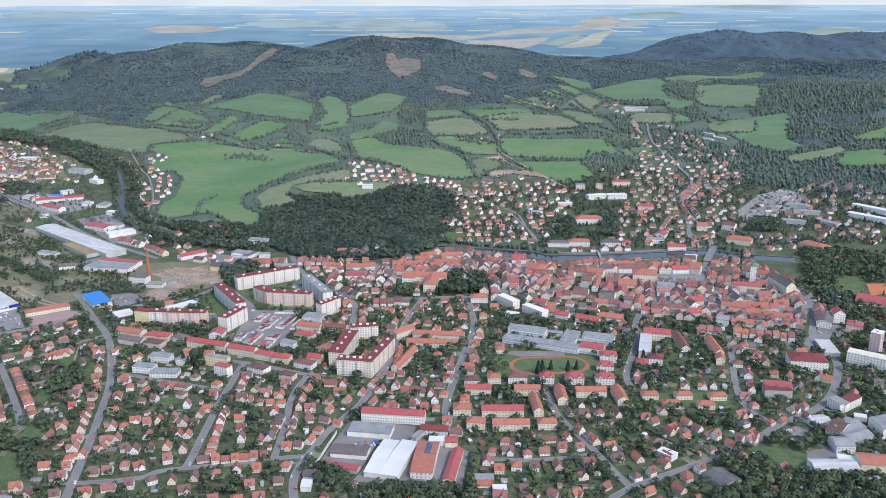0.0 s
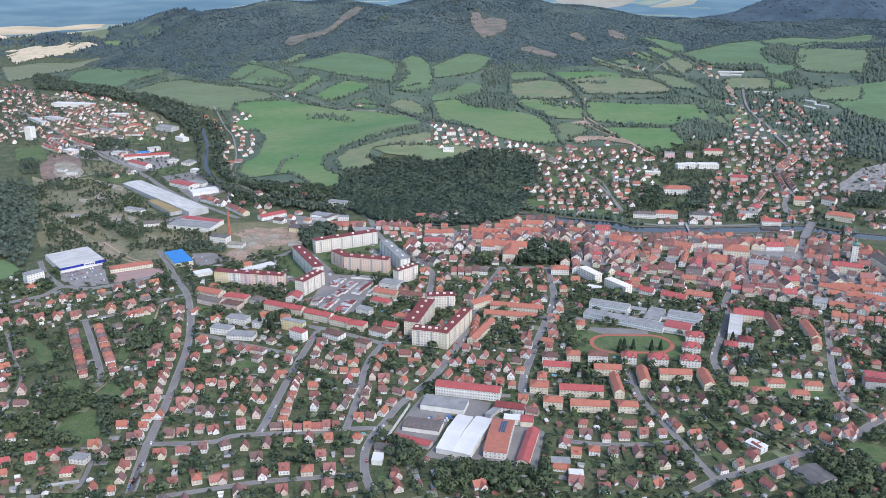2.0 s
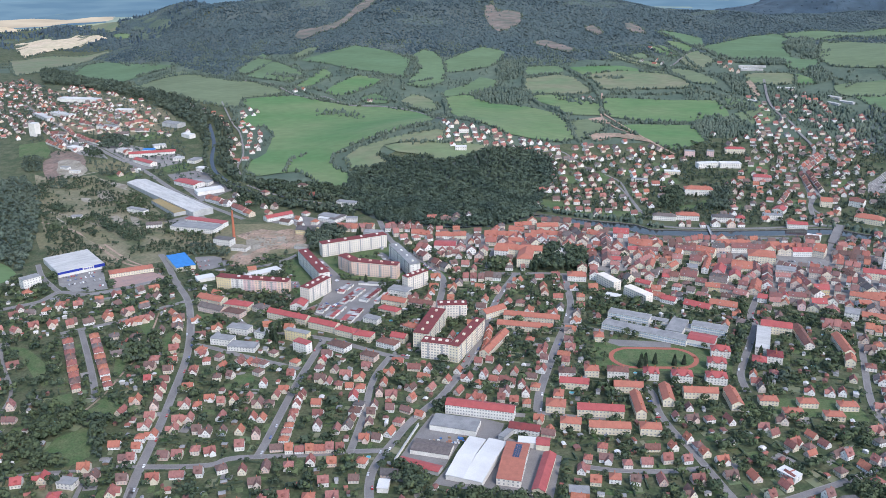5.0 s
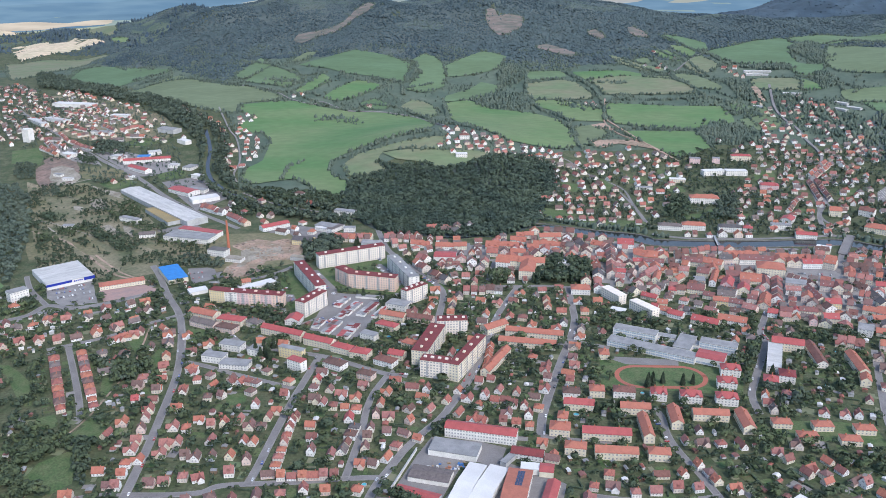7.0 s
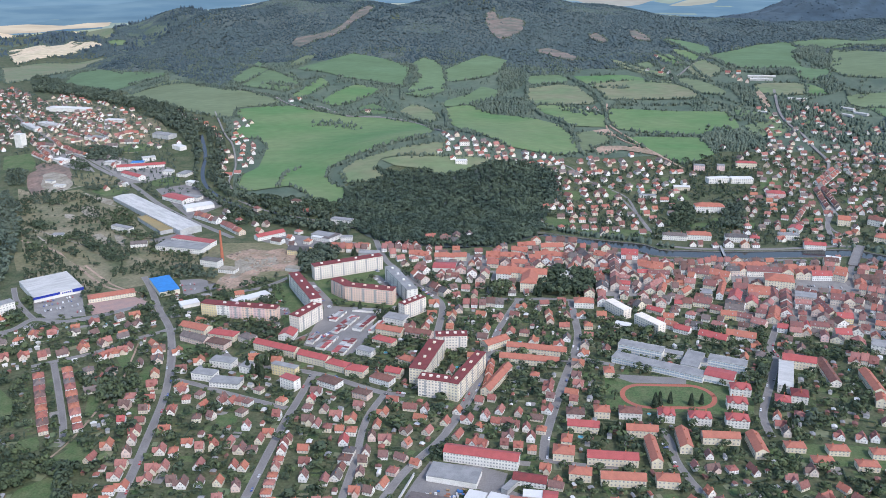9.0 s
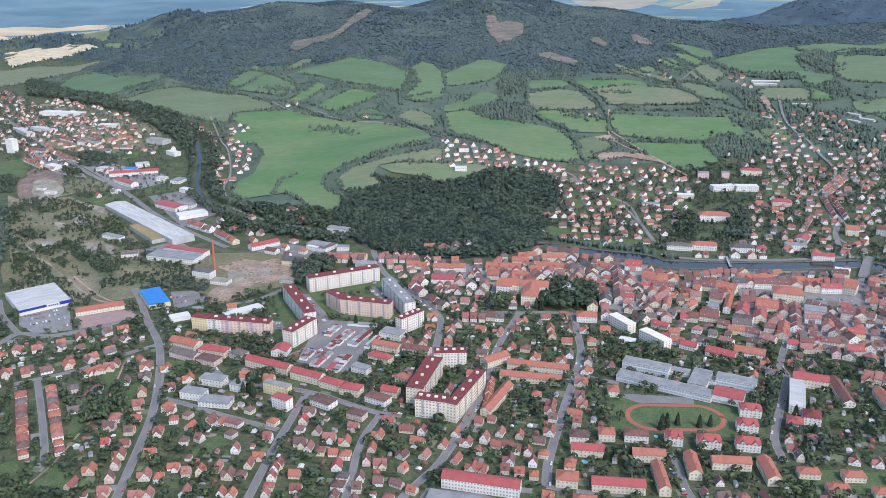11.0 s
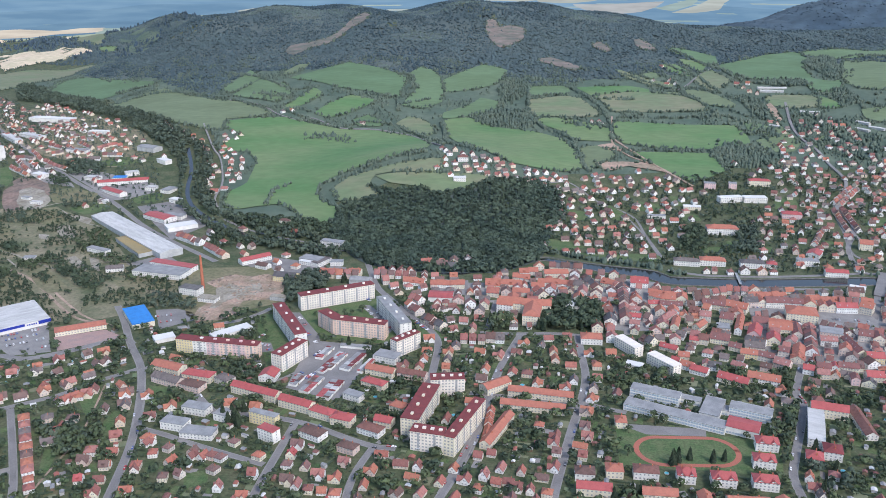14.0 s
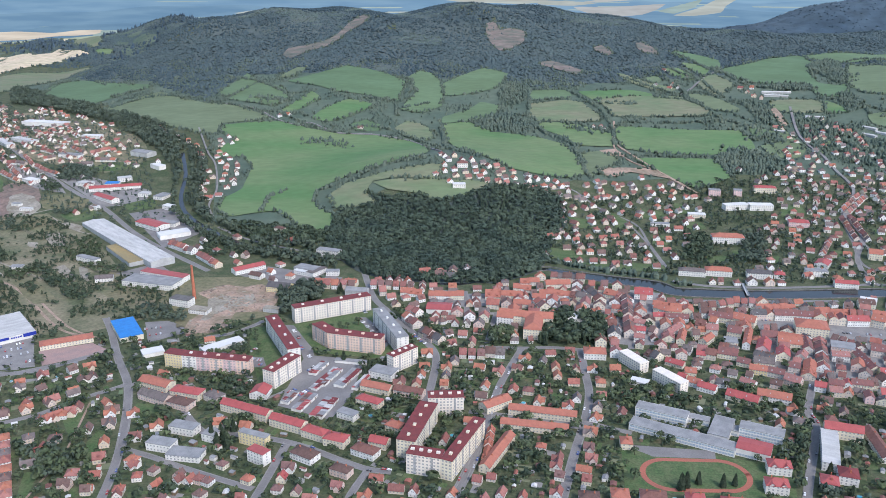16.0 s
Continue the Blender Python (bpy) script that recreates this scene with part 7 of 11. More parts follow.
def block(a, b, d, h, roof, wall):
    """A closed range of town houses under one roof, with chimneys and roof windows."""
    h *= 0.82
    (rm, rw), (wm, ww) = BLOCK_ROOF[roof], BLOCK_WALL[wall]
    w = (Vector(b) - Vector(a)).length
    root = bld(a, b, d, h, "flat" if roof == "F" else "gable", min(w, d) * 0.36, wm, rm, "town_block", "%s town building with a %s roof" % (ww, rw), gap=2.6, category="building", group="old town buildings", chimneys=0 if roof == "F" else max(1, round(max(w, d) / 12)))
    BLOCKS.append((root.matrix_world.copy(), w, d))
    rh, n = min(w, d) * 0.36, max(1, int(max(w, d) / 7))
    for k in range(n if roof != "F" else 0):
        if rbk.random() < 0.6:
            g = Build()
            t = -max(w, d) / 2 + (k + 0.5) * max(w, d) / n
            f = rbk.uniform(0.45, 0.65)
            e = min(w, d) / 2 * f
            z = h + rh * (1 - f) + 0.25
            if d > w:
                g.solid([(-e - 0.7, t - 0.5, z - 0.5), (-e - 0.7, t + 0.5, z - 0.5), (-e + 0.5, t + 0.5, z + 0.45), (-e + 0.5, t - 0.5, z + 0.45), (-e + 0.5, t - 0.5, z - 0.5), (-e + 0.5, t + 0.5, z - 0.5)], [(0, 3, 2, 1), (0, 1, 5, 4), (0, 4, 3), (1, 2, 5), (2, 3, 4, 5)])
            else:
                g.solid([(t - 0.5, -e - 0.7, z - 0.5), (t + 0.5, -e - 0.7, z - 0.5), (t + 0.5, -e + 0.5, z + 0.45), (t - 0.5, -e + 0.5, z + 0.45), (t - 0.5, -e + 0.5, z - 0.5), (t + 0.5, -e + 0.5, z - 0.5)], [(0, 1, 2, 3), (0, 4, 5, 1), (0, 3, 4), (1, 5, 2), (2, 5, 4, 3)])
            part("roof_window", g, [M_GLASS], root.children[1], "small slanted roof window")


block((121.1, 1180.5), (134.6, 1171.2), 12, 9, "O", "C")
block((135.2, 1171.3), (151.0, 1169.6), 12, 9, "O", "C")
block((152.0, 1173.3), (164.9, 1171.3), 14, 9, "O", "C")
block((118.9, 1158.9), (132.2, 1160.5), 9, 6, "R", "W")
block((131.6, 1156.6), (157.4, 1154.9), 10, 7, "D", "W")
block((180.9, 1165.1), (205.4, 1157.6), 12, 8, "D", "W")
block((205.7, 1160.0), (227.7, 1149.0), 14, 9, "O", "C")
block((232.8, 1172.4), (247.4, 1174.2), 12, 9, "G", "W")
block((247.4, 1174.2), (256.7, 1175.4), 16, 9, "O", "W")
block((256.3, 1173.9), (281.0, 1174.8), 14, 9, "D", "W")
block((281.0, 1174.8), (298.5, 1173.4), 12, 9, "D", "W")
block((297.7, 1170.9), (311.7, 1169.1), 16, 10, "O", "C")
block((314.7, 1170.5), (324.1, 1169.6), 14, 9, "O", "W")
block((324.1, 1169.6), (333.9, 1168.7), 14, 9, "D", "W")
block((333.5, 1167.3), (357.8, 1168.9), 12, 9, "R", "W")
block((359.0, 1171.1), (371.2, 1163.7), 14, 11, "O", "W")
block((192.9, 1122.7), (206.8, 1117.9), 14, 8, "D", "C")
block((185.7, 1095.8), (199.2, 1094.4), 15, 7, "F", "W")
block((172.7, 1067.4), (191.6, 1062.2), 14, 7, "D", "W")
block((202.8, 1092.6), (210.3, 1090.4), 42, 8, "O", "W")
block((227.4, 1111.8), (243.2, 1110.6), 14, 9, "D", "W")
block((213.9, 1081.9), (226.9, 1077.6), 26, 8, "R", "P")
block((240.6, 1097.9), (264.8, 1094.8), 15, 9, "O", "C")
block((231.3, 1068.3), (244.4, 1065.3), 18, 8, "R", "W")
block((263.1, 1087.9), (273.2, 1086.2), 28, 8, "D", "W")
block((204.4, 1047.1), (223.5, 1044.0), 12, 9, "G", "C")
block((250.0, 1068.8), (259.1, 1064.3), 14, 8, "P", "W")
block((291.7, 1090.6), (314.3, 1084.5), 18, 11, "F", "W")
block((316.0, 1046.4), (326.4, 1047.7), 42, 8, "D", "C")
block((331.8, 1091.0), (345.4, 1086.9), 14, 9, "D", "W")
block((344.4, 1083.8), (356.3, 1082.4), 14, 9, "D", "W")
block((288.2, 1073.5), (305.2, 1072.7), 10, 8, "P", "W")
block((299.6, 1052.5), (311.1, 1048.5), 15, 8, "O", "W")
block((322.6, 1036.6), (339.7, 1036.1), 12, 8, "R", "Y")
block((264.9, 1009.2), (277.9, 1005.8), 10, 8, "D", "W")
block((279.5, 1011.0), (286.0, 1009.3), 10, 8, "R", "W")
block((286.8, 1011.9), (305.7, 1009.2), 10, 8, "D", "W")
block((262.0, 995.1), (273.4, 994.1), 10, 7, "P", "W")
block((290.5, 985.7), (298.4, 984.3), 12, 8, "D", "P")
block((308.3, 994.5), (324.6, 994.1), 12, 7, "R", "W")
block((197.3, 1034.2), (213.5, 1030.8), 10, 7, "O", "Y")
block((213.5, 1030.8), (227.6, 1024.6), 10, 7, "D", "W")
block((225.2, 1016.6), (237.7, 1007.9), 12, 7, "P", "W")
block((192.4, 980.5), (221.0, 972.2), 12, 7, "O", "W")
block((163.4, 979.0), (189.3, 965.7), 12, 6, "R", "W")
block((116.7, 1045.1), (132.9, 1036.0), 9, 5, "R", "W")
block((133.2, 1022.6), (144.3, 1021.3), 10, 5, "O", "W")
block((124.1, 1013.6), (131.3, 1009.3), 8, 5, "R", "W")
block((131.3, 1002.2), (142.5, 996.0), 10, 6, "O", "W")
block((139.8, 993.2), (154.8, 985.2), 10, 6, "R", "W")
block((153.9, 1004.9), (161.3, 1003.3), 10, 6, "P", "W")
block((159.7, 1000.6), (171.6, 999.5), 10, 6, "G", "W")
block((134.7, 1093.5), (142.9, 1091.4), 28, 8, "O", "W")
block((150.8, 1062.9), (159.9, 1061.1), 8, 6, "R", "W")
block((158.7, 1098.7), (166.4, 1093.4), 20, 7, "O", "C")
block((171.4, 1124.2), (183.5, 1122.4), 12, 9, "P", "W")
block((94.5, 1136.2), (107.1, 1134.4), 9, 7, "P", "W")
block((92.6, 1116.1), (105.0, 1114.3), 9, 7, "R", "W")
block((90.8, 1096.7), (101.8, 1094.9), 9, 7, "P", "W")
block((90.6, 1080.4), (98.9, 1078.4), 9, 6, "D", "W")
block((124.1, 1116.7), (132.2, 1111.2), 28, 7, "P", "W")
block((103.8, 1223.0), (125.3, 1221.7), 16, 8, "R", "W")
block((364.5, 1223.9), (382.4, 1222.3), 12, 8, "G", "W")
block((237.0, 1044.4), (247.5, 1041.3), 10, 7, "D", "W")
block((250.8, 1004.6), (260.8, 1001.8), 10, 7, "R", "W")
block((188.5, 1051.6), (200.0, 1046.4), 10, 6, "D", "W")
block((210.2, 1006.6), (220.2, 1002.9), 9, 6, "G", "W")
block((182.6, 1010.4), (194.0, 1001.7), 9, 5, "P", "W")
block((253.7, 1101.8), (265.7, 1100.2), 9, 8, "O", "W")

# ---- old town: rows wall to wall ----
town_row((-143.2, 1197.2), (-102.2, 1199.0), 5, "town_orange")
town_row((-178.4, 1202.7), (-153.4, 1202.5), 3, "town_orange")
town_row((-221.6, 1221.0), (-166.1, 1224.4), 6, "town")
town_row((-75.8, 1205.5), (-47.7, 1205.7), 4, "town_orange")
town_row((-161.9, 1127.6), (-143.9, 1101.9), 3, "town")
town_row((-137.8, 1089.2), (-113.9, 1066.3), 4, "town_dark")
town_row((-161.7, 1148.1), (-146.0, 1132.5), 2, "town")
town_row((-92.7, 1039.6), (-64.8, 1040.6), 5, "town")
town_row((-65.1, 1045.3), (-45.1, 1045.4), 3, "town_dark")
town_row((-76.0, 1208.7), (-31.6, 1210.9), 6, "town_orange")
town_row((-35.2, 1254.4), (-12.2, 1257.3), 2, "town_orange")
town_row((-42.9, 1232.8), (-21.4, 1232.1), 3, "town_orange")
town_row((-3.7, 1247.9), (25.2, 1255.0), 3, "town_orange")
town_row((-10.7, 1220.1), (26.6, 1218.1), 5, "town_orange")
town_row((3.6, 1277.1), (45.0, 1271.5), 5, "town_dark")
town_row((-12.7, 1190.9), (-3.6, 1167.6), 2, "town")
town_row((14.5, 1181.9), (25.8, 1183.3), 2, "town")
town_row((27.7, 1215.0), (51.5, 1205.1), 3, "town_dark")
town_row((48.6, 1244.1), (62.6, 1200.2), 4, "town_dark")
town_row((70.2, 1230.1), (84.7, 1222.0), 3, "town_orange")
town_row((84.7, 1222.0), (96.9, 1204.4), 3, "town")
town_row((123.2, 1198.4), (142.8, 1194.7), 3, "town_orange")
town_row((142.4, 1191.6), (166.7, 1191.5), 4, "town_orange")
town_row((121.2, 1171.1), (156.8, 1169.7), 5, "town_dark")
town_row((175.4, 1177.8), (210.2, 1179.1), 5, "town_dark")
town_row((176.7, 1198.8), (194.7, 1201.0), 3, "town_dark")
town_row((197.5, 1204.4), (216.3, 1209.8), 3, "town")
town_row((218.1, 1219.4), (244.2, 1216.4), 4, "town")
town_row((240.7, 1200.7), (263.7, 1205.3), 3, "town_orange")
town_row((210.7, 1176.3), (231.3, 1167.3), 4, "town_orange")
town_row((218.4, 1154.5), (213.0, 1111.3), 3, "town_orange")
town_row((198.6, 1146.6), (214.7, 1148.6), 3, "town_dark")
town_row((178.3, 1087.1), (196.5, 1079.7), 3, "town_dark")
town_row((180.2, 1155.4), (188.9, 1150.9), 2, "town")
town_row((164.2, 1147.9), (175.0, 1143.7), 2, "town_dark")
town_row((145.2, 1148.3), (142.5, 1100.2), 4, "town_orange")
town_row((130.4, 1149.3), (128.1, 1098.4), 3, "town")
town_row((98.6, 1162.5), (102.5, 1082.8), 7, "town")
town_row((92.9, 1216.6), (86.1, 1071.0), 9, "town")
town_row((106.9, 1237.9), (127.7, 1237.2), 3, "town_orange")
town_row((210.4, 1071.9), (229.4, 1062.6), 4, "town_dark")
town_row((139.6, 1079.9), (148.9, 1076.2), 2, "town_dark")
town_row((153.3, 1079.2), (164.5, 1075.7), 2, "town")
town_row((162.3, 1068.3), (201.4, 1056.9), 8, "town_dark")
town_row((199.5, 1047.6), (224.9, 1044.0), 5, "town_orange")
town_row((102.0, 1063.3), (112.2, 1050.6), 2, "town_dark")
town_row((114.2, 1050.8), (131.8, 1039.3), 4, "town_orange")
town_row((132.1, 1028.3), (141.3, 1027.3), 2, "town_orange")
town_row((133.0, 1009.2), (157.0, 999.7), 5, "town_orange")
town_row((156.2, 1016.2), (177.1, 1010.4), 4, "town_dark")
town_row((110.4, 1122.3), (117.2, 1117.8), 2, "town")
town_row((252.2, 1199.1), (285.1, 1209.1), 5, "town_orange")
town_row((236.7, 1188.2), (248.8, 1193.9), 2, "town_dark")
town_row((281.1, 1193.7), (304.2, 1199.5), 4, "town_dark")
town_row((306.4, 1199.8), (322.1, 1201.7), 2, "town_orange")
town_row((323.4, 1198.9), (344.7, 1198.6), 4, "town_orange")
town_row((343.7, 1195.5), (366.0, 1192.5), 4, "town")
town_row((370.2, 1198.8), (383.6, 1197.5), 2, "town_orange")
town_row((264.9, 1215.8), (286.1, 1221.5), 3, "town_dark")
town_row((345.9, 1219.7), (355.0, 1217.7), 2, "town_dark")
town_row((234.4, 1140.1), (249.7, 1139.3), 3, "town")
town_row((247.4, 1125.9), (271.7, 1118.5), 4, "town_orange")
town_row((221.0, 1107.2), (234.1, 1103.8), 2, "town")
town_row((239.8, 1094.6), (251.7, 1091.2), 2, "town")
town_row((273.4, 1124.9), (281.2, 1109.6), 3, "town_dark")
town_row((289.3, 1120.7), (270.9, 1045.2), 7, "town")
town_row((276.7, 1104.1), (251.9, 1027.9), 7, "town_orange")
town_row((303.5, 1125.0), (322.5, 1109.7), 4, "town")
town_row((294.5, 1091.6), (310.0, 1088.7), 3, "town")
town_row((306.4, 1074.2), (315.6, 1070.8), 2, "town_orange")
town_row((324.5, 1109.9), (324.9, 1054.0), 5, "town_dark")
town_row((338.8, 1111.6), (345.9, 1093.1), 3, "town")
town_row((353.3, 1108.5), (363.6, 1104.9), 2, "town")
town_row((327.1, 1049.9), (343.0, 1048.3), 3, "town")
town_row((208.2, 1066.9), (227.6, 1060.1), 4, "town_dark")
town_row((198.3, 1047.4), (210.7, 1035.7), 3, "town_orange")
town_row((210.7, 1035.7), (242.3, 1022.5), 6, "town")
town_row((244.0, 1057.5), (252.5, 1054.0), 2, "town")
town_row((268.5, 1025.7), (282.2, 1023.2), 3, "town_dark")
town_row((282.8, 1025.3), (314.3, 1022.9), 6, "town")
town_row((322.5, 1036.4), (325.4, 1024.3), 2, "town_dark")
town_row((384.1, 1172.9), (409.2, 1167.9), 4, "town_dark")
town_row((411.7, 1175.8), (430.3, 1166.4), 4, "town")
town_row((401.6, 1206.4), (412.7, 1205.9), 2, "town")
town_row((377.5, 1134.8), (404.3, 1123.4), 5, "town")
town_row((375.8, 1106.3), (387.9, 1094.0), 3, "town_dark")
town_row((369.7, 1072.2), (381.4, 1067.0), 2, "town")
town_row((385.9, 1074.0), (388.7, 1042.7), 3, "town_dark")
town_row((361.0, 1030.6), (389.1, 1018.7), 6, "town_orange")
town_row((407.8, 1073.1), (418.0, 1067.8), 2, "town")
town_row((361.1, 1004.1), (374.1, 1005.5), 2, "town_orange")
town_row((393.3, 1031.1), (408.8, 1020.9), 4, "town")
town_row((382.9, 1000.8), (400.1, 997.0), 3, "town_orange")
town_row((376.0, 1029.2), (429.2, 1017.8), 6, "town_orange")
town_row((388.8, 1001.8), (434.1, 982.4), 5, "town_orange")
town_row((344.9, 935.2), (411.3, 917.9), 9, "town")
town_row((323.9, 1048.4), (353.4, 1038.7), 4, "town")
town_row((306.3, 943.3), (329.8, 933.7), 4, "town")
town_row((481.1, 1019.4), (460.3, 954.6), 3, "town")
town_row((490.5, 958.6), (505.4, 952.0), 2, "town")
town_row((401.2, 1159.0), (432.8, 1147.3), 4, "town_dark")
town_row((351.6, 1098.6), (368.7, 1088.1), 3, "town")
houses([(-179.6, 1166.7), (-85.9, 1184.5), (-81.1, 1070.0), (-91.4, 1116.1), (-103.4, 1064.8), (-100.1, 1006.5), (-95.0, 1022.8), (-48.0, 1006.3), (-120.2, 1120.9), (-110.0, 1127.8), (-129.2, 1122.7)], "mixed")
houses([(-76.1, 1099.1), (-125.7, 1037.7), (-123.4, 1005.9), (-93.3, 1177.3)], "orange")
houses([(1.6, 1053.3), (21.7, 1060.5), (26.3, 1015.3), (-31.1, 1014.9), (-48.9, 1004.0), (71.8, 1153.0), (86.1, 1169.2), (61.4, 1218.5), (-54.4, 1251.2), (68.5, 1090.8)], "mixed")
houses([(-22.9, 1036.2), (-6.2, 1033.7), (44.6, 1021.9), (56.6, 1171.5), (79.7, 1186.4), (-28.0, 1210.7)], "orange")
houses([(223.4, 1112.3), (167.5, 1128.9), (134.7, 1032.9), (135.1, 1119.6), (186.9, 1013.6), (157.5, 1138.4)], "orange")
houses([(471.9, 1258.9), (437.5, 1213.2), (449.8, 1194.5), (307.7, 1000.8), (291.8, 1004.8), (271.4, 1008.5), (279.4, 997.7), (265.8, 1025.8)], "mixed")
houses([(476.6, 1268.6), (561.7, 1302.6), (535.4, 1295.9), (523.6, 1296.0), (577.1, 1228.2), (602.5, 1234.5), (674.2, 1509.2), (677.2, 1441.9), (688.6, 1428.2), (705.6, 1427.7), (716.5, 1414.1), (727.2, 1400.6), (737.6, 1387.1)], "mixed")
houses([(81.3, 1666.0), (91.9, 1663.8), (111.3, 1658.2), (140.8, 1648.5), (122.1, 1660.4), (158.5, 1696.7), (171.1, 1632.9), (187.9, 1664.3), (206.7, 1676.0), (219.3, 1662.0), (225.3, 1623.1), (200.6, 1616.3), (235.7, 1623.8), (14.8, 1587.7), (23.4, 1561.4), (30.3, 1585.1), (45.9, 1586.3), (61.7, 1600.6), (77.0, 1591.3), (89.4, 1599.2), (98.3, 1606.1), (108.3, 1598.9), (124.5, 1611.6), (101.7, 1569.6), (147.5, 1596.1), (57.2, 1550.2), (71.0, 1562.6), (36.7, 1523.6), (64.7, 1516.9), (87.2, 1543.8), (113.8, 1544.0), (139.6, 1533.6), (160.7, 1550.2), (189.8, 1576.9), (39.6, 1490.1), (96.0, 1518.1), (120.6, 1493.6), (156.2, 1478.2), (158.3, 1449.6), (193.9, 1490.9)], "mixed")
houses([(203.2, 1462.7), (196.1, 1428.5), (165.9, 1401.8), (173.8, 1378.1), (134.1, 1418.4), (138.8, 1384.7), (135.2, 1359.6), (127.3, 1451.5), (2.7, 1431.7), (13.7, 1437.7), (27.9, 1439.7), (42.8, 1446.3), (61.0, 1444.1), (79.8, 1441.7), (96.7, 1448.4), (78.8, 1417.8), (101.7, 1415.4), (47.6, 1404.8), (43.3, 1350.1), (61.0, 1347.0), (74.3, 1348.4), (89.9, 1339.9), (106.4, 1346.7), (-2.9, 1365.1), (-8.1, 1607.7), (5.9, 1614.7), (20.0, 1621.5), (54.4, 1580.2), (85.0, 1621.8)], "mixed")
houses([(311.2, 1488.8), (325.8, 1508.5), (333.2, 1490.0), (317.4, 1456.0), (318.9, 1432.6), (334.6, 1400.9), (319.7, 1371.5), (335.0, 1325.7), (301.5, 1331.9), (358.3, 1491.4), (356.4, 1453.8), (390.5, 1483.8), (394.6, 1456.2), (386.6, 1423.3), (410.2, 1555.4), (441.4, 1675.7), (446.9, 1655.6), (474.7, 1652.0), (486.6, 1652.6), (516.3, 1669.4), (529.8, 1675.2), (527.3, 1654.5), (557.9, 1702.4), (559.8, 1697.2), (590.6, 1708.8), (602.8, 1703.9), (616.4, 1709.5), (561.2, 1650.9), (589.6, 1662.1), (481.6, 1577.9), (494.9, 1573.7), (442.4, 1595.6), (439.7, 1571.2), (419.9, 1522.7), (431.0, 1523.3), (455.2, 1581.6), (438.5, 1547.2), (438.2, 1491.0), (438.2, 1468.0), (435.0, 1444.9)], "mixed")
houses([(421.2, 1448.6), (411.4, 1411.2), (407.0, 1383.3), (458.5, 1515.3), (462.7, 1497.0), (462.7, 1469.4), (474.9, 1470.1), (490.1, 1471.0), (504.8, 1490.0), (502.5, 1462.6), (517.6, 1463.5), (566.0, 1557.7), (538.7, 1455.7), (422.6, 1347.9), (436.7, 1358.3), (449.6, 1363.9), (408.9, 1318.9), (487.6, 1452.7), (419.3, 1594.5), (461.3, 1543.5), (449.9, 1524.2), (470.9, 1544.0), (506.1, 1694.8), (479.1, 1703.8), (522.6, 1711.3), (391.1, 1632.5), (416.0, 1638.8), (414.7, 1679.3), (444.0, 1717.4)], "mixed")
houses([(-184.0, 1584.4), (-170.8, 1595.3), (-150.5, 1586.3), (-131.3, 1586.1), (-112.8, 1594.6), (-100.5, 1584.3), (-83.6, 1590.9), (-69.3, 1591.1), (-53.0, 1592.4), (-35.9, 1596.3), (-21.4, 1594.5), (-158.1, 1567.6), (-7.0, 1588.0), (-567.9, 1984.2), (-551.1, 1992.0), (-381.3, 1928.9), (89.3, 1966.2), (104.8, 1974.3), (111.9, 1955.8), (-616.9, 1745.1), (-599.3, 1720.9), (-604.7, 1758.8), (-604.5, 1673.9), (-586.2, 1644.7), (-565.3, 1630.9), (-542.9, 1596.7), (-545.4, 1560.2), (-557.3, 1545.9), (-544.4, 1631.6), (-656.3, 1765.1), (-707.1, 1830.1), (-745.7, 1866.2), (-772.5, 1886.2), (327.7, 1452.4), (-452.9, 1384.8), (-370.0, 1379.8)], "mixed")
houses([(-1162.0, 1803.2), (-1146.0, 1792.0), (-1158.5, 1869.3), (-1159.7, 1895.1), (-1143.0, 1882.8), (-1124.1, 1878.4), (-1097.0, 1847.2), (-1073.5, 1818.0), (-1078.4, 1772.2), (-1054.4, 1760.9), (-1089.3, 1870.3), (-1063.2, 1839.9), (-1034.6, 1780.3), (-994.6, 1739.1), (-1047.0, 1877.3), (-1056.8, 1913.1), (-1031.0, 1882.0), (-1045.4, 1927.2), (-1014.6, 1894.9), (-1013.8, 1911.4), (-1002.7, 1917.1), (-982.9, 1896.2), (-986.3, 1921.7), (-940.5, 1856.1), (-934.7, 1862.9), (-1067.9, 1898.9), (-1094.4, 1939.1), (-1094.8, 1896.8), (-1052.7, 1853.9), (-994.4, 1803.9), (-964.6, 1763.8), (-960.0, 1722.4), (-946.8, 1721.4), (-908.8, 1712.6), (-934.6, 1747.1), (-924.8, 1753.1), (-911.2, 1668.5), (-897.7, 1662.0), (-881.3, 1649.6), (-869.2, 1637.5)], "mixed")
houses([(-926.1, 1681.5), (-915.8, 1650.1)], "mixed")
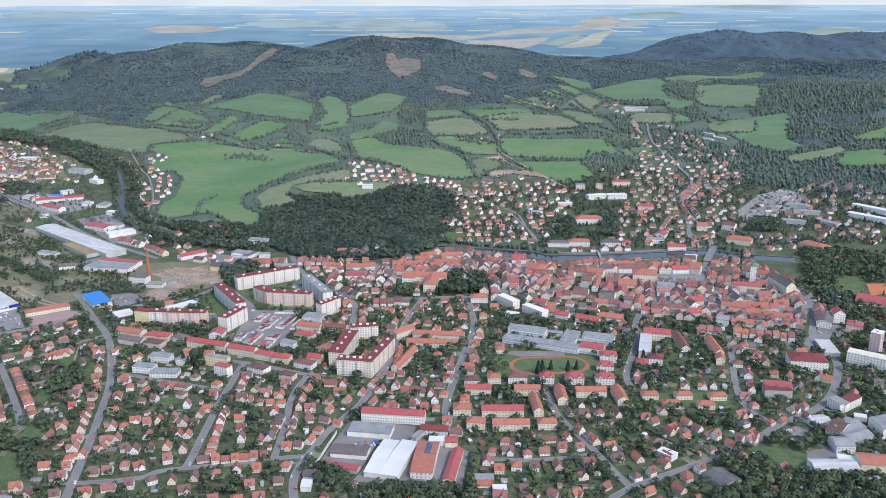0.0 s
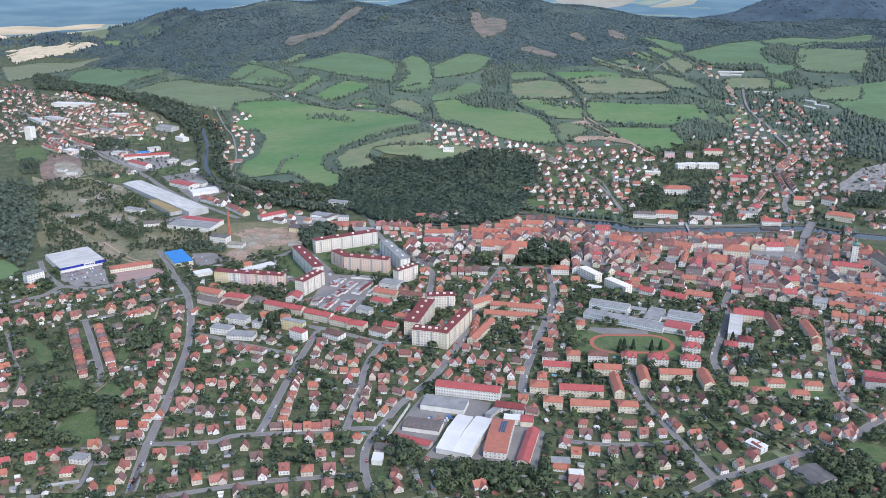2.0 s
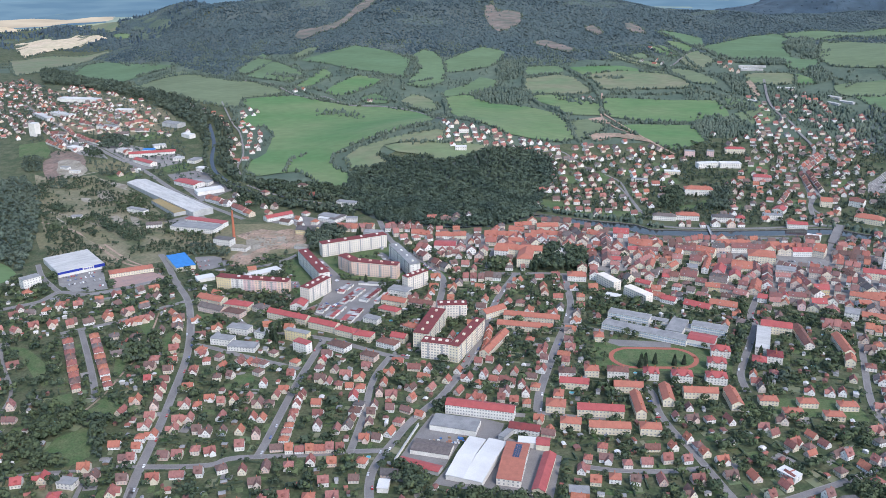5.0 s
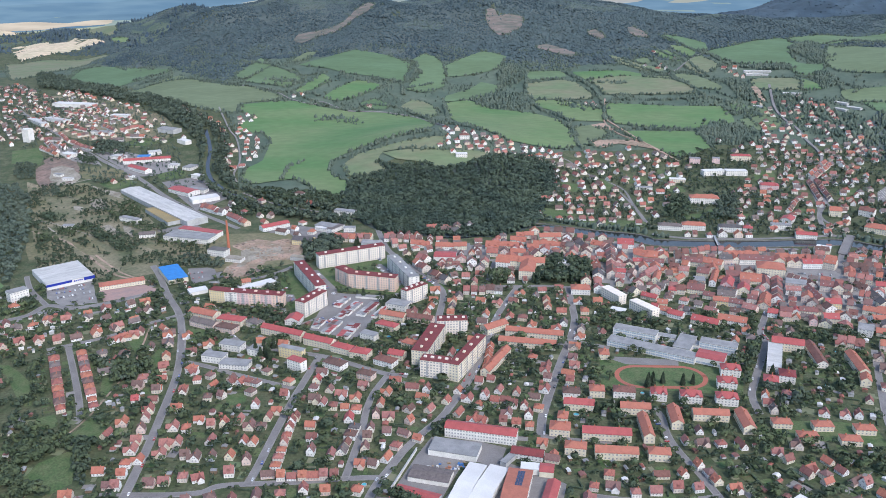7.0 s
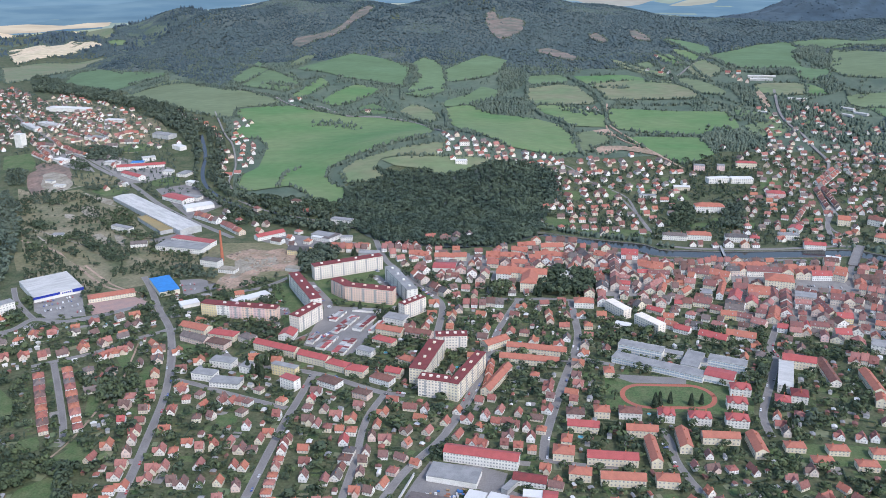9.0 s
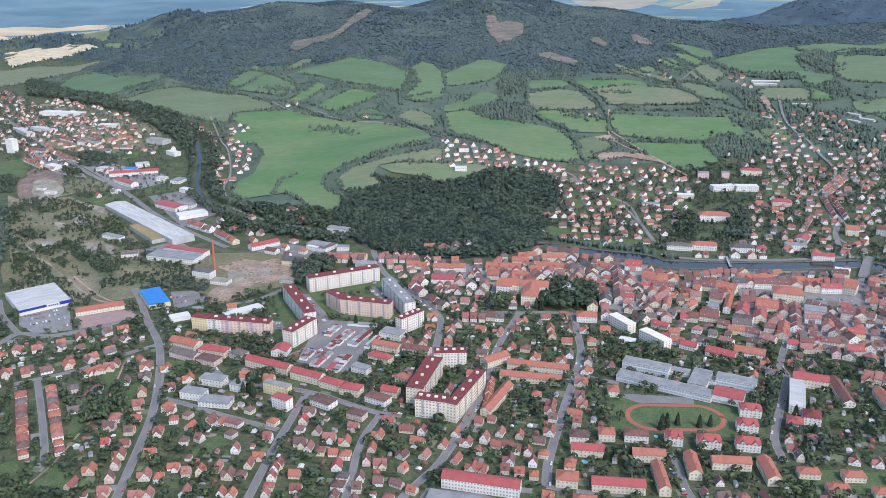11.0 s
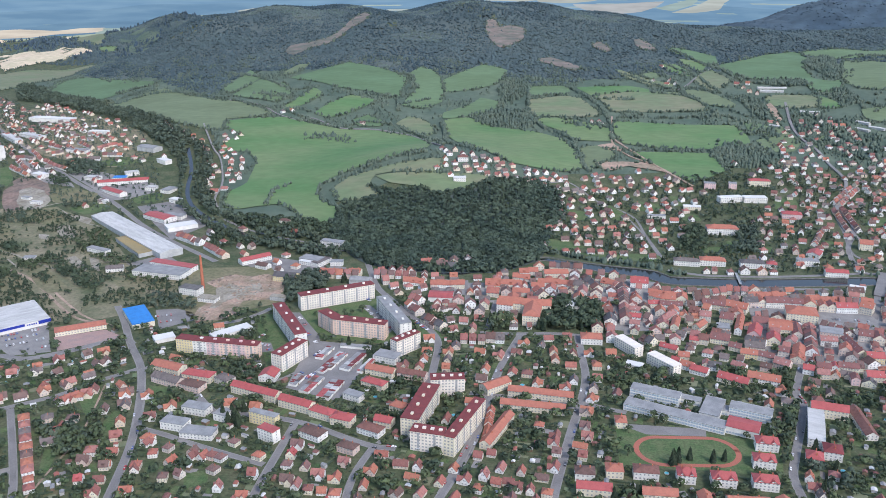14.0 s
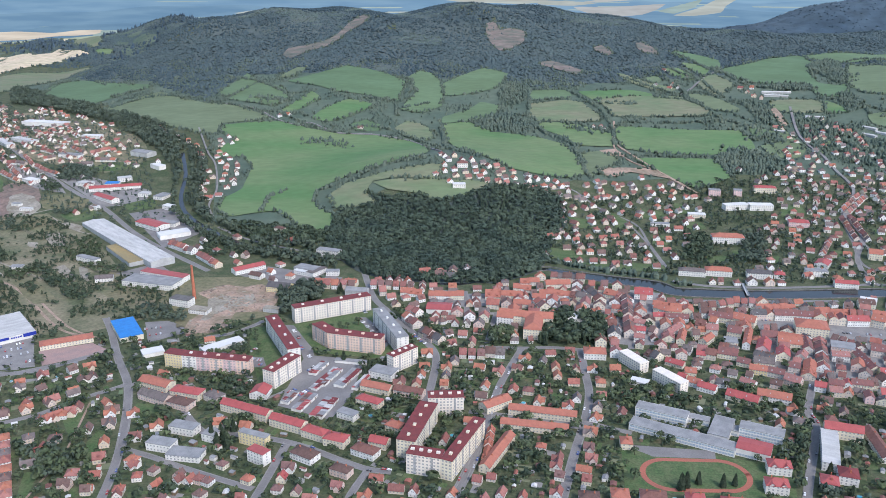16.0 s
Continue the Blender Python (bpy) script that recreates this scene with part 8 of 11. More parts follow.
houses([(-912.5, 1745.4), (-891.7, 1737.5), (-872.4, 1723.7), (-868.6, 1698.4), (-896.6, 1820.1), (-880.5, 1804.2), (-881.6, 1825.6), (-856.0, 1788.4), (-836.6, 1773.9), (-859.1, 1748.8), (-834.4, 1722.5), (-816.3, 1709.8), (-799.9, 1691.5), (-831.3, 1697.7), (-917.2, 1844.8), (-897.1, 1849.5), (-869.0, 1817.2), (-969.8, 1926.2), (-1031.0, 1750.4), (-970.4, 1664.3), (-964.9, 1676.9), (-949.4, 1663.5), (-952.1, 1638.4), (-938.4, 1650.6), (-889.9, 1619.6), (-897.1, 1595.6), (-742.7, 1460.2), (-726.7, 1483.3), (-788.7, 1580.6), (-790.2, 1592.0), (-1254.7, 1989.7), (-1215.3, 2015.8), (-1216.1, 1982.9), (-1215.9, 1949.5), (-1372.6, 2091.0), (-1350.6, 2089.1), (-1403.4, 2157.0), (-1366.2, 2131.3), (-1380.2, 2111.5), (-1433.8, 2183.8)], "mixed")
houses([(446.7, 1979.0), (455.6, 1966.5), (460.7, 1920.4), (468.2, 1900.1), (488.5, 1907.0), (491.0, 1860.6), (285.4, 2283.8), (294.4, 2254.3), (275.3, 2254.3), (432.3, 2252.5), (440.3, 2218.6), (449.5, 2186.7), (460.2, 2169.1), (457.0, 2251.9), (466.4, 1821.5), (494.4, 1800.2), (466.8, 1785.3), (499.6, 1785.0), (246.7, 2283.2), (326.5, 2347.1), (281.7, 2416.8)], "mixed")
for a, b in (((469.8, 2208.5), (533.1, 2210.6)), ((469.8, 2186.1), (519.7, 2179.9)), ((519.2, 2039.4), (555.8, 2032.3)), ((612.6, 1986.8), (630.0, 1962.5)), ((628.2, 1956.6), (648.4, 1933.3)), ((600.6, 1950.7), (617.0, 1925.5)), ((438.6, 1959.8), (456.1, 1948.0))):
    bld(a, b, 8, 3.6, "low", 1.4, M_GREYWALL, M_PALE_ROOF, "farm_shed", "long low farm shed with a pale sheet roof", category="shed", win=False, group="farm sheds")
bld((435.9, 1399.9), (452.7, 1396.5), 14, 9, "gable", 5, M_CREAM, M_ROOF_ORANGE, "church", "cream church with an orange roof", category="church")
bld((480.4, 1407.7), (497.8, 1395.3), 14, 9, "gable", 4, M_WHITE, M_ROOF_DARK, "hall", "white hall with a dark gable roof", category="hall")
bld((338.3, 1652.8), (373.3, 1651.7), 13, 9, "hip", 3, M_CREAM, M_ROOF_RED, "apartment_block", "cream block with a red hipped roof")
bld((262.7, 1635.5), (281.0, 1634.6), 12, 9, "flat", 3, M_PINK, M_GREY_ROOF, "apartment_block", "pink block with a grey flat roof")
bld((302.7, 1637.8), (315.4, 1636.5), 12, 9, "flat", 3, M_PINK, M_GREY_ROOF, "apartment_block", "pink block with a grey flat roof")
bld((215.7, 1542.6), (242.3, 1541.4), 12, 5, "flat", 3, M_CREAM, M_WHITE_ROOF, "shop", "low pale flat-roofed shop", category="shop")
bld((155.0, 1502.1), (182.9, 1502.6), 9, 4, "flat", 3, M_WHITE, M_GREY_ROOF, "garage_row", "low row of grey garages", category="garage", win=False)
G = dict(name="garage_row", category="garage", win=False, group="rows of garages")
M_DOOR = mat("garage_door", (0.30, 0.22, 0.16), (0.22, 0.18, 0.15), 0.5, 0.7, fine=3.0)
rg = random.Random(31)


def garage_block(a, b, c):
    """Two rows of single garages, back to back, each with its own roof and door."""
    a, b, c = Vector(a), Vector(b), Vector(c)
    u = (b - a).normalized()
    v = Vector((-u.y, u.x))
    w, d = min((b - a).length, 13.0), max(7.0, (c - b).dot(v))
    m = a + u * w / 2 + v * d / 2
    stamp_rect(m.x, m.y, w, d, math.atan2(u.y, u.x))
    root = new("garage_row")
    root.matrix_world = pose(m.x, m.y, height(m.x, m.y), 0, 0, math.degrees(math.atan2(u.y, u.x)))
    tagged(root, label="block of small single garages with patched flat roofs", category="garage", group="rows of garages")
    n = max(2, round(d / 3.3))
    st = d / n
    tint = rg.choice((M_ROOF_BROWN, M_ROOF_RED, M_GREY_ROOF))
    for side in (-1, 1):
        for k in range(n):
            y, h = -d / 2 + k * st, rg.uniform(2.4, 2.9)
            if rg.random() < 0.3:
                tint = rg.choice((M_ROOF_BROWN, M_ROOF_RED, M_GREY_ROOF, M_GREY_ROOF, M_PALE_ROOF, M_GREYWALL, M_ROOF_DARK))
            x0, x1 = (-w / 2, -0.05) if side < 0 else (0.05, w / 2)
            gb = Build()
            gb.box(x0, y + 0.03, 0, x1, y + st - 0.03, h)
            gb.box(x0 - 0.1, y + 0.02, h, x1 + 0.02, y + st - 0.02, h + 0.15, 1)
            e = x0 if side < 0 else x1
            gb.box(e - 0.05, y + 0.4, 0.05, e + 0.05, y + st - 0.4, 2.15, 2)
            part("garage", gb, [M_WHITE, tint, rg.choice((M_DOOR, M_WHITE, M_GREYWALL))], root)




for a, b, c in (((-223.7, 959.2), (-213.4, 956.4), (-207.8, 992.5)), ((-205.3, 958.5), (-195.1, 955.6), (-189.1, 993.4)), ((-232.8, 908.5), (-222.9, 906.0), (-218.0, 938.2)), ((-213.5, 898.9), (-200.7, 896.4), (-196.3, 932.5)), ((-246.1, 920.1), (-238.0, 918.4), (-235.1, 940.1)), ((-235.9, 979.9), (-227.9, 977.8), (-225.1, 1005.0)), ((-226.4, 949.6), (-219.1, 947.1), (-212.7, 992.9)), ((-186.9, 954.4), (-181.1, 952.9), (-179.0, 990.8))):
    garage_block(a, b, c)
bld((-216.3, 1008.6), (-182.5, 1006.2), 6, 2.7, "flat", 1, M_WHITE, M_GREY_ROOF, label="row of white garages with a grey flat roof", **G)
bld((-333.8, 830.5), (-311.0, 827.0), 12, 7, "flat", 1, M_WHITE, M_GREY_ROOF, "nursery", "white flat-roofed nursery building", category="building")
bld((-311.4, 818.2), (-282.4, 816.5), 14, 5, "flat", 1, M_WHITE, M_GREY_ROOF, "nursery", "low white nursery building with a flat roof", category="building")
bld((-326.2, 858.3), (-302.3, 854.0), 12, 7, "flat", 1, M_WHITE, M_GREY_ROOF, "nursery", "white flat-roofed nursery building", category="building")
bld((-293.3, 849.9), (-281.5, 846.6), 12, 7, "flat", 1, M_WHITE, M_GREY_ROOF, "nursery", "white flat-roofed building with red panels", category="building")
bld((20.2, 1137.9), (31.4, 1138.2), 16, 6, "low", 1.5, M_WHITE, M_WHITE_ROOF, "hall", "hall with a pale sheet roof", category="hall", win=False)
bld((32.1, 1139.4), (50.5, 1140.5), 18, 6, "low", 1.5, M_WHITE, M_GREY_ROOF, "hall", "hall with a dark grey sheet roof", category="hall", win=False)
bld((-141.0, 1145.3), (-111.9, 1145.9), 22, 6, "low", 2.0, M_WHITE, M_ROOF_RED, "hall", "white hall with a faded red roof", category="hall", win=False)
bld((77.4, 998.2), (92.9, 992.0), 10, 4, "flat", 1, M_WHITE, M_WHITE_ROOF, "annex", "low white annex between blocks", category="building", win=False)
bld((-116.2, 600.4), (-107.8, 600.6), 12, 4, "flat", 1, M_WHITE, M_WHITE_ROOF, "shed", "white flat-roofed garden shed", category="shed", win=False)
bld((-357.4, 579.0), (-343.6, 577.8), 9, 5, "flat", 1, M_WHITE, M_GREY_ROOF, "house", "new white house with a blue-grey flat roof", category="house")
bld((39.8, 592.1), (50.9, 592.4), 12, 4, "flat", 1, M_WHITE, M_WHITE_ROOF, "shed", "white flat-roofed shed among trees", category="shed", win=False)
bld((26.2, 609.6), (41.1, 609.7), 9, 5, "flat", 1, M_BRICK, M_GREY_ROOF, "shed", "brick shed with a grey flat roof", category="shed", win=False)
bld((214.9, 620.7), (225.0, 601.0), 22, 4, "low", 2, M_GREYWALL, M_OLD_ROOF, "barn", "barn with a broad dark grey sheet roof", category="barn", win=False)
bld((185.4, 656.0), (195.9, 645.0), 10, 5, "flat", 1, M_WHITE, M_WHITE_ROOF, "house", "white house with roof terraces", category="house")
bld((-637.3, 1268.1), (-603.4, 1254.7), 10, 7, "flat", 1, M_WHITE, M_GREY_ROOF, "ruin", "lone white building on waste ground", category="building")
bld((-703.8, 1221.1), (-688.7, 1223.0), 10, 5, "flat", 1, M_WHITE, M_GREY_ROOF, "ruin", "small pale building on waste ground", category="building")
bld((-570.8, 1192.7), (-550.4, 1200.1), 12, 5, "gable", 3, M_WHITE, M_ROOF_DARK, "workshop", "white workshop with a dark roof", category="hall")
bld((-109.5, 641.7), (-98.2, 697.2), 0.5, 2.4, "flat", 1, M_WHITE, M_GREYWALL, "yard_wall", "long white wall round a factory yard", category="wall", win=False)
bld((-363.5, 544.4), (-336.2, 554.5), 2, 1.2, "flat", 1, M_GREYWALL, M_GREYWALL, "foundation_wall", "low concrete wall on a building plot", category="wall", win=False)
sw = bpy.data.objects["supermarket"]
wv = [Vector(v) for v in sw.children[0].bound_box]
fx, fy = max(v.x for v in wv), min(v.y for v in wv)
f1 = Build()
f1.box(-fx - 0.4, fy - 0.5, 4.2, fx * 0.05, fy - 0.1, 6.9)
f2 = Build()
f2.box(fx * 0.55, fy - 0.5, 3.2, fx + 0.4, fy - 0.1, 6.9)
M_BLUE = mat("blue_fascia", (0.02, 0.04, 0.30), (0.02, 0.035, 0.24), 0.2, 0.5)
part("fascia", f1, [M_BLUE], sw, "deep blue shop fascia")
part("fascia", f2, [M_BLUE], sw, "deep blue shop fascia")
f1 = Build()
for k in range(5):
    f1.box(fx * 0.12 + k * fx * 0.08, fy - 0.35, 4.0, fx * 0.12 + k * fx * 0.08 + fx * 0.055, fy - 0.12, 5.6)
part("sign_bars", f1, [M_BLUE], sw, "plain bars of a shop sign")
bridge_a, bridge_b = Vector((245.0, 1287.3)), Vector((243.1, 1249.7))
fb = Build()
u = (bridge_b - bridge_a)
Lb = u.length
fb.box(-1.6, -2, 1.2, 1.6, Lb + 2, 1.7)
for s in (-1, 1):
    fb.box(s * 1.6 - 0.08, -2, 1.7, s * 1.6 + 0.08, Lb + 2, 2.7)
ob = new("footbridge", fb.mesh("footbridge", M_GREYWALL))
ob.matrix_world = Matrix.Translation((bridge_a.x, bridge_a.y, 0)) @ Matrix.Rotation(math.atan2(u.y, u.x) - math.pi / 2, 4, "Z")
tagged(ob, label="grey footbridge with railings over the river", category="bridge")
ba, bb = Vector((438.2, 1310.3)), Vector((402.8, 1229.6))
rb = Build()
u = (bb - ba)
rb.box(-6, -2, 0.6, 6, u.length + 2, 1.6)
for s in (-1, 1):
    rb.box(s * 6 - 0.2, -2, 1.6, s * 6 + 0.2, u.length + 2, 2.6)
ob = new("road_bridge", rb.mesh("road_bridge", M_ASPHALT))
ob.matrix_world = Matrix.Translation((ba.x, ba.y, 0)) @ Matrix.Rotation(math.atan2(u.y, u.x) - math.pi / 2, 4, "Z")
tagged(ob, label="grey road bridge with parapets over the river", category="bridge")
# stacks of building material in the factory yard
M_CRATE = [mat("stack_" + n, c, tuple(v * 0.8 for v in c), 0.6, 0.8, fine=3.0) for n, c in (("timber", (0.30, 0.21, 0.13)), ("blue", (0.06, 0.16, 0.36)), ("white", (0.62, 0.61, 0.58)), ("brick", (0.36, 0.16, 0.10)))]
rk = random.Random(61)
for k in range(26):
    x, y = -86 + rk.uniform(0, 34), 668 + rk.uniform(0, 14)
    w, d, h, a = rk.uniform(1.2, 3.4), rk.uniform(1.0, 2.2), rk.uniform(0.8, 2.0), rk.uniform(-0.3, 0.1)
    i = rk.randrange(4)
    ob = new("material_stack")
    for nm, x0, y0, z0, z1, m in (("pallet", w / 2, d / 2, 0.0, 0.14, M_CRATE[0]), ("load", w / 2 - 0.05, d / 2 - 0.05, 0.14, 0.14 + h, M_CRATE[i])):
        st = Build()
        st.box(-x0, -y0, z0, x0, y0, z1)
        new(nm, st.mesh(nm, m)).parent = ob
    ob.matrix_world = pose(x, y, 0.13, 0, 0, math.degrees(a))
    tagged(ob, label="%s building material stacked on a pallet" % ("brown timber", "blue wrapped", "white wrapped", "red brick")[i], category="stack", group="stacks in the yard")
# solar panels on the orange hall
sp = Build()
bx = [Vector(v) for v in oh.children[0].bound_box]
hw, hd = max(v.x for v in bx), max(v.y for v in bx)
for i in range(3):
    for j in range(10):
        y = hd * 0.04 + j * hd * 0.085
        z = 6 + 2.6 * (1 - y / hd) + 0.3
        x = -hw * 0.15 + i * 1.8
        sp.solid([(x, y, z), (x + 1.65, y, z), (x + 1.65, y + hd * 0.078, z - 2.6 * 0.078), (x, y + hd * 0.078, z - 2.6 * 0.078), (x, y, z - 0.06), (x + 1.65, y, z - 0.06), (x + 1.65, y + hd * 0.078, z - 2.6 * 0.078 - 0.06), (x, y + hd * 0.078, z - 2.6 * 0.078 - 0.06)],
                 [(0, 1, 2, 3), (7, 6, 5, 4), (0, 4, 5, 1), (1, 5, 6, 2), (2, 6, 7, 3), (3, 7, 4, 0)])
M_SOLAR = mat("solar_glass", (0.02, 0.03, 0.07), (0.025, 0.035, 0.08), 0.5, 0.2, 0.0, spec=0.6)
part("solar_panels", sp, [M_SOLAR], oh, "dark blue solar panels", kind="stuff")

M_TYRE_DARK = mat("black_granite", (0.05, 0.05, 0.055), (0.08, 0.08, 0.085), 2.0, 0.4)
# ---- fill the old town's yards with lower back buildings ----
OLD = [(-231.2, 1243.7), (-80.0, 1269.5), (4.0, 1298.2), (100.8, 1270.8), (241.7, 1228.6), (389.7, 1228.3), (417.4, 1222.9), (447.6, 1186.3), (418.8, 1046.3), (355.9, 998.5), (260.4, 1005.4), (178.8, 1016.4), (108.0, 1060.7), (67.1, 1194.7), (-52.8, 1218.0), (-155.6, 1093.2), (-201.9, 1193.1)]
for x in np.arange(-250, 620, 6.0):
    for y in np.arange(950, 1260, 6.0):
        px, py = x + rh_.uniform(-2, 2), y + rh_.uniform(-2, 2)
        if inside(px, py, OLD) and not any(is_taken(px + i, py + j) for i in (-5, -2, 2, 5) for j in (-5, -2, 2, 5)) and rh_.random() < 0.8:
            put_house(px, py, rh_.choice(("mixed", "mixed", "dark", "town")), None, None, (0, 1, 2), 0.5)

# ---- houses that line the streets where no other building stands ----
TOWN = [(-700, 560), (-200, 480), (330, 480), (560, 600), (600, 900), (540, 1130), (250, 1180), (-150, 1160), (-420, 1060), (-640, 980), (-800, 760)]
for line in list(ROADS):
    for p, q in zip(line, line[1:]):
        u = (q - p).normalized()
        for k in range(max(1, int((q - p).length / 13))):
            for side, off in ((1, 11.5), (-1, 11.5), (1, 27), (-1, 27)):
                c = p.lerp(q, (k + 0.5) / max(1, int((q - p).length / 13))) + Vector((-u.y, u.x)) * side * (off + rh_.uniform(0, 3))
                if inside(c.x, c.y, TOWN) and rh_.random() < (0.8 if off < 20 else 0.35) and not any(is_taken(c.x + i, c.y + j) for i in (-6, -3, 0, 3, 6) for j in (-6, -3, 0, 3, 6)):
                    put_house(c.x, c.y, rh_.choice(("mixed", "mixed", "red", "dark", "orange")), math.atan2(u.y, u.x) + (math.pi / 2 if rh_.random() < 0.4 else 0))

# ---- more houses between those placed one by one, across the river and in the west ----
def fill(poly, x0, x1, y0, y1, step, chance, styles=("mixed", "mixed", "dark"), r=7, long=None):
    for x in np.arange(x0, x1, step):
        for y in np.arange(y0, y1, step):
            px, py = x + rh_.uniform(-4, 4), y + rh_.uniform(-4, 4)
            if inside(px, py, poly) and rh_.random() < chance and not any(is_taken(px + i, py + j) for i in (-r, 0, r) for j in (-r, 0, r)):
                put_house(px, py, rh_.choice(styles), None, long and rh_.uniform(*long), (0, 1, 2), 0.4)


fill([(2.7, 1583.5), (78.4, 1586.8), (211.2, 1608.2), (261.5, 1575.2), (184.2, 1400.7), (166.7, 1327.7), (88.0, 1306.4), (3.3, 1331.8), (29.3, 1452.7)], -50, 420, 1290, 1700, 15, 0.5)
fill([(412.0, 1328.5), (396.2, 1418.8), (418.2, 1588.3), (476.4, 1691.4), (536.8, 1736.4), (638.6, 1728.9), (584.7, 1645.2), (486.4, 1553.1), (475.1, 1469.5), (468.5, 1387.8)], 200, 900, 1290, 2000, 15, 0.5)
fill([(-1230.9, 1849.3), (-1236.9, 2017.4), (-1008.5, 1975.3), (-923.1, 1837.4), (-837.6, 1814.0), (-792.1, 1709.9), (-843.0, 1704.2), (-868.0, 1638.0), (-913.9, 1626.2), (-988.1, 1665.3), (-1093.5, 1774.1)], -1300, -500, 1400, 2100, 15, 0.45)
fill([(-1322.3, 2111.0), (-1046.8, 1958.8), (-816.7, 1644.0), (-681.6, 1536.3), (-655.9, 1443.0), (-845.6, 1616.4), (-1001.5, 1733.8), (-1193.5, 1909.4)], -1400, -500, 1350, 2300, 15, 0.55)
fill([(-727.5, 1520.5), (-666.3, 1562.1), (-496.2, 1391.0), (-448.4, 1262.3), (-545.8, 1340.1), (-619.7, 1400.4)], -900, -350, 1100, 1500, 14, 0.45)
fill([(-475.2, 1333.7), (-378.8, 1299.7), (-270.7, 1280.3), (-257.7, 1222.1), (-328.9, 1213.6), (-399.9, 1244.4)], -500, -200, 1100, 1400, 14, 0.4)
fill([(491.1, 1351.0), (579.7, 1389.7), (642.0, 1321.6), (600.6, 1281.3), (535.7, 1295.5)], 300, 900, 1150, 1600, 16, 0.6)
fill([(634.2, 1441.7), (731.8, 1465.3), (753.8, 1385.6), (714.7, 1307.2), (646.3, 1388.2)], 400, 1000, 1250, 1700, 15, 0.7)
fill([(326.4, 1754.9), (416.8, 1772.1), (440.3, 1731.0), (409.2, 1636.9), (370.3, 1644.7), (332.4, 1662.5)], 200, 500, 1600, 2000, 17, 0.25)

fill([(-653.5, 1849.1), (-625.1, 1873.0), (-598.7, 1847.1), (-617.0, 1784.0), (-609.6, 1741.3), (-566.6, 1744.3), (-540.6, 1692.5), (-526.4, 1601.9), (-547.7, 1563.7), (-598.6, 1689.4)], -900, -300, 1500, 2300, 11, 0.75, ("mixed", "mixed", "dark"))
fill([(-819.1, 1939.6), (-691.7, 1832.1), (-620.7, 1725.6), (-556.5, 1568.9), (-543.6, 1500.6), (-572.3, 1534.7), (-606.8, 1647.9), (-676.1, 1787.3), (-790.8, 1893.6)], -900, -300, 1400, 2300, 12, 0.6)
fill([(-187.3, 1687.6), (-143.4, 1659.5), (-95.2, 1645.2), (-28.1, 1631.8), (38.1, 1643.3), (30.8, 1595.5), (-14.3, 1599.0), (-111.5, 1595.2), (-178.5, 1611.4)], -300, 200, 1500, 2100, 11.5, 0.85, ("mixed", "mixed", "dark"))
fill([(-187.3, 1692.6), (-143.4, 1664.5), (-95.2, 1650.2), (-28.1, 1636.8), (38.1, 1648.3), (30.8, 1590.5), (-14.3, 1592.0), (-111.5, 1590.2), (-178.5, 1606.4)], -300, 200, 1500, 2100, 7, 0.8, ("mixed", "dark", "red"), 4.5)
fill([(-8.1, 1620.9), (85.4, 1669.4), (218.6, 1681.4), (262.0, 1624.7), (220.0, 1506.0), (124.9, 1368.1), (16.3, 1355.3), (-11.5, 1415.1), (35.8, 1511.6), (-1.1, 1557.4)], -200, 500, 1290, 2000, 13, 0.5)
fill([(409.7, 1723.9), (489.5, 1730.0), (591.0, 1717.7), (474.7, 1380.3), (335.3, 1366.7), (349.4, 1515.5)], 300, 900, 1290, 2000, 13, 0.5)
fill([(383.4, 1746.2), (485.4, 1770.3), (637.6, 1741.3), (555.0, 1581.6), (527.4, 1413.2), (463.6, 1298.3), (256.1, 1299.7), (334.5, 1502.8)], 200, 900, 1250, 2000, 13, 0.45)
fill([(583.5, 1536.9), (763.7, 1661.8), (863.8, 1610.5), (764.4, 1407.1), (623.0, 1328.2), (592.7, 1411.5)], 400, 1200, 1250, 2000, 15, 0.4)
fill([(461.0, 2014.3), (486.1, 1991.3), (503.8, 1885.1), (510.7, 1806.9), (478.0, 1785.5), (465.5, 1903.8)], 200, 900, 1600, 2400, 14, 0.5)

fill([(-1513.1, 2182.4), (-1434.3, 2312.3), (-1338.0, 2208.7), (-1123.7, 1994.9), (-1048.7, 1812.7), (-1038.3, 1707.1), (-1072.6, 1662.5), (-1162.2, 1667.9)], -1590, -600, 1200, 2500, 14, 0.4)
fill([(-1292.7, 2133.2), (-1173.1, 2168.2), (-827.6, 1867.1), (-708.0, 1699.2), (-786.4, 1663.4), (-886.4, 1698.2)], -1590, -400, 1200, 2500, 14, 0.32)
OLDTOWN = [(-199.6, 1268.0), (-22.7, 1311.2), (193.7, 1287.8), (423.2, 1302.4), (472.2, 1210.8), (491.4, 1130.5), (463.2, 996.3), (419.4, 948.7), (368.1, 958.2), (280.7, 993.2), (159.2, 1039.3), (11.4, 1066.5), (-148.2, 1134.1)]
fill(OLDTOWN, -500, 700, 700, 1300, 8, 0.95, ("town", "town", "town_dark", "town_orange"), 6.5, (1.2, 1.9))
fill(OLDTOWN, -500, 700, 700, 1300, 7, 0.95, ("town", "town", "town_dark"), 4.5, (0.8, 1.2))
fill(OLDTOWN, -500, 700, 700, 1300, 5, 0.8, ("mixed", "dark", "red"), 3.0, (0.5, 0.8))
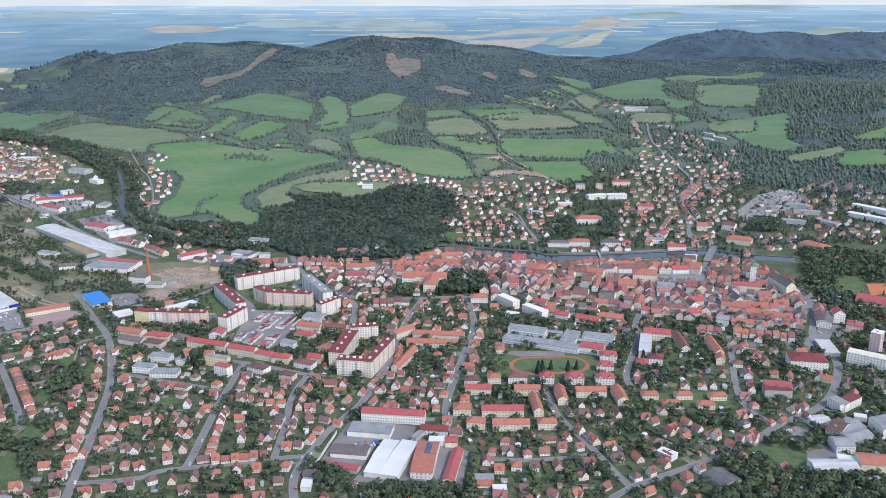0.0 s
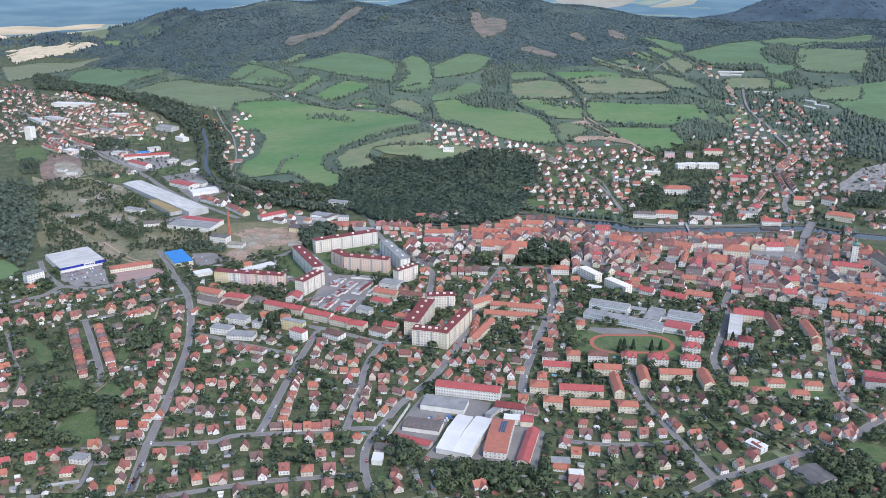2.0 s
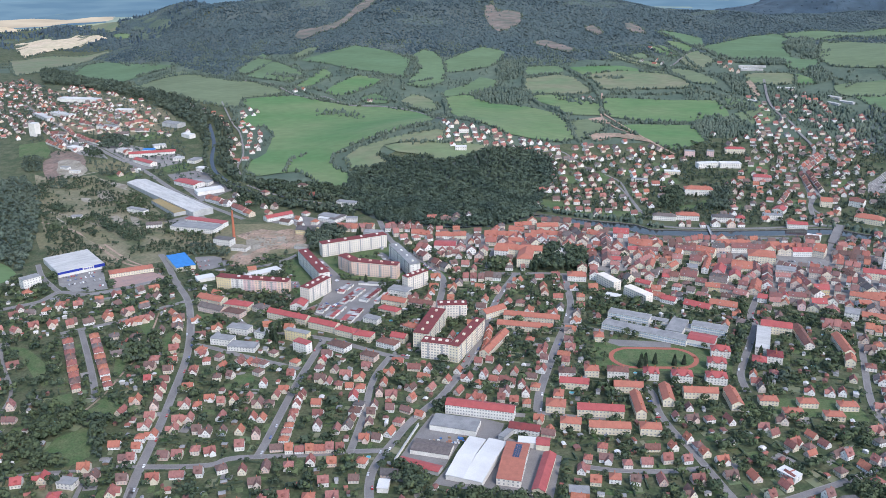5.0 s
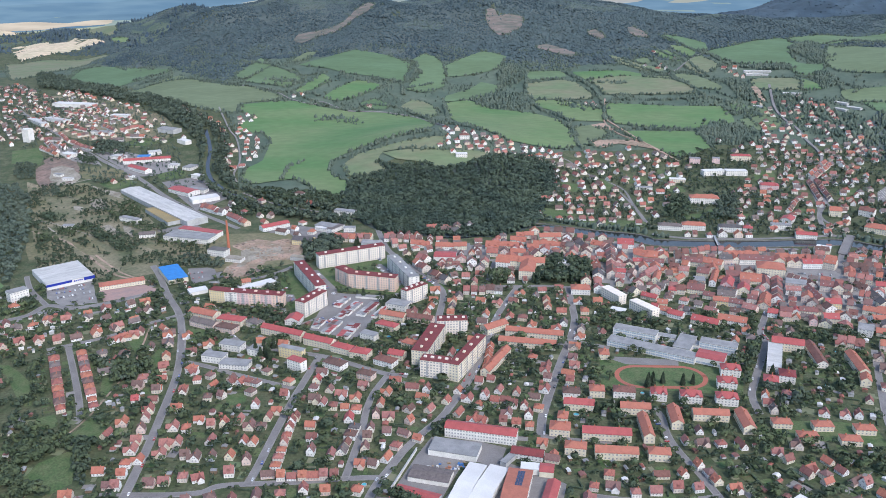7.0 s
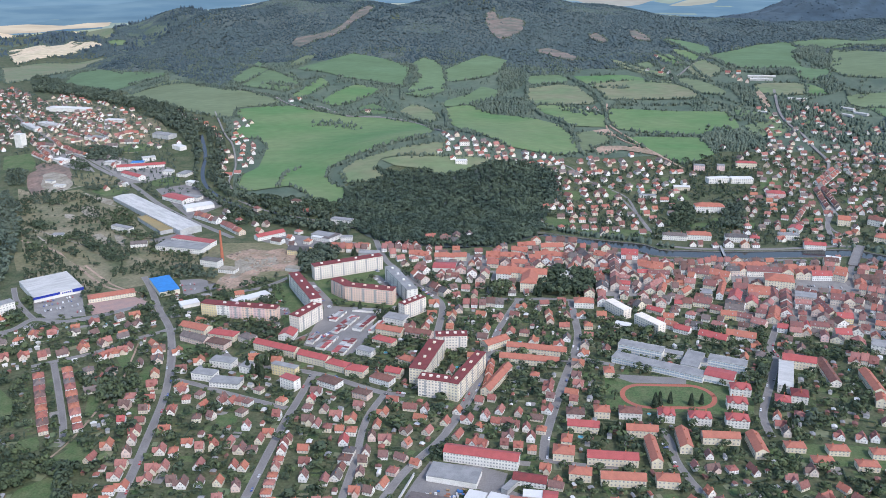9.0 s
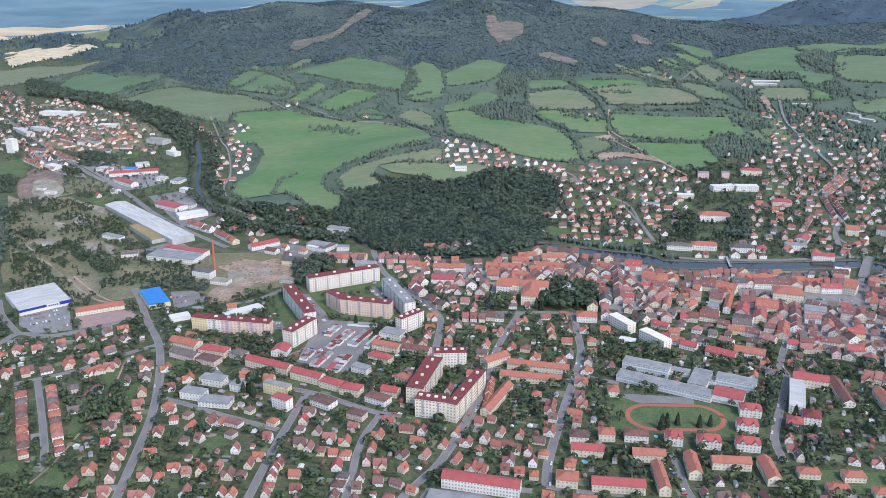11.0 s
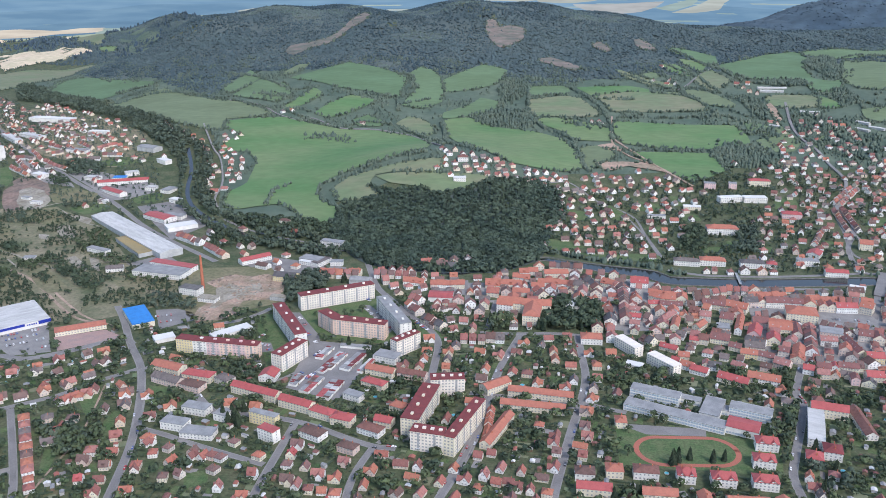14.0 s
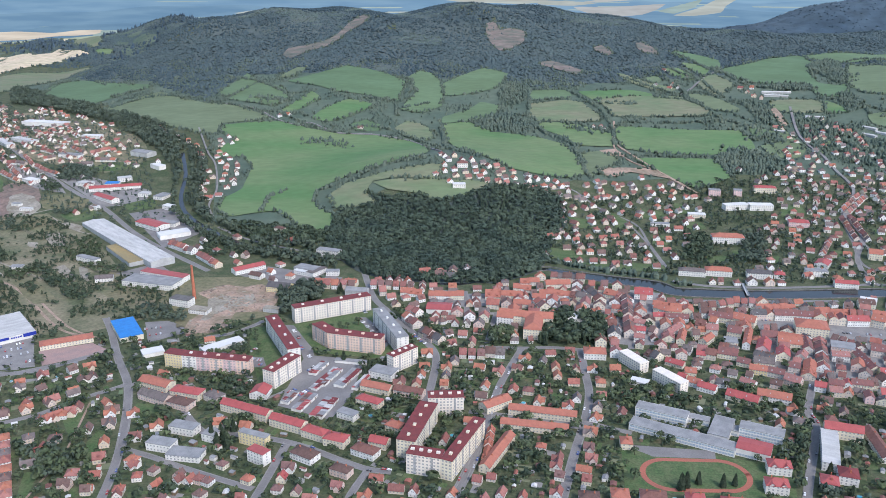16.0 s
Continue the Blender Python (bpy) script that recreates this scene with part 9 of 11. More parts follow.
patch("old_town_paving", [(-145.1, 1227.7), (-100.8, 1213.8), (-59.0, 1219.1), (-30.9, 1216.3), (1.6, 1226.7), (48.8, 1245.5), (105.5, 1252.6), (141.6, 1244.2), (122.0, 1092.6), (85.7, 1088.1), (65.8, 1090.5), (67.1, 1168.9), (10.1, 1167.5), (-34.6, 1185.2), (-97.0, 1171.5), (-138.0, 1172.3)], M_PAVING, 0.1, "grey setts of the old town's lanes and yards", "paving")
patch("old_town_paving", [(241.7, 1183.2), (323.4, 1173.6), (401.4, 1210.4), (456.7, 1172.8), (507.0, 1146.0), (508.5, 1104.1), (484.7, 1035.4), (435.1, 967.8), (365.4, 955.6), (364.0, 1007.9), (283.4, 1015.2), (214.2, 1036.8)], M_PAVING, 0.12, "grey setts of the old town's lanes and yards", "paving")


def clear_line(a, b, r):
    """Takes away houses that stand in the way of a closed row."""
    a, b = Vector(a), Vector(b)
    def away(p):
        t = max(0.0, min(1.0, (p - a).dot(b - a) / (b - a).length_squared))
        return (p - a.lerp(b, t)).length > r
    PLACED[:] = [it for it in PLACED if away(it[1].translation.xy)]


for a_, b_, n_ in (((-535.9, 1344.1), (-481.7, 1310.8), 7), ((-478.7, 1306.8), (-435.2, 1265.4), 6), ((-290.5, 1213.3), (-238.8, 1215.8), 5)):
    clear_line(a_, b_, 10)
    town_row(a_, b_, n_)
for a_, b_ in [((502.4, 1654.6), (454.2, 1582.1)), ((511.3, 1646.8), (460.7, 1573.2)), ((447.9, 1556.0), (443.0, 1468.5)), ((461.7, 1561.6), (458.0, 1466.1)), ((403.7, 1465.3), (377.2, 1408.8))]:
    clear_line(a_, b_, 9)
    terrace(a_, b_, 20, "mixed", (0, 1), 10.7, 0.97)
patch('rough_grass', rounded([(-846.2, 1523.7), (-830.2, 1548.8), (-799.3, 1548.1), (-780.2, 1528.7), (-780.8, 1491.9), (-808.9, 1481.2)]), M_SCRUB, 0.2, 'dry yellowish grass beside the main road', 'rough grass')
patch('lawn', rounded([(-839.9, 1684.1), (-811.8, 1710.8), (-767.3, 1716.7), (-743.4, 1694.9), (-789.7, 1666.0), (-824.1, 1658.9)]), M_LAWN, 0.22, 'mown grass between workshops', 'lawn')
patch('lawn', rounded([(-689.9, 1509.4), (-657.0, 1538.7), (-639.5, 1527.0), (-633.1, 1501.6), (-666.4, 1485.5)]), M_LAWN, 0.22, 'mown grass beside works', 'lawn')
patch('lawn', rounded([(-768.7, 1453.0), (-733.7, 1485.5), (-701.3, 1460.0), (-726.5, 1427.6)]), M_LAWN, 0.22, 'grass beside a small house', 'lawn')
patch('yard', rounded([(-942.6, 1576.0), (-940.8, 1598.6), (-899.9, 1592.7), (-863.8, 1558.1), (-851.0, 1523.4), (-887.8, 1513.5)]), M_SOIL, 0.3, 'churned brown earth of a cleared plot', 'yard')
patch('yard', rounded([(-892.1, 1520.3), (-851.0, 1523.4), (-815.8, 1488.7), (-811.5, 1444.6), (-842.8, 1441.3), (-873.9, 1479.3)]), M_RUBBLE, 0.26, 'pale rubble of a cleared plot', 'yard')
for a_, b_ in [((-1040.6, 1731.9), (-939.1, 1625.1)), ((-1013.4, 1707.2), (-961.2, 1696.7)), ((-1005.2, 1750.7), (-935.3, 1672.0)), ((-941.9, 1683.2), (-871.4, 1637.2)), ((-935.4, 1799.4), (-877.9, 1752.4)), ((-874.7, 1757.3), (-848.3, 1785.5)), ((-866.2, 1687.7), (-837.1, 1695.8)), ((-952.8, 1782.6), (-899.3, 1728.0)), ((-953.0, 1726.5), (-933.3, 1737.5)), ((-990.6, 1786.1), (-951.5, 1764.5)), ((-843.6, 1719.3), (-804.5, 1719.7)), ((-987.6, 1648.3), (-926.4, 1602.5))]:
    clear_line(a_, b_, 11)
    terrace(a_, b_, max(3, int((Vector(b_) - Vector(a_)).length / 9)), "mixed", (0, 1), 10.7, 0.98)
MAIN = [(-614.6, 881.9), (-592.9, 899.2), (-572.1, 919.6), (-565.2, 946.8), (-530.4, 944.8), (-504.5, 960.2), (-477.5, 983.0), (-460.5, 1005.5)]
for a_, b_ in zip(MAIN, MAIN[1:]):
    clear_line(a_, b_, 11)
PARKS = [[(-10.3, 1103.2), (10.0, 1156.2), (32.0, 1164.5), (64.2, 1157.4), (62.6, 1087.7), (41.2, 1080.2), (-10.1, 1073.9)], [(-329.2, 1185.2), (-321.7, 1192.6), (-306.6, 1207.5), (-284.7, 1216.8), (-269.4, 1180.2), (-288.2, 1158.3), (-303.5, 1131.2), (-317.4, 1146.9)], [(-64.5, 1101.6), (-40.4, 1099.5), (-40.2, 1068.7), (-62.2, 1066.0)]]
RH = PARKS + [[(-545.0, 825.7), (-502.0, 830.5), (-436.6, 729.5), (-413.3, 703.1), (-367.7, 694.4), (-326.7, 607.2), (-398.0, 599.2)], [(-927.0, 1527.4), (-928.4, 1558.6), (-908.7, 1580.3), (-871.0, 1571.5), (-834.5, 1513.3), (-818.7, 1456.2), (-835.5, 1445.0), (-861.5, 1428.0), (-899.7, 1478.2)], [(-786.8, 1585.6), (-687.8, 1591.5), (-606.4, 1521.7), (-611.0, 1484.8), (-682.9, 1482.8), (-757.5, 1538.3)], [(-676.3, 1497.3), (-624.9, 1501.8), (-561.0, 1418.4), (-520.9, 1387.6), (-566.1, 1365.0), (-641.7, 1436.7)]]
PLACED[:] = [it for it in PLACED if not any(inside(it[1].translation.x, it[1].translation.y, q) for q in RH)]

# ---- the nearest houses stand as objects of their own, the rest are joined ----
def joined(name, items, label):
    """Many houses in one mesh, each with its own wall and roof colour."""
    walls, roofs = PAL_WALL, PAL_ROOF
    V, F, S, k = [], [], [], 0
    rj = random.Random(len(items))
    for pr, m in items:
        wc, rcx = rj.randrange(len(walls)), len(walls) + rj.randrange(len(roofs))
        if pr.get("tint") == "orange" and rj.random() < 0.7:
            rcx = len(walls) + 2
        if pr.get("tint") == "dark":
            rcx = len(walls) + rj.choice((1, 4, 6))
        for o in pr.children_recursive:
            me = o.data
            co = np.empty(len(me.vertices) * 3)
            me.vertices.foreach_get("co", co)
            co = np.c_[co.reshape(-1, 3), np.ones(len(me.vertices))] @ np.array(m).T
            V.append(co[:, :3])
            kind = o.name.split(".")[0]
            slot = {"wall": wc, "roof": rcx, "glazing": len(walls) + len(roofs), "chimney": len(walls) + len(roofs) + 1}[kind]
            for p in me.polygons:
                F.append([k + v for v in p.vertices])
                S.append(slot)
            k += len(me.vertices)
    me = bpy.data.meshes.new(name)
    me.from_pydata(np.concatenate(V).tolist(), [], F)
    for mt in walls + roofs + [M_GLASS, M_BRICK]:
        me.materials.append(mt)
    me.polygons.foreach_set("material_index", S)
    me.update()
    return tagged(new(name, me), label=label, category="houses", kind="stuff")


PAL_WALL = [mat("render_%d" % i, c, tuple(v * 0.85 for v in c), 0.2, 0.9, fine=2.0) for i, c in enumerate(((0.72, 0.68, 0.60), (0.62, 0.52, 0.40), (0.76, 0.74, 0.71), (0.60, 0.50, 0.42), (0.68, 0.66, 0.62)))]
PAL_ROOF = [mat("tiles_%d" % i, c, tuple(v * 0.75 for v in c), 0.3, 0.8, 0.04, fine=3.0) for i, c in enumerate(((0.330, 0.124, 0.094), (0.215, 0.100, 0.084), (0.380, 0.150, 0.098), (0.280, 0.114, 0.096), (0.165, 0.104, 0.090), (0.345, 0.154, 0.128), (0.170, 0.136, 0.126)))]
for key, lst in PROTO.items():
    for pr in lst:
        pr["tint"] = "orange" if "orange" in key else "dark" if "dark" in key else ""
fill([(490.5, 2012.5), (564.0, 2022.3), (634.8, 1916.3), (648.2, 1861.5), (620.0, 1781.4), (531.9, 1803.5), (484.0, 1942.6)], 470, 660, 1770, 2040, 19, 0.55)
fill([(441.6, 1875.1), (483.6, 1841.2), (504.2, 1774.9), (610.5, 1781.0), (582.9, 1702.2), (499.6, 1467.9), (337.4, 1475.9), (387.6, 1687.6)], 300, 700, 1400, 1900, 12, 0.62, ("mixed", "mixed", "dark"), 6)
def on_block(p):
    for m, w, d in BLOCKS:
        q = m.inverted() @ Vector((p.x, p.y, m.translation.z))
        if abs(q.x) < w / 2 + 4 and abs(q.y) < d / 2 + 4:
            return True
    return False


PLACED[:] = [it for it in PLACED if not on_block(it[1].translation)]
PLACED.sort(key=lambda it: (it[1].translation.xy - Vector((0, 250))).length)
near, far, count = [], [], {"house": 0, "town_house": 0}
for it in PLACED:
    kind = it[0].name.split(".")[0]
    if count[kind] < 300:
        count[kind] += 1
        near.append(it)
    else:
        far.append(it)
joined("hillside_houses", [it for it in far if it[1].translation.y >= 1250 and it[1].translation.x > -330], "rendered houses with red roofs on the far bank")
joined("western_houses", [it for it in far if it[1].translation.x <= -330], "rendered houses with red roofs in the western quarter")
joined("town_houses", [it for it in far if it[1].translation.y < 1250 and it[1].translation.x > -330], "close-packed town houses with red tiled roofs")
for pr, m in near:
    if pr.name in USED:
        copy_thing(pr, m)
    else:
        USED.add(pr.name)
        pr.matrix_world = m
for lst in PROTO.values():
    for pr in lst:
        if pr.name not in USED:
            for o in list(pr.children_recursive) + [pr]:
                bpy.data.objects.remove(o)

# ---- cemetery ----
CEM = [(544.1, 1511.9), (608.9, 1593.8), (669.2, 1627.7), (700.5, 1596.9), (676.6, 1548.3), (619.7, 1495.7), (574.8, 1470.3), (531.0, 1471.6)]
patch("cemetery_ground", CEM, M_ASPHALT, 0.3, "pale gravel of a cemetery", "cemetery", occupy=True)
rr = random.Random(4)
ST = Build()
cxs, cys = [p[0] for p in CEM], [p[1] for p in CEM]
for x in np.arange(min(cxs), max(cxs), 4.2):
    for y in np.arange(min(cys), max(cys), 4.6):
        if inside(x, y, CEM) and rr.random() < 0.8:
            z = height(x, y)
            ST.box(x - 0.6, y - 1.1, z, x + 0.6, y + 1.1, z + 0.55, rr.choice((0, 1)))
            ST.box(x - 0.5, y + 0.8, z + 0.4, x + 0.5, y + 1.05, z + 1.5, rr.choice((0, 1, 2)))
tagged(new("gravestones", ST.mesh("gravestones", M_GREYWALL, M_WHITE, M_TYRE_DARK)), label="rows of grey gravestones in a cemetery", category="gravestones", kind="stuff")

wood("cemetery_trees", scatter(CEM, 11, 4, 9, 47, keep=0.45, free=True), M_LEAF2, "dark trees between the graves", "trees", MID_T, 48)

# ---- rubble on the building site ----
RB = Build()
rr = random.Random(9)
for _ in range(900):
    x, y = rr.uniform(min(p[0] for p in SITE), max(p[0] for p in SITE)), rr.uniform(min(p[1] for p in SITE), max(p[1] for p in SITE))
    if inside(x, y, SITE):
        w, d, h, a = rr.uniform(0.5, 3.2), rr.uniform(0.5, 2.2), rr.uniform(0.3, 1.4), rr.uniform(0, 3)
        c, s = math.cos(a), math.sin(a)
        base = [(x + u * c - v * s, y + u * s + v * c) for u, v in ((-w, -d), (w, -d), (w, d), (-w, d))]
        top = [(x + u * c * 0.45 - v * s * 0.5, y + u * s * 0.45 + v * c * 0.5) for u, v in ((-w, -d), (w, -d), (w, d), (-w, d))]
        RB.solid([(*p, 0) for p in base] + [(*p, h * rr.uniform(0.6, 1.2)) for p in top], [(4, 5, 6, 7), (0, 1, 5, 4), (1, 2, 6, 5), (2, 3, 7, 6), (3, 0, 4, 7)], rr.choice((0, 0, 0, 0, 1, 2)))
tagged(new("rubble", RB.mesh("rubble", M_EARTH, M_SOIL, M_RUBBLE)), label="heaps of earth and broken masonry", category="rubble", kind="stuff")

# ---- cars ----
def car_prototype(color, name):
    root = new("car")
    b = Build()
    b.solid([(-2.1, -0.85, 0.35), (2.1, -0.85, 0.35), (2.1, 0.85, 0.35), (-2.1, 0.85, 0.35), (-2.15, -0.85, 0.85), (2.1, -0.82, 0.75), (2.1, 0.82, 0.75), (-2.15, 0.85, 0.85), (-1.9, -0.8, 0.98), (1.0, -0.8, 0.98), (1.0, 0.8, 0.98), (-1.9, 0.8, 0.98)],
            [(3, 2, 1, 0), (0, 1, 5, 4), (1, 2, 6, 5), (2, 3, 7, 6), (3, 0, 4, 7), (4, 5, 9, 8), (6, 7, 11, 10), (5, 6, 10, 9), (7, 4, 8, 11), (8, 9, 10, 11)])
    b.solid([(-1.5, -0.62, 1.44), (0.1, -0.62, 1.44), (0.1, 0.62, 1.44), (-1.5, 0.62, 1.44), (-1.55, -0.66, 1.40), (0.16, -0.66, 1.40), (0.16, 0.66, 1.40), (-1.55, 0.66, 1.40)], [(0, 1, 2, 3), (4, 5, 1, 0), (5, 6, 2, 1), (6, 7, 3, 2), (7, 4, 0, 3)])
    part("body", b, [color], root)
    g = Build()
    g.solid([(-1.85, -0.77, 0.97), (0.9, -0.77, 0.97), (0.9, 0.77, 0.97), (-1.85, 0.77, 0.97), (-1.52, -0.64, 1.41), (0.12, -0.64, 1.41), (0.12, 0.64, 1.41), (-1.52, 0.64, 1.41)], [(0, 1, 5, 4), (1, 2, 6, 5), (2, 3, 7, 6), (3, 0, 4, 7), (4, 5, 6, 7)])
    part("window_band", g, [M_GLASS], root)
    wv, wf = [], []
    for s in (-0.1, 0.1):
        wv += [(0.32 * math.cos(k * 0.785), s, 0.32 * math.sin(k * 0.785)) for k in range(8)]
    w = Build()
    w.solid(wv, [tuple(range(8)), tuple(range(15, 7, -1))] + [(k, 8 + k, 8 + (k + 1) % 8, (k + 1) % 8) for k in range(8)])
    wm = w.mesh("wheel", M_TYRE)
    for x in (-1.3, 1.3):
        for y in (-0.78, 0.78):
            part("wheel", wm, None, root).location = (x, y, 0.32)
    tagged(root, label="%s car parked at the roadside" % name, category="car", group="parked cars")
    return root


M_TYRE = mat("tyre_rubber", (0.02, 0.02, 0.02), (0.03, 0.03, 0.03), 3.0, 0.9)
CARS = [car_prototype(mat("car_paint_" + n, c, tuple(v * 0.9 for v in c), 0.5, 0.3, spec=0.5), "%s hatchback" % n) for n, c in (("white", (0.75, 0.75, 0.76)), ("silver", (0.45, 0.46, 0.48)), ("black", (0.03, 0.03, 0.035)), ("red", (0.35, 0.03, 0.03)), ("blue", (0.04, 0.08, 0.25)))]
rc = random.Random(21)
first_car = set()


def put_car(x, y, ang):
    p = rc.choice(CARS)
    m = pose(x, y, height(x, y) + 0.2, 0, 0, math.degrees(ang))
    if p.name in first_car:
        copy_thing(p, m)
    else:
        first_car.add(p.name)
        p.matrix_world = m


def car_row(a, b, n, turn=90):
    a, b = Vector(a), Vector(b)
    ang = math.atan2(b.y - a.y, b.x - a.x) + radians(turn)
    for i in range(n):
        if rc.random() < 0.6:
            p = a.lerp(b, (i + 0.5) / n)
            put_car(p.x, p.y, ang + rc.choice((0, math.pi)))


CAR_ROWS = []
CAR_ROWS += [((-213.2, 968.4), (-208.8, 997.7), 10), ((-196.8, 962.6), (-191.8, 991.4), 10), ((-234.1, 935.2), (-225.6, 951.3), 8), ((-219.0, 1015.9), (-187.8, 1008.9), 12), ((-214.6, 1121.5), (-190.8, 1084.4), 12), ((-195.0, 1106.1), (-172.2, 1063.4), 12), ((-285.6, 1089.6), (-267.1, 1058.9), 8), ((-262.5, 1042.6), (-242.8, 1015.2), 9), ((-147.1, 1086.2), (-133.2, 1064.8), 8), ((-237.8, 985.7), (-230.4, 1005.8), 9), ((-244.9, 937.6), (-239.1, 949.6), 7), ((-306.7, 1007.3), (-290.1, 1002.8), 8), ((-301.2, 997.0), (-287.4, 994.4), 7), ((309.1, 694.8), (324.1, 701.9), 6), ((437.9, 924.9), (457.3, 948.9), 4), ((-586.6, 991.0), (-552.6, 1015.8), 14)]
CAR_ROWS += [((-578.5, 980.6), (-544.8, 1004.9), 14), ((-566.8, 968.9), (-536.0, 992.3), 12), ((-552.8, 957.9), (-522.7, 974.2), 10), ((314.8, 1147.9), (363.7, 1146.4), 14), ((239.5, 1173.3), (275.5, 1180.0), 8), ((-303.3, 1006.8), (-291.2, 1003.7), 5), ((-224.1, 1163.0), (-207.1, 1131.9), 7), ((100.1, 772.9), (106.3, 730.0), 8), ((-146.6, 1083.8), (-130.1, 1062.9), 8)]
CAR_ROWS += [((-453.7, 1059.1), (-427.5, 1070.4), 12), ((-443.0, 1043.6), (-418.5, 1055.5), 12), ((-311.6, 1017.5), (-303.5, 1034.0), 9), ((-315.1, 1002.2), (-299.4, 975.6), 9)]
for a, b, n in CAR_ROWS:
    car_row(a, b, n)
for ln, wd in ((ROADS[8], 2.6), (ROADS[7], 2.4), (ROADS[0], 2.8), (ROADS[4], 2.2), (ROADS[13], 2.2), (ROADS[3], 2.2), (ROADS[10], 2.2)):
    for p, q in zip(ln, ln[1:]):
        for k in range(max(1, int((q - p).length / 9))):
            if rc.random() < 0.42:
                c = p.lerp(q, rc.random())
                dirn = (q - p).normalized()
                s = rc.choice((-1, 1))
                put_car(c.x - dirn.y * wd * s, c.y + dirn.x * wd * s, math.atan2(dirn.y, dirn.x))

# ---- garden plots and sheds ----
rg = random.Random(5)
PLOTS, SHEDS = [Build() for _ in range(4)], Build()
GRID = {}
for line in ROADS:
    for p, q in zip(line, line[1:]):
        n = max(1, int((q - p).length / 20))
        for i in range(n):
            c = p.lerp(q, i / n)
            GRID.setdefault((int(c.x // 60), int(c.y // 60)), math.atan2(q.y - p.y, q.x - p.x))


def local_angle(x, y):
    for dx, dy in ((0, 0), (1, 0), (-1, 0), (0, 1), (0, -1), (1, 1), (-1, -1)):
        a = GRID.get((int(x // 60) + dx, int(y // 60) + dy))
        if a is not None:
            return a
    return 0.3


def rect(x, y, w, d, a):
    c, s = math.cos(a), math.sin(a)
    return [(x + u * c - v * s, y + u * s + v * c) for u, v in ((-w / 2, -d / 2), (w / 2, -d / 2), (w / 2, d / 2), (-w / 2, d / 2))]


def slab(b, r, z0, z1, slot=0):
    b.solid([(*p, z0) for p in r] + [(*p, z1) for p in r], [(4, 5, 6, 7), (0, 1, 5, 4), (1, 2, 6, 5), (2, 3, 7, 6), (3, 0, 4, 7)], slot)


HEDGES = Build()
for _ in range(5200):
    x, y = rg.uniform(-800, 620), rg.uniform(480, 1180)
    if inside(x, y, TOWN) and not is_taken(x, y):
        a = local_angle(x, y) + rg.choice((0, math.pi / 2, math.pi / 2)) + rg.uniform(-0.04, 0.04)
        L = rg.uniform(5, 20)
        for k in range(int(L / 2.5)):
            px, py = x + math.cos(a) * k * 2.5, y + math.sin(a) * k * 2.5
            if is_taken(px, py):
                break
            slab(HEDGES, rect(px, py, 2.7, rg.uniform(0.7, 1.5), a + rg.uniform(-0.1, 0.1)), -0.2, rg.uniform(0.9, 1.9))
tagged(new("garden_hedge_rows", HEDGES.mesh("garden_hedge_rows", M_LEAF2)), label="clipped dark hedges between garden plots", category="hedges", kind="stuff")
n_shed = 0
for _ in range(10500):
    x, y = rg.uniform(-800, 620), rg.uniform(480, 1180)
    if not inside(x, y, TOWN) or is_taken(x, y):
        continue
    a = local_angle(x, y) + rg.uniform(-0.05, 0.05)
    if rg.random() < 0.5:
        slab(PLOTS[rg.choice((0, 0, 0, 1, 1, 2, 3))], rect(x, y, rg.uniform(3, 13), rg.uniform(3, 11), a), -0.1, 0.05 + rg.random() * 0.05)
    else:
        w, d, h = rg.uniform(2.2, 6), rg.uniform(2.2, 5), rg.uniform(2.0, 3.2)
        if any(is_taken(*p) for p in rect(x, y, w + 1, d + 1, a)):
            continue
        stamp_rect(x, y, w, d, a, 0)
        r = rect(x, y, w, d, a)
        slab(SHEDS, r, -0.2, h, rg.choice((0, 1, 2, 0)))
        r2 = rect(x, y, w + 0.5, d + 0.5, a)
        slot = rg.choice((3, 3, 4, 4, 5, 6))
        m0, m1 = [((r2[0][i] + r2[3][i]) / 2) for i in (0, 1)], [((r2[1][i] + r2[2][i]) / 2) for i in (0, 1)]
        SHEDS.solid([(*p, h) for p in r2] + [(*m0, h + 0.9), (*m1, h + 0.9)], [(0, 1, 5, 4), (2, 3, 4, 5), (1, 2, 5), (3, 0, 4), (3, 2, 1, 0)], slot)
        n_shed += 1
M_BED = mat("vegetable_bed", (0.13, 0.11, 0.065), (0.07, 0.10, 0.035), 0.2, 0.95, 0.2, fine=1.0)
for b, m, nm, lb in zip(PLOTS, (M_LAWN, M_FIELD_PALE, M_BED, M_PAVING), ("lawn_plots", "dry_grass_plots", "vegetable_plots", "paved_plots"), ("small mown lawns in gardens", "small dry grass plots in gardens", "small dug vegetable beds in gardens", "small pale paved yards by houses")):
    tagged(new(nm, b.mesh(nm, m)), label=lb, category="garden", kind="stuff")
M_TIMBER = mat("weathered_timber", (0.20, 0.14, 0.09), (0.14, 0.10, 0.07), 0.8, 0.9, fine=4.0)
tagged(new("garden_sheds", SHEDS.mesh("garden_sheds", M_TIMBER, M_WHITE, M_GREYWALL, PAL_ROOF[1], M_GREY_ROOF, M_WHITE_ROOF, PAL_ROOF[0])), label="small garden sheds, garages and greenhouses", category="sheds", kind="stuff")

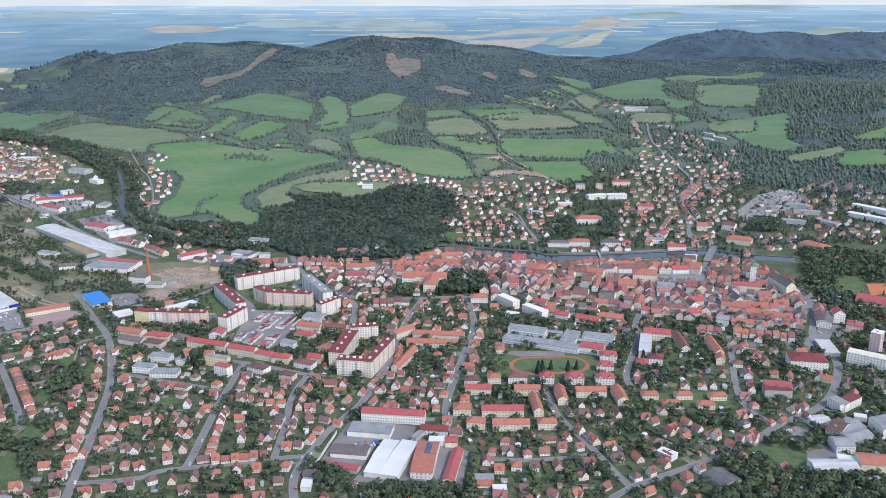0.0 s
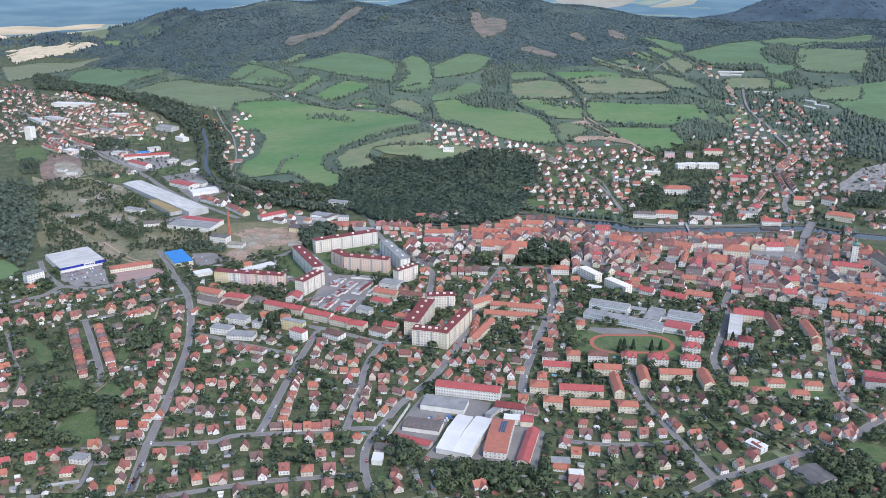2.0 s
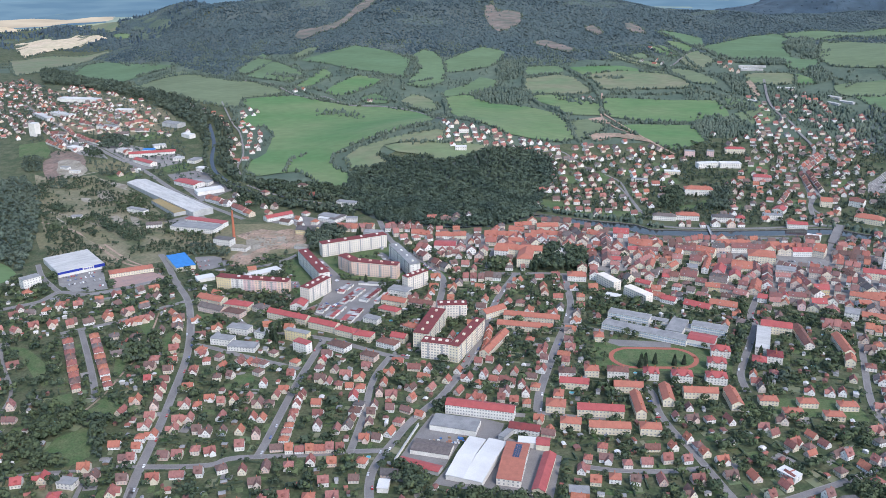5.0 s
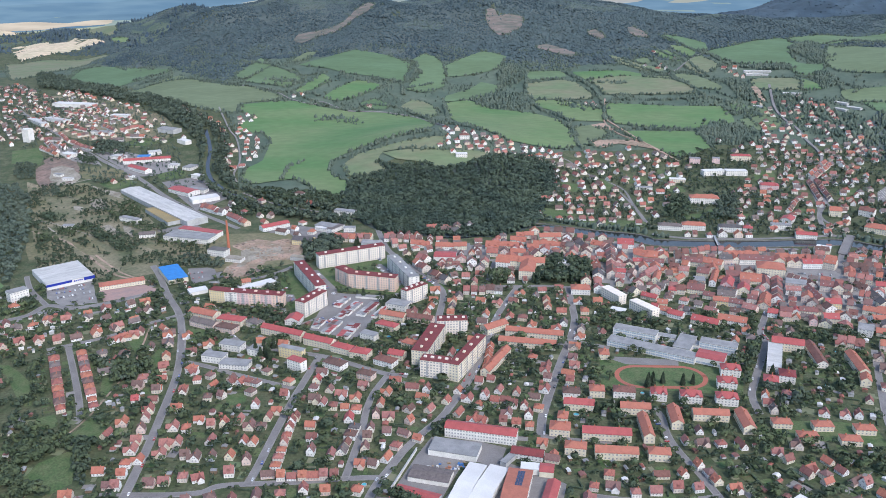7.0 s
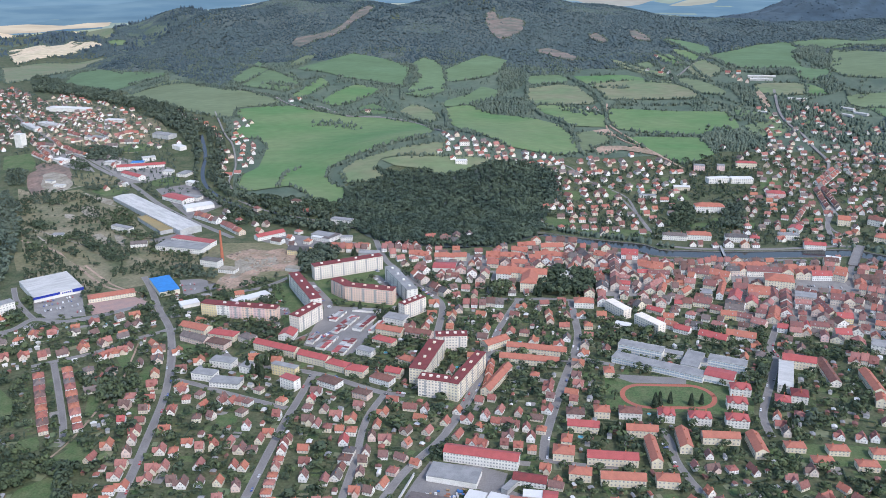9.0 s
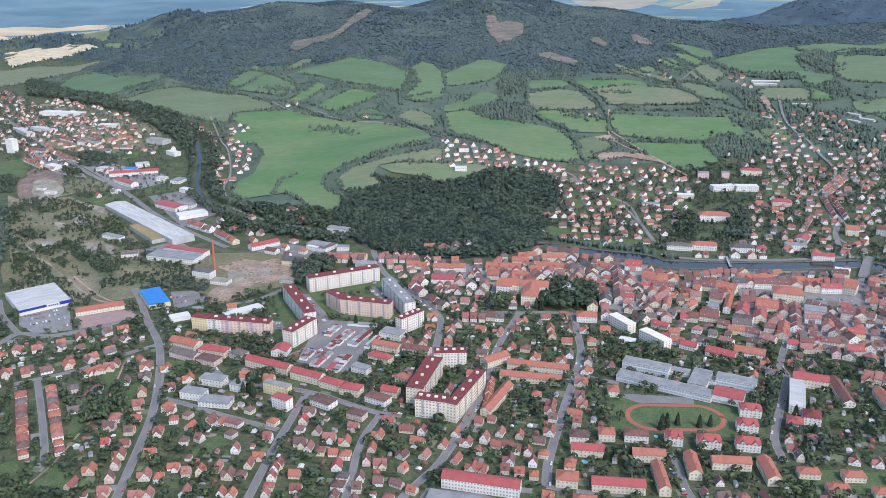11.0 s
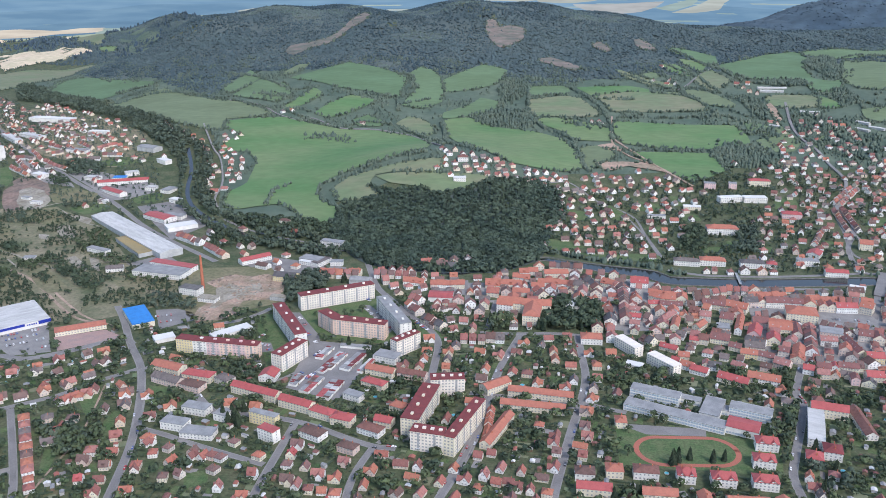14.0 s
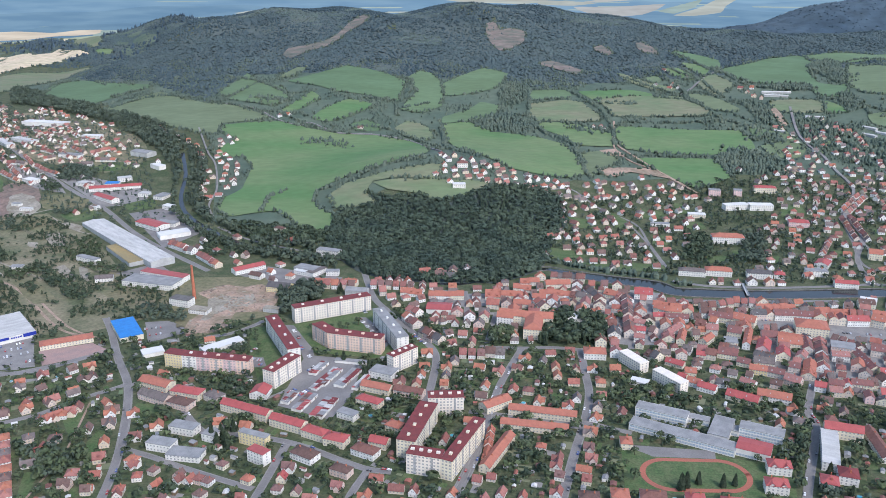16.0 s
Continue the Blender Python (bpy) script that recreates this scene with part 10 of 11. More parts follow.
# ---- garden pools ----
M_POOL = mat("pool_water", (0.10, 0.42, 0.48), (0.08, 0.36, 0.44), 0.5, 0.15, 0.0, spec=0.5)
rp = random.Random(91)
n_pool = 0
while n_pool < 46:
    x, y = rp.uniform(-560, 420), rp.uniform(520, 960)
    if inside(x, y, TOWN) and not any(is_taken(x + i, y + j) for i in (-3, 0, 3) for j in (-3, 0, 3)):
        r, n_pool = rp.uniform(1.6, 2.6), n_pool + 1
        stamp(x, y, 3)
        pool = new("garden_pool")
        pool.location = (x, y, height(x, y))
        rim, wat = Build(), Build()
        ring = [(math.cos(k * 0.4488), math.sin(k * 0.4488)) for k in range(14)]
        for (c0, s0), (c1, s1) in zip(ring, ring[1:] + ring[:1]):
            rim.solid([(r * c0, r * s0, 0), (r * c1, r * s1, 0), (r * c1, r * s1, 1.0), (r * c0, r * s0, 1.0), ((r - 0.2) * c1, (r - 0.2) * s1, 1.0), ((r - 0.2) * c0, (r - 0.2) * s0, 1.0)], [(0, 1, 2, 3), (3, 2, 4, 5)])
        wat.face([((r - 0.18) * c, (r - 0.18) * s, 0.8) for c, s in ring])
        part("rim", rim, [M_GREYWALL], pool)
        part("water", wat, [M_POOL], pool, "turquoise pool water")
        tagged(pool, label="round turquoise pool in a garden", category="pool", group="garden pools")

# ---- greenery ----
TREES = [t for t in [(x, y, 2.6 + (h - 3.0) * (0.6 + 0.18 * (h - 3.0)), f) for x, y, h, f in scatter(TOWN, 5.2, 3.0, 8.6, 31, keep=0.8, wf=(0.9, 1.5))] if noise.noise((t[0] / 25, t[1] / 25, 4)) > (0.12 if inside(t[0], t[1], OLDTOWN) else -0.10) or (not inside(t[0], t[1], OLDTOWN) and hash((int(t[0] * 10), int(t[1] * 10))) % 10 < 3)]
rt = np.random.RandomState(3)


def tree_prototype(kind, hgt, label):
    root = new("tree")
    tv, tf, _ = tree_template(kind, rt, 110 if kind == "broad" else 70)
    cv = tv * np.array((hgt * 1.05, hgt * 1.05, hgt)) if kind == "broad" else tv * hgt
    part("crown", mesh_from("crown", cv, tf, M_LEAF2 if kind != "broad" else M_LEAF), None, root)
    b = Build()
    for k in range(4):
        r0, r1, z0, z1 = 0.028 * hgt * (1 - 0.2 * k), 0.028 * hgt * (0.8 - 0.2 * k) + 0.02, hgt * (-0.03 + 0.17 * k), hgt * (0.14 + 0.17 * k)
        for j in range(6):
            a0, a1 = j * 1.0472, (j + 1) * 1.0472
            b.face([(r0 * math.cos(a0), r0 * math.sin(a0), z0), (r0 * math.cos(a1), r0 * math.sin(a1), z0), (r1 * math.cos(a1), r1 * math.sin(a1), z1), (r1 * math.cos(a0), r1 * math.sin(a0), z1)])
    for j in range(4):
        a = j * 1.57 + 0.4
        e = Vector((math.cos(a) * 0.22 * hgt, math.sin(a) * 0.22 * hgt, hgt * (0.55 + 0.05 * j)))
        s = Vector((0, 0, hgt * (0.28 + 0.05 * j)))
        b.solid([s + Vector((0.05, 0, 0)), s + Vector((-0.03, 0.05, 0)), s + Vector((-0.03, -0.05, 0)), e], [(0, 1, 3), (1, 2, 3), (2, 0, 3)])
    part("trunk", b, [M_BARK], root)
    return tagged(root, label=label, category="tree", group="single trees")


TP = [tree_prototype("broad", 8.0, "leafy green garden tree with a rounded crown") for _ in range(4)]
CP = [tree_prototype("conifer", 13.0, "tall dark pointed conifer") for _ in range(2)]
planted = set()
ESTATE = [(-318, 1066), (-312, 1050), (-304, 1034), (-298, 1016), (-240, 1092), (-232, 1100), (-222, 1094), (-212, 1104), (-226, 1082), (-244, 1078), (-262, 1086), (-206, 1066), (-196, 1058), (-186, 1066), (-268, 968), (-284, 976), (66, 836), (62, 858), (70, 872), (168, 872), (180, 864)]


def plant(protos, x, y, s):
    p = protos[rt.randint(len(protos))]
    m = pose(x, y, height(x, y), 0, 0, rt.rand() * 360) @ Matrix.Diagonal((s, s, s, 1))
    if p.name in planted:
        copy_thing(p, m)
    else:
        planted.add(p.name)
        p.matrix_world = m


big = sorted([t for t in TREES if t[2] > 5.0], key=lambda t: t[1])[:180]
chosen = set(big)
TREES = [t for t in TREES if t not in chosen]
for x, y in ESTATE:
    plant(TP, x, y, 0.7 + 0.6 * rt.rand())
for x, y, hgt, wf in big:
    plant(TP, x, y, hgt / 8.0 * 1.1)
for x, y in [(105.4, 830.9), (115.4, 835.9), (133.6, 834.2), (143.3, 837.3), (100.7, 826.4)] + [(49.9, 774.7), (64.1, 781.2), (69.7, 779.4), (56.9, 778.0)] + [(-277.6, 844.2), (-278.9, 857.8), (-267.2, 840.9), (-285.3, 852.4), (-271.7, 868.1), (-271.6, 847.1), (-207.5, 1011.7), (-177.9, 993.1), (-178.8, 983.9)] + [(209.3, 799.2), (227.9, 830.1), (219.4, 856.2), (232.4, 865.8)] + [(-314.5, 1152.2), (-316.2, 1169.3), (-305.3, 1153.3), (-312.8, 1135.6), (-255.3, 1203.7), (-256.4, 1194.4)]:
    plant(CP, x, y, 0.75 + 0.4 * rt.rand())
wood("garden_trees", TREES[0::3], M_LEAF, "green garden trees and shrubs between the houses", "trees", NEAR_T, 7)
wood("garden_shrubs", TREES[1::3], M_LEAF2, "dark green garden trees and shrubs", "trees", MID_T[:7], 8)
wood("garden_hedges", TREES[2::3], M_LEAF3, "yellow-green garden trees and hedges", "trees", MID_T[:7], 9)
BANK = [(-1517.0, 2520.8), (-1122.7, 2200.8), (-1011.3, 2079.0), (-852.2, 1995.8), (-763.6, 1888.9), (-653.4, 1772.8), (-611.6, 1690.4), (-571.8, 1554.8), (-514.0, 1452.1), (-425.3, 1391.3), (-329.6, 1366.4), (-277.3, 1338.5), (-278.9, 1272.4), (-401.4, 1316.4), (-471.5, 1352.2), (-525.1, 1398.7), (-595.9, 1480.1), (-633.6, 1588.7), (-680.5, 1685.9), (-738.2, 1769.3), (-809.6, 1840.8), (-928.4, 1966.5), (-1121.5, 2105.5), (-1340.5, 2237.3)]
wood("river_wood", scatter(BANK, 7.5, 9, 17, 32, FIELDS), M_WOOD, "dense dark trees along the river", "forest", MID_T, 10)
FARWEST = [(-1520, 2190), (-1430, 2310), (-1120, 2000), (-1040, 1810), (-1040, 1700), (-1160, 1660)]
wood("garden_trees", scatter(FARWEST, 8, 4, 10, 45, keep=0.6), M_HAZED_COPSE, "garden trees at the town's western edge", "trees", MID_T, 46)
SHRUBS = []
SHRUBS += [[(-563.8, 817.2), (-505.5, 811.1), (-444.2, 728.7), (-417.4, 675.6), (-469.8, 678.6)], [(-417.9, 693.3), (-386.6, 701.4), (-372.9, 709.4), (-370.8, 672.2), (-393.1, 659.7)], [(-374.8, 661.7), (-355.6, 657.3), (-331.9, 600.4), (-348.6, 598.6)], [(-424.8, 626.1), (-380.7, 607.5), (-390.2, 587.2)], [(-449.4, 817.3), (-439.4, 843.9), (-410.2, 821.6), (-393.7, 754.9), (-414.6, 763.2)], [(-853.2, 1414.6), (-839.4, 1435.0), (-808.9, 1400.6), (-802.3, 1373.7), (-828.3, 1379.9)], [(-688.9, 1253.7), (-654.6, 1233.1), (-614.9, 1191.1), (-568.0, 1167.5), (-540.1, 1143.0), (-563.8, 1130.0), (-607.3, 1162.8), (-660.0, 1208.6)]]
SHRUBS += [[(-681.1, 1351.6), (-672.5, 1370.5), (-634.1, 1330.4), (-620.0, 1296.6), (-634.9, 1286.0), (-659.0, 1309.7)], [(-788.2, 1473.3), (-777.1, 1483.8), (-753.9, 1471.7), (-748.4, 1448.8), (-775.8, 1450.8)], [(-888.9, 1596.6), (-875.8, 1612.6), (-839.5, 1593.2), (-825.4, 1573.7), (-845.2, 1557.6), (-871.0, 1571.5)], [(-537.6, 1179.8), (-482.5, 1184.9), (-476.1, 1170.0), (-529.7, 1163.6)], [(-995.2, 1566.3), (-939.6, 1547.5), (-893.8, 1468.8), (-926.1, 1460.8)], [(-768.1, 1269.9), (-764.8, 1288.1), (-740.9, 1273.2), (-740.7, 1254.2)], [(-702.9, 1211.3), (-695.6, 1236.3), (-659.1, 1216.6), (-664.3, 1192.7), (-687.1, 1190.0)], [(-575.8, 1258.9), (-556.2, 1253.0), (-552.6, 1227.8)]]
SHRUBS += [[(-535.1, 1280.7), (-520.6, 1299.7), (-507.6, 1275.5), (-524.8, 1263.4)], [(-685.8, 1315.4), (-649.1, 1302.0), (-595.6, 1264.9), (-553.3, 1229.3), (-569.2, 1211.8), (-628.8, 1252.6)], [(-708.5, 1494.5), (-686.0, 1482.5), (-568.2, 1355.9), (-527.7, 1316.5), (-528.8, 1298.7), (-598.7, 1370.1), (-685.0, 1459.6)], [(-776.4, 1260.2), (-750.1, 1246.3), (-736.0, 1215.3), (-761.6, 1220.2)], [(-727.1, 1192.8), (-696.9, 1192.6), (-676.8, 1168.9), (-706.9, 1161.6)], [(-478.6, 1125.3), (-451.8, 1131.8), (-417.4, 1113.4), (-401.3, 1073.1), (-420.1, 1067.9), (-462.4, 1089.5)]]
SHRUBS += [[(-506.6, 1391.3), (-489.1, 1427.6), (-432.9, 1406.8), (-394.4, 1359.7), (-345.7, 1330.6), (-361.7, 1307.4), (-406.3, 1323.9), (-452.8, 1309.8), (-451.2, 1267.6), (-486.6, 1323.5)], [(-330.4, 1076.2), (-310.5, 1068.5), (-285.2, 1042.2), (-273.1, 1015.9), (-288.1, 1018.6), (-306.8, 1044.3)], [(-329.2, 1185.2), (-321.7, 1192.6), (-306.6, 1207.5), (-284.7, 1216.8), (-270.5, 1180.0), (-288.5, 1159.4), (-304.3, 1134.0), (-318.3, 1149.7)], [(-247.3, 1039.8), (-242.0, 1042.8), (-210.3, 1021.5), (-217.1, 1016.2), (-233.1, 1016.4)], [(-274.0, 1083.2), (-263.0, 1074.4), (-245.1, 1047.1), (-249.3, 1039.5), (-265.1, 1059.2)], [(-245.6, 1107.9), (-231.9, 1115.0), (-227.1, 1094.3), (-236.4, 1087.9)]]
SHRUBS += [[(-240.9, 959.1), (-215.9, 964.2), (-195.0, 955.1), (-219.7, 950.1)], [(-250.0, 984.2), (-242.8, 993.5), (-237.3, 973.5), (-246.2, 964.4)], [(-338.1, 1038.0), (-322.5, 1047.2), (-314.6, 1024.5), (-328.8, 1018.1)], [(-318.6, 963.5), (-290.1, 959.0), (-277.9, 956.5), (-279.4, 933.4), (-306.0, 930.1)], [(527.0, 1181.5), (584.1, 1209.2), (605.2, 1181.0), (548.0, 1064.7), (510.2, 1042.5), (506.3, 1080.3), (514.4, 1137.3)], [(626.8, 1209.0), (660.6, 1199.3), (624.7, 1128.2), (596.6, 1128.4)], [(628.5, 1269.0), (669.3, 1279.2), (634.3, 1218.6), (610.0, 1228.5)], [(487.7, 930.6), (523.7, 967.4), (502.2, 918.8), (479.0, 907.4)], [(437.8, 1280.7), (477.0, 1280.5), (453.6, 1229.5), (421.6, 1219.9)]]
SHRUBS += [[(537.6, 1042.4), (558.0, 1027.9), (544.4, 1000.2), (530.0, 1000.2)], [(-65.7, 1104.0), (-40.4, 1102.0), (-41.1, 1067.7), (-63.2, 1064.9)], [(-32.4, 1113.2), (-26.2, 1114.0), (-25.1, 1069.6), (-31.1, 1068.9)], [(-11.4, 1105.6), (9.9, 1145.1), (62.0, 1157.1), (61.5, 1085.1), (41.3, 1082.6), (-11.1, 1076.1)]]
SHRUBS += [[(-270.3, 1080.8), (-250.1, 1062.8), (-238.0, 1025.6), (-252.5, 1030.1)], [(-237.6, 1035.1), (-216.7, 1037.6), (-213.2, 1016.4), (-230.6, 1017.3)], [(-191.7, 1001.2), (-180.2, 1014.4), (-174.2, 964.4), (-186.1, 968.3)], [(-194.6, 956.6), (-182.7, 958.0), (-180.4, 930.2), (-189.1, 931.7)], [(-341.7, 1048.3), (-320.6, 1047.6), (-316.5, 1019.2), (-333.1, 1020.3)], [(-338.1, 1206.6), (-322.6, 1208.5), (-283.8, 1130.5), (-308.3, 1127.5)], [(-245.5, 966.6), (-213.8, 959.6), (-206.3, 948.9), (-238.8, 951.3)], [(-258.2, 993.2), (-241.6, 989.4), (-238.3, 967.4), (-250.4, 966.0)], [(-127.1, 944.1), (-119.6, 950.1), (-119.2, 930.2), (-130.7, 928.8)], [(-231.7, 1129.2), (-220.2, 1130.6), (-213.6, 1112.7), (-224.9, 1111.4)], [(-338.0, 1108.7), (-319.3, 1096.2), (-303.9, 1056.3), (-319.5, 1061.1)]]
for k, poly in enumerate(PARKS):
    wood("park_trees", scatter(poly, 6.5, 9, 17, 250 + k, keep=0.8, free=True), (M_LEAF2, M_WOOD, M_LEAF)[k], "tall dark park trees in the town", "trees", NEAR_T + CON_T[:2], 260 + k)
for k, poly in enumerate(SHRUBS):
    wood("thicket", scatter(poly, 4.6, 3.5, 9.5, 150 + k, keep=0.72), (M_LEAF2, M_LEAF, M_WOOD)[k % 3], "thicket of dark green trees and shrubs", "trees", [tree_template("broad", np.random.RandomState(190 + k % 4 + j), 16) for j in range(4)], 160 + k)
DENSE = []
DENSE += [[(6.9, 1157.5), (60.3, 1159.8), (62.3, 1096.1), (39.6, 1082.9), (-10.2, 1080.4), (-13.5, 1116.2)], [(-65.1, 1110.0), (-41.9, 1105.4), (-42.0, 1073.2), (-65.4, 1070.4)], [(-66.9, 603.5), (-4.6, 610.3), (12.4, 627.2), (27.9, 632.4), (23.0, 577.8), (-63.0, 568.3)], [(-125.2, 647.9), (-109.5, 653.4), (-69.0, 621.7), (-67.3, 606.7), (-101.0, 601.4), (-117.9, 619.8)], [(296.4, 614.7), (317.6, 626.1), (363.4, 610.8), (345.4, 556.2), (223.9, 556.5), (213.2, 582.8), (243.9, 654.3), (267.6, 666.9), (276.7, 650.1), (267.9, 614.8)], [(-432.4, 625.6), (-406.7, 687.1), (-382.2, 689.7), (-380.3, 668.0), (-395.3, 645.6), (-395.2, 618.2), (-359.4, 603.8), (-405.9, 593.3)]]
DENSE += [[(-384.4, 685.0), (-366.7, 686.9), (-350.0, 630.8), (-356.4, 626.3)], [(-429.8, 815.4), (-404.1, 830.5), (-381.0, 791.3), (-398.4, 772.6)], [(164.1, 1006.2), (235.5, 970.9), (231.4, 955.0), (161.6, 978.0)], [(212.9, 930.3), (232.9, 937.5), (198.3, 822.9), (182.1, 820.9), (198.0, 878.5)], [(206.5, 838.9), (241.4, 835.4), (232.0, 805.3), (209.3, 799.2)], [(-424.1, 804.9), (-397.8, 834.5), (-384.9, 809.5), (-387.7, 776.5), (-406.5, 774.3)], [(-449.1, 982.9), (-434.7, 994.4), (-417.7, 946.5), (-430.3, 939.1)], [(-333.2, 1194.3), (-285.0, 1238.2), (-271.7, 1183.6), (-302.2, 1120.5)], [(-291.8, 870.5), (-279.0, 896.8), (-256.8, 837.7), (-276.8, 835.3)]]
DENSE += [[(202.5, 1460.8), (239.7, 1464.0), (224.1, 1370.2), (182.3, 1365.8)], [(282.5, 1477.8), (318.2, 1490.8), (298.3, 1367.8), (258.9, 1373.8)], [(557.7, 1281.6), (630.0, 1294.7), (674.0, 1240.7), (632.7, 1144.4), (543.4, 1101.7), (527.7, 1179.6)], [(441.2, 1296.2), (482.8, 1268.4), (460.8, 1216.5), (420.4, 1242.3)], [(535.1, 1444.5), (599.8, 1442.7), (579.7, 1389.7), (512.9, 1391.2)], [(298.7, 698.1), (312.3, 698.0), (300.2, 666.8), (286.6, 671.2)], [(341.2, 707.3), (356.8, 716.9), (336.6, 675.4), (325.6, 675.4)], [(516.2, 1101.8), (547.5, 1081.1), (503.1, 971.3), (489.3, 1023.7)]]
DENSE += [[(-987.7, 1339.0), (-910.2, 1431.2), (-833.8, 1355.2), (-715.3, 1153.2), (-645.9, 995.9), (-662.7, 973.9), (-701.5, 931.3)], [(-514.0, 1452.1), (-440.8, 1440.3), (-357.1, 1427.7), (-308.2, 1399.6), (-331.6, 1374.4), (-425.3, 1391.3)], [(-905.3, 1679.8), (-849.4, 1690.6), (-798.4, 1649.3), (-807.2, 1608.0), (-863.0, 1616.3)]]
GROVE_T = [tree_template("broad", np.random.RandomState(90 + k), 20) for k in range(7)]
FINE_T = [tree_template("broad", np.random.RandomState(120 + k), 56) for k in range(7)]
for k, poly in enumerate(DENSE):
    close = sum(p[1] for p in poly) / len(poly) < 720
    wood("grove", scatter(poly, 4.7 if close else 5.5, 8 if close else 6, 13, 50 + k, keep=0.6 if k == 23 else 0.88), M_HAZED_COPSE if k == 23 else M_LEAF if k == 4 else (M_LEAF2, M_WOOD, M_LEAF)[k % 3], "clump of dark leafy trees", "trees", FINE_T if close else GROVE_T, 60 + k)
wood("waste_shrubs", [s for s in scatter(WASTE, 5, 2.0, 7.0, 33, keep=0.9, wf=(1.0, 1.6)) if noise.noise((s[0] / 45, s[1] / 45, 0)) + 0.4 * noise.noise((s[0] / 14, s[1] / 14, 5)) > 0.03 or rt.rand() < 0.08], M_LEAF2, "scattered shrubs on the waste ground", "shrubs", MID_T, 11)
NORTH = [(-6.9, 1590.3), (78.9, 1598.8), (282.1, 1703.7), (437.1, 1743.6), (593.9, 1726.3)] + [(900, 1500), (860, 1330), (520, 1300), (230, 1300), (0, 1330), (0, 1450)]
GARDENS = [[(367.4, 1601.8), (400.7, 1610.7), (401.0, 1565.4), (359.2, 1556.2)], [(150.7, 1463.8), (178.1, 1466.6), (175.6, 1429.0), (148.9, 1426.2)], [(-4.8, 1401.4), (30.5, 1393.8), (55.8, 1372.1), (29.5, 1349.9), (-6.7, 1364.2)], [(208.9, 1526.1), (233.9, 1521.9), (236.9, 1496.9), (209.1, 1494.5)], [(258.5, 1418.4), (281.5, 1426.6), (275.6, 1377.8), (253.2, 1369.5)], [(219.4, 1390.2), (249.5, 1393.2), (240.6, 1368.1), (213.2, 1365.2)], [(479.4, 1514.7), (517.2, 1529.4), (506.5, 1498.6), (475.9, 1490.4)], [(42.0, 1345.2), (117.9, 1351.9), (154.9, 1348.8), (155.9, 1324.2), (82.2, 1320.0)], [(397.5, 1430.9), (410.5, 1432.0), (404.0, 1396.3), (382.9, 1394.3)], [(96.8, 1549.2), (118.9, 1522.2), (120.2, 1478.9), (102.4, 1488.9)], [(142.1, 1569.4), (180.1, 1561.5), (181.2, 1529.9), (143.5, 1531.9)], [(28.0, 1516.1), (61.3, 1512.1), (69.3, 1477.8), (36.8, 1478.2)], [(296.6, 1397.9), (318.0, 1399.9), (316.4, 1376.0), (292.7, 1371.2)], [(199.5, 1602.1), (213.6, 1596.9), (218.1, 1558.7), (203.6, 1557.4)]]
for q in GARDENS:
    patch("lawn", q, M_LAWN, 0.5, "garden lawn between hillside houses", "lawn", step=12)
NT = [q for q in scatter(NORTH, 6.4, 3.5, 9.5, 34, GARDENS, keep=0.85) if noise.noise((q[0] / 34, q[1] / 34, 6)) + 0.5 * noise.noise((q[0] / 11, q[1] / 11, 9)) > -0.22]
wood("garden_trees", NT[0::2], M_LEAF2, "garden trees between the hillside houses", "trees", MID_T, 12)
wood("garden_trees", NT[1::2], M_HAZED_COPSE, "garden trees between the hillside houses", "trees", MID_T, 13)
WEST = [(-1299.3, 2075.0), (-1122.7, 2095.2), (-849.6, 1903.2), (-694.0, 1631.3), (-544.4, 1370.6), (-743.9, 1456.1), (-948.4, 1527.6)]
wood("garden_trees", scatter(WEST, 7.5, 3.5, 8.5, 35, keep=0.55), M_HAZED_COPSE, "garden trees in the western quarter", "trees", MID_T, 14)
EAST = [(520, 640), (900, 700), (1100, 1300), (900, 1500), (860, 1330), (560, 1250), (560, 900)]
wood("garden_trees", scatter(EAST, 11, 4, 10, 36, keep=0.45), M_LEAF2, "garden trees in the eastern quarter", "trees", MID_T, 15)
def hedge(line, width=5.0, gap=4.5, hmin=5, hmax=10):
    """Trees along a field boundary."""
    pts = smooth(line, 5)
    for p, q in zip(pts, pts[1:]):
        for k in range(max(1, int((q - p).length / gap))):
            c = p.lerp(q, rs.rand())
            HL.append((c.x + rs.randn() * width * 0.5, c.y + rs.randn() * width * 0.5, hmin + (hmax - hmin) * rs.rand(), 0.9 + 0.6 * rs.rand()))


rs = np.random.RandomState(78)
HL = []
HEDGES = []
HEDGES += [[(-336.9, 1587.4), (-348.7, 1579.6), (-371.2, 1567.0), (-376.8, 1543.5), (-356.1, 1498.9), (-332.9, 1481.0)], [(-450.5, 1502.1), (-455.7, 1551.9), (-432.8, 1577.9)], [(-322.1, 1596.9), (-290.4, 1625.6), (-252.0, 1639.6), (-206.1, 1650.9)], [(-574.8, 2008.0), (-486.1, 1929.8), (-422.2, 1901.6), (-381.5, 1939.0), (-313.3, 1920.8), (-203.2, 1799.9)], [(-1019.0, 2094.6), (-930.7, 2198.0), (-734.7, 2088.9), (-600.9, 2008.2)], [(-374.9, 2290.3), (-320.8, 2246.9), (-321.5, 2130.0), (-332.6, 2088.9)], [(-318.0, 2052.1), (-255.5, 2097.9)], [(-417.7, 2120.6), (-341.1, 2088.0), (-318.6, 2003.1)], [(-695.7, 1886.3), (-658.0, 1828.3), (-642.0, 1773.5)], [(-827.2, 2346.8), (-709.2, 2267.6), (-596.2, 2145.8), (-529.1, 2172.1)]]
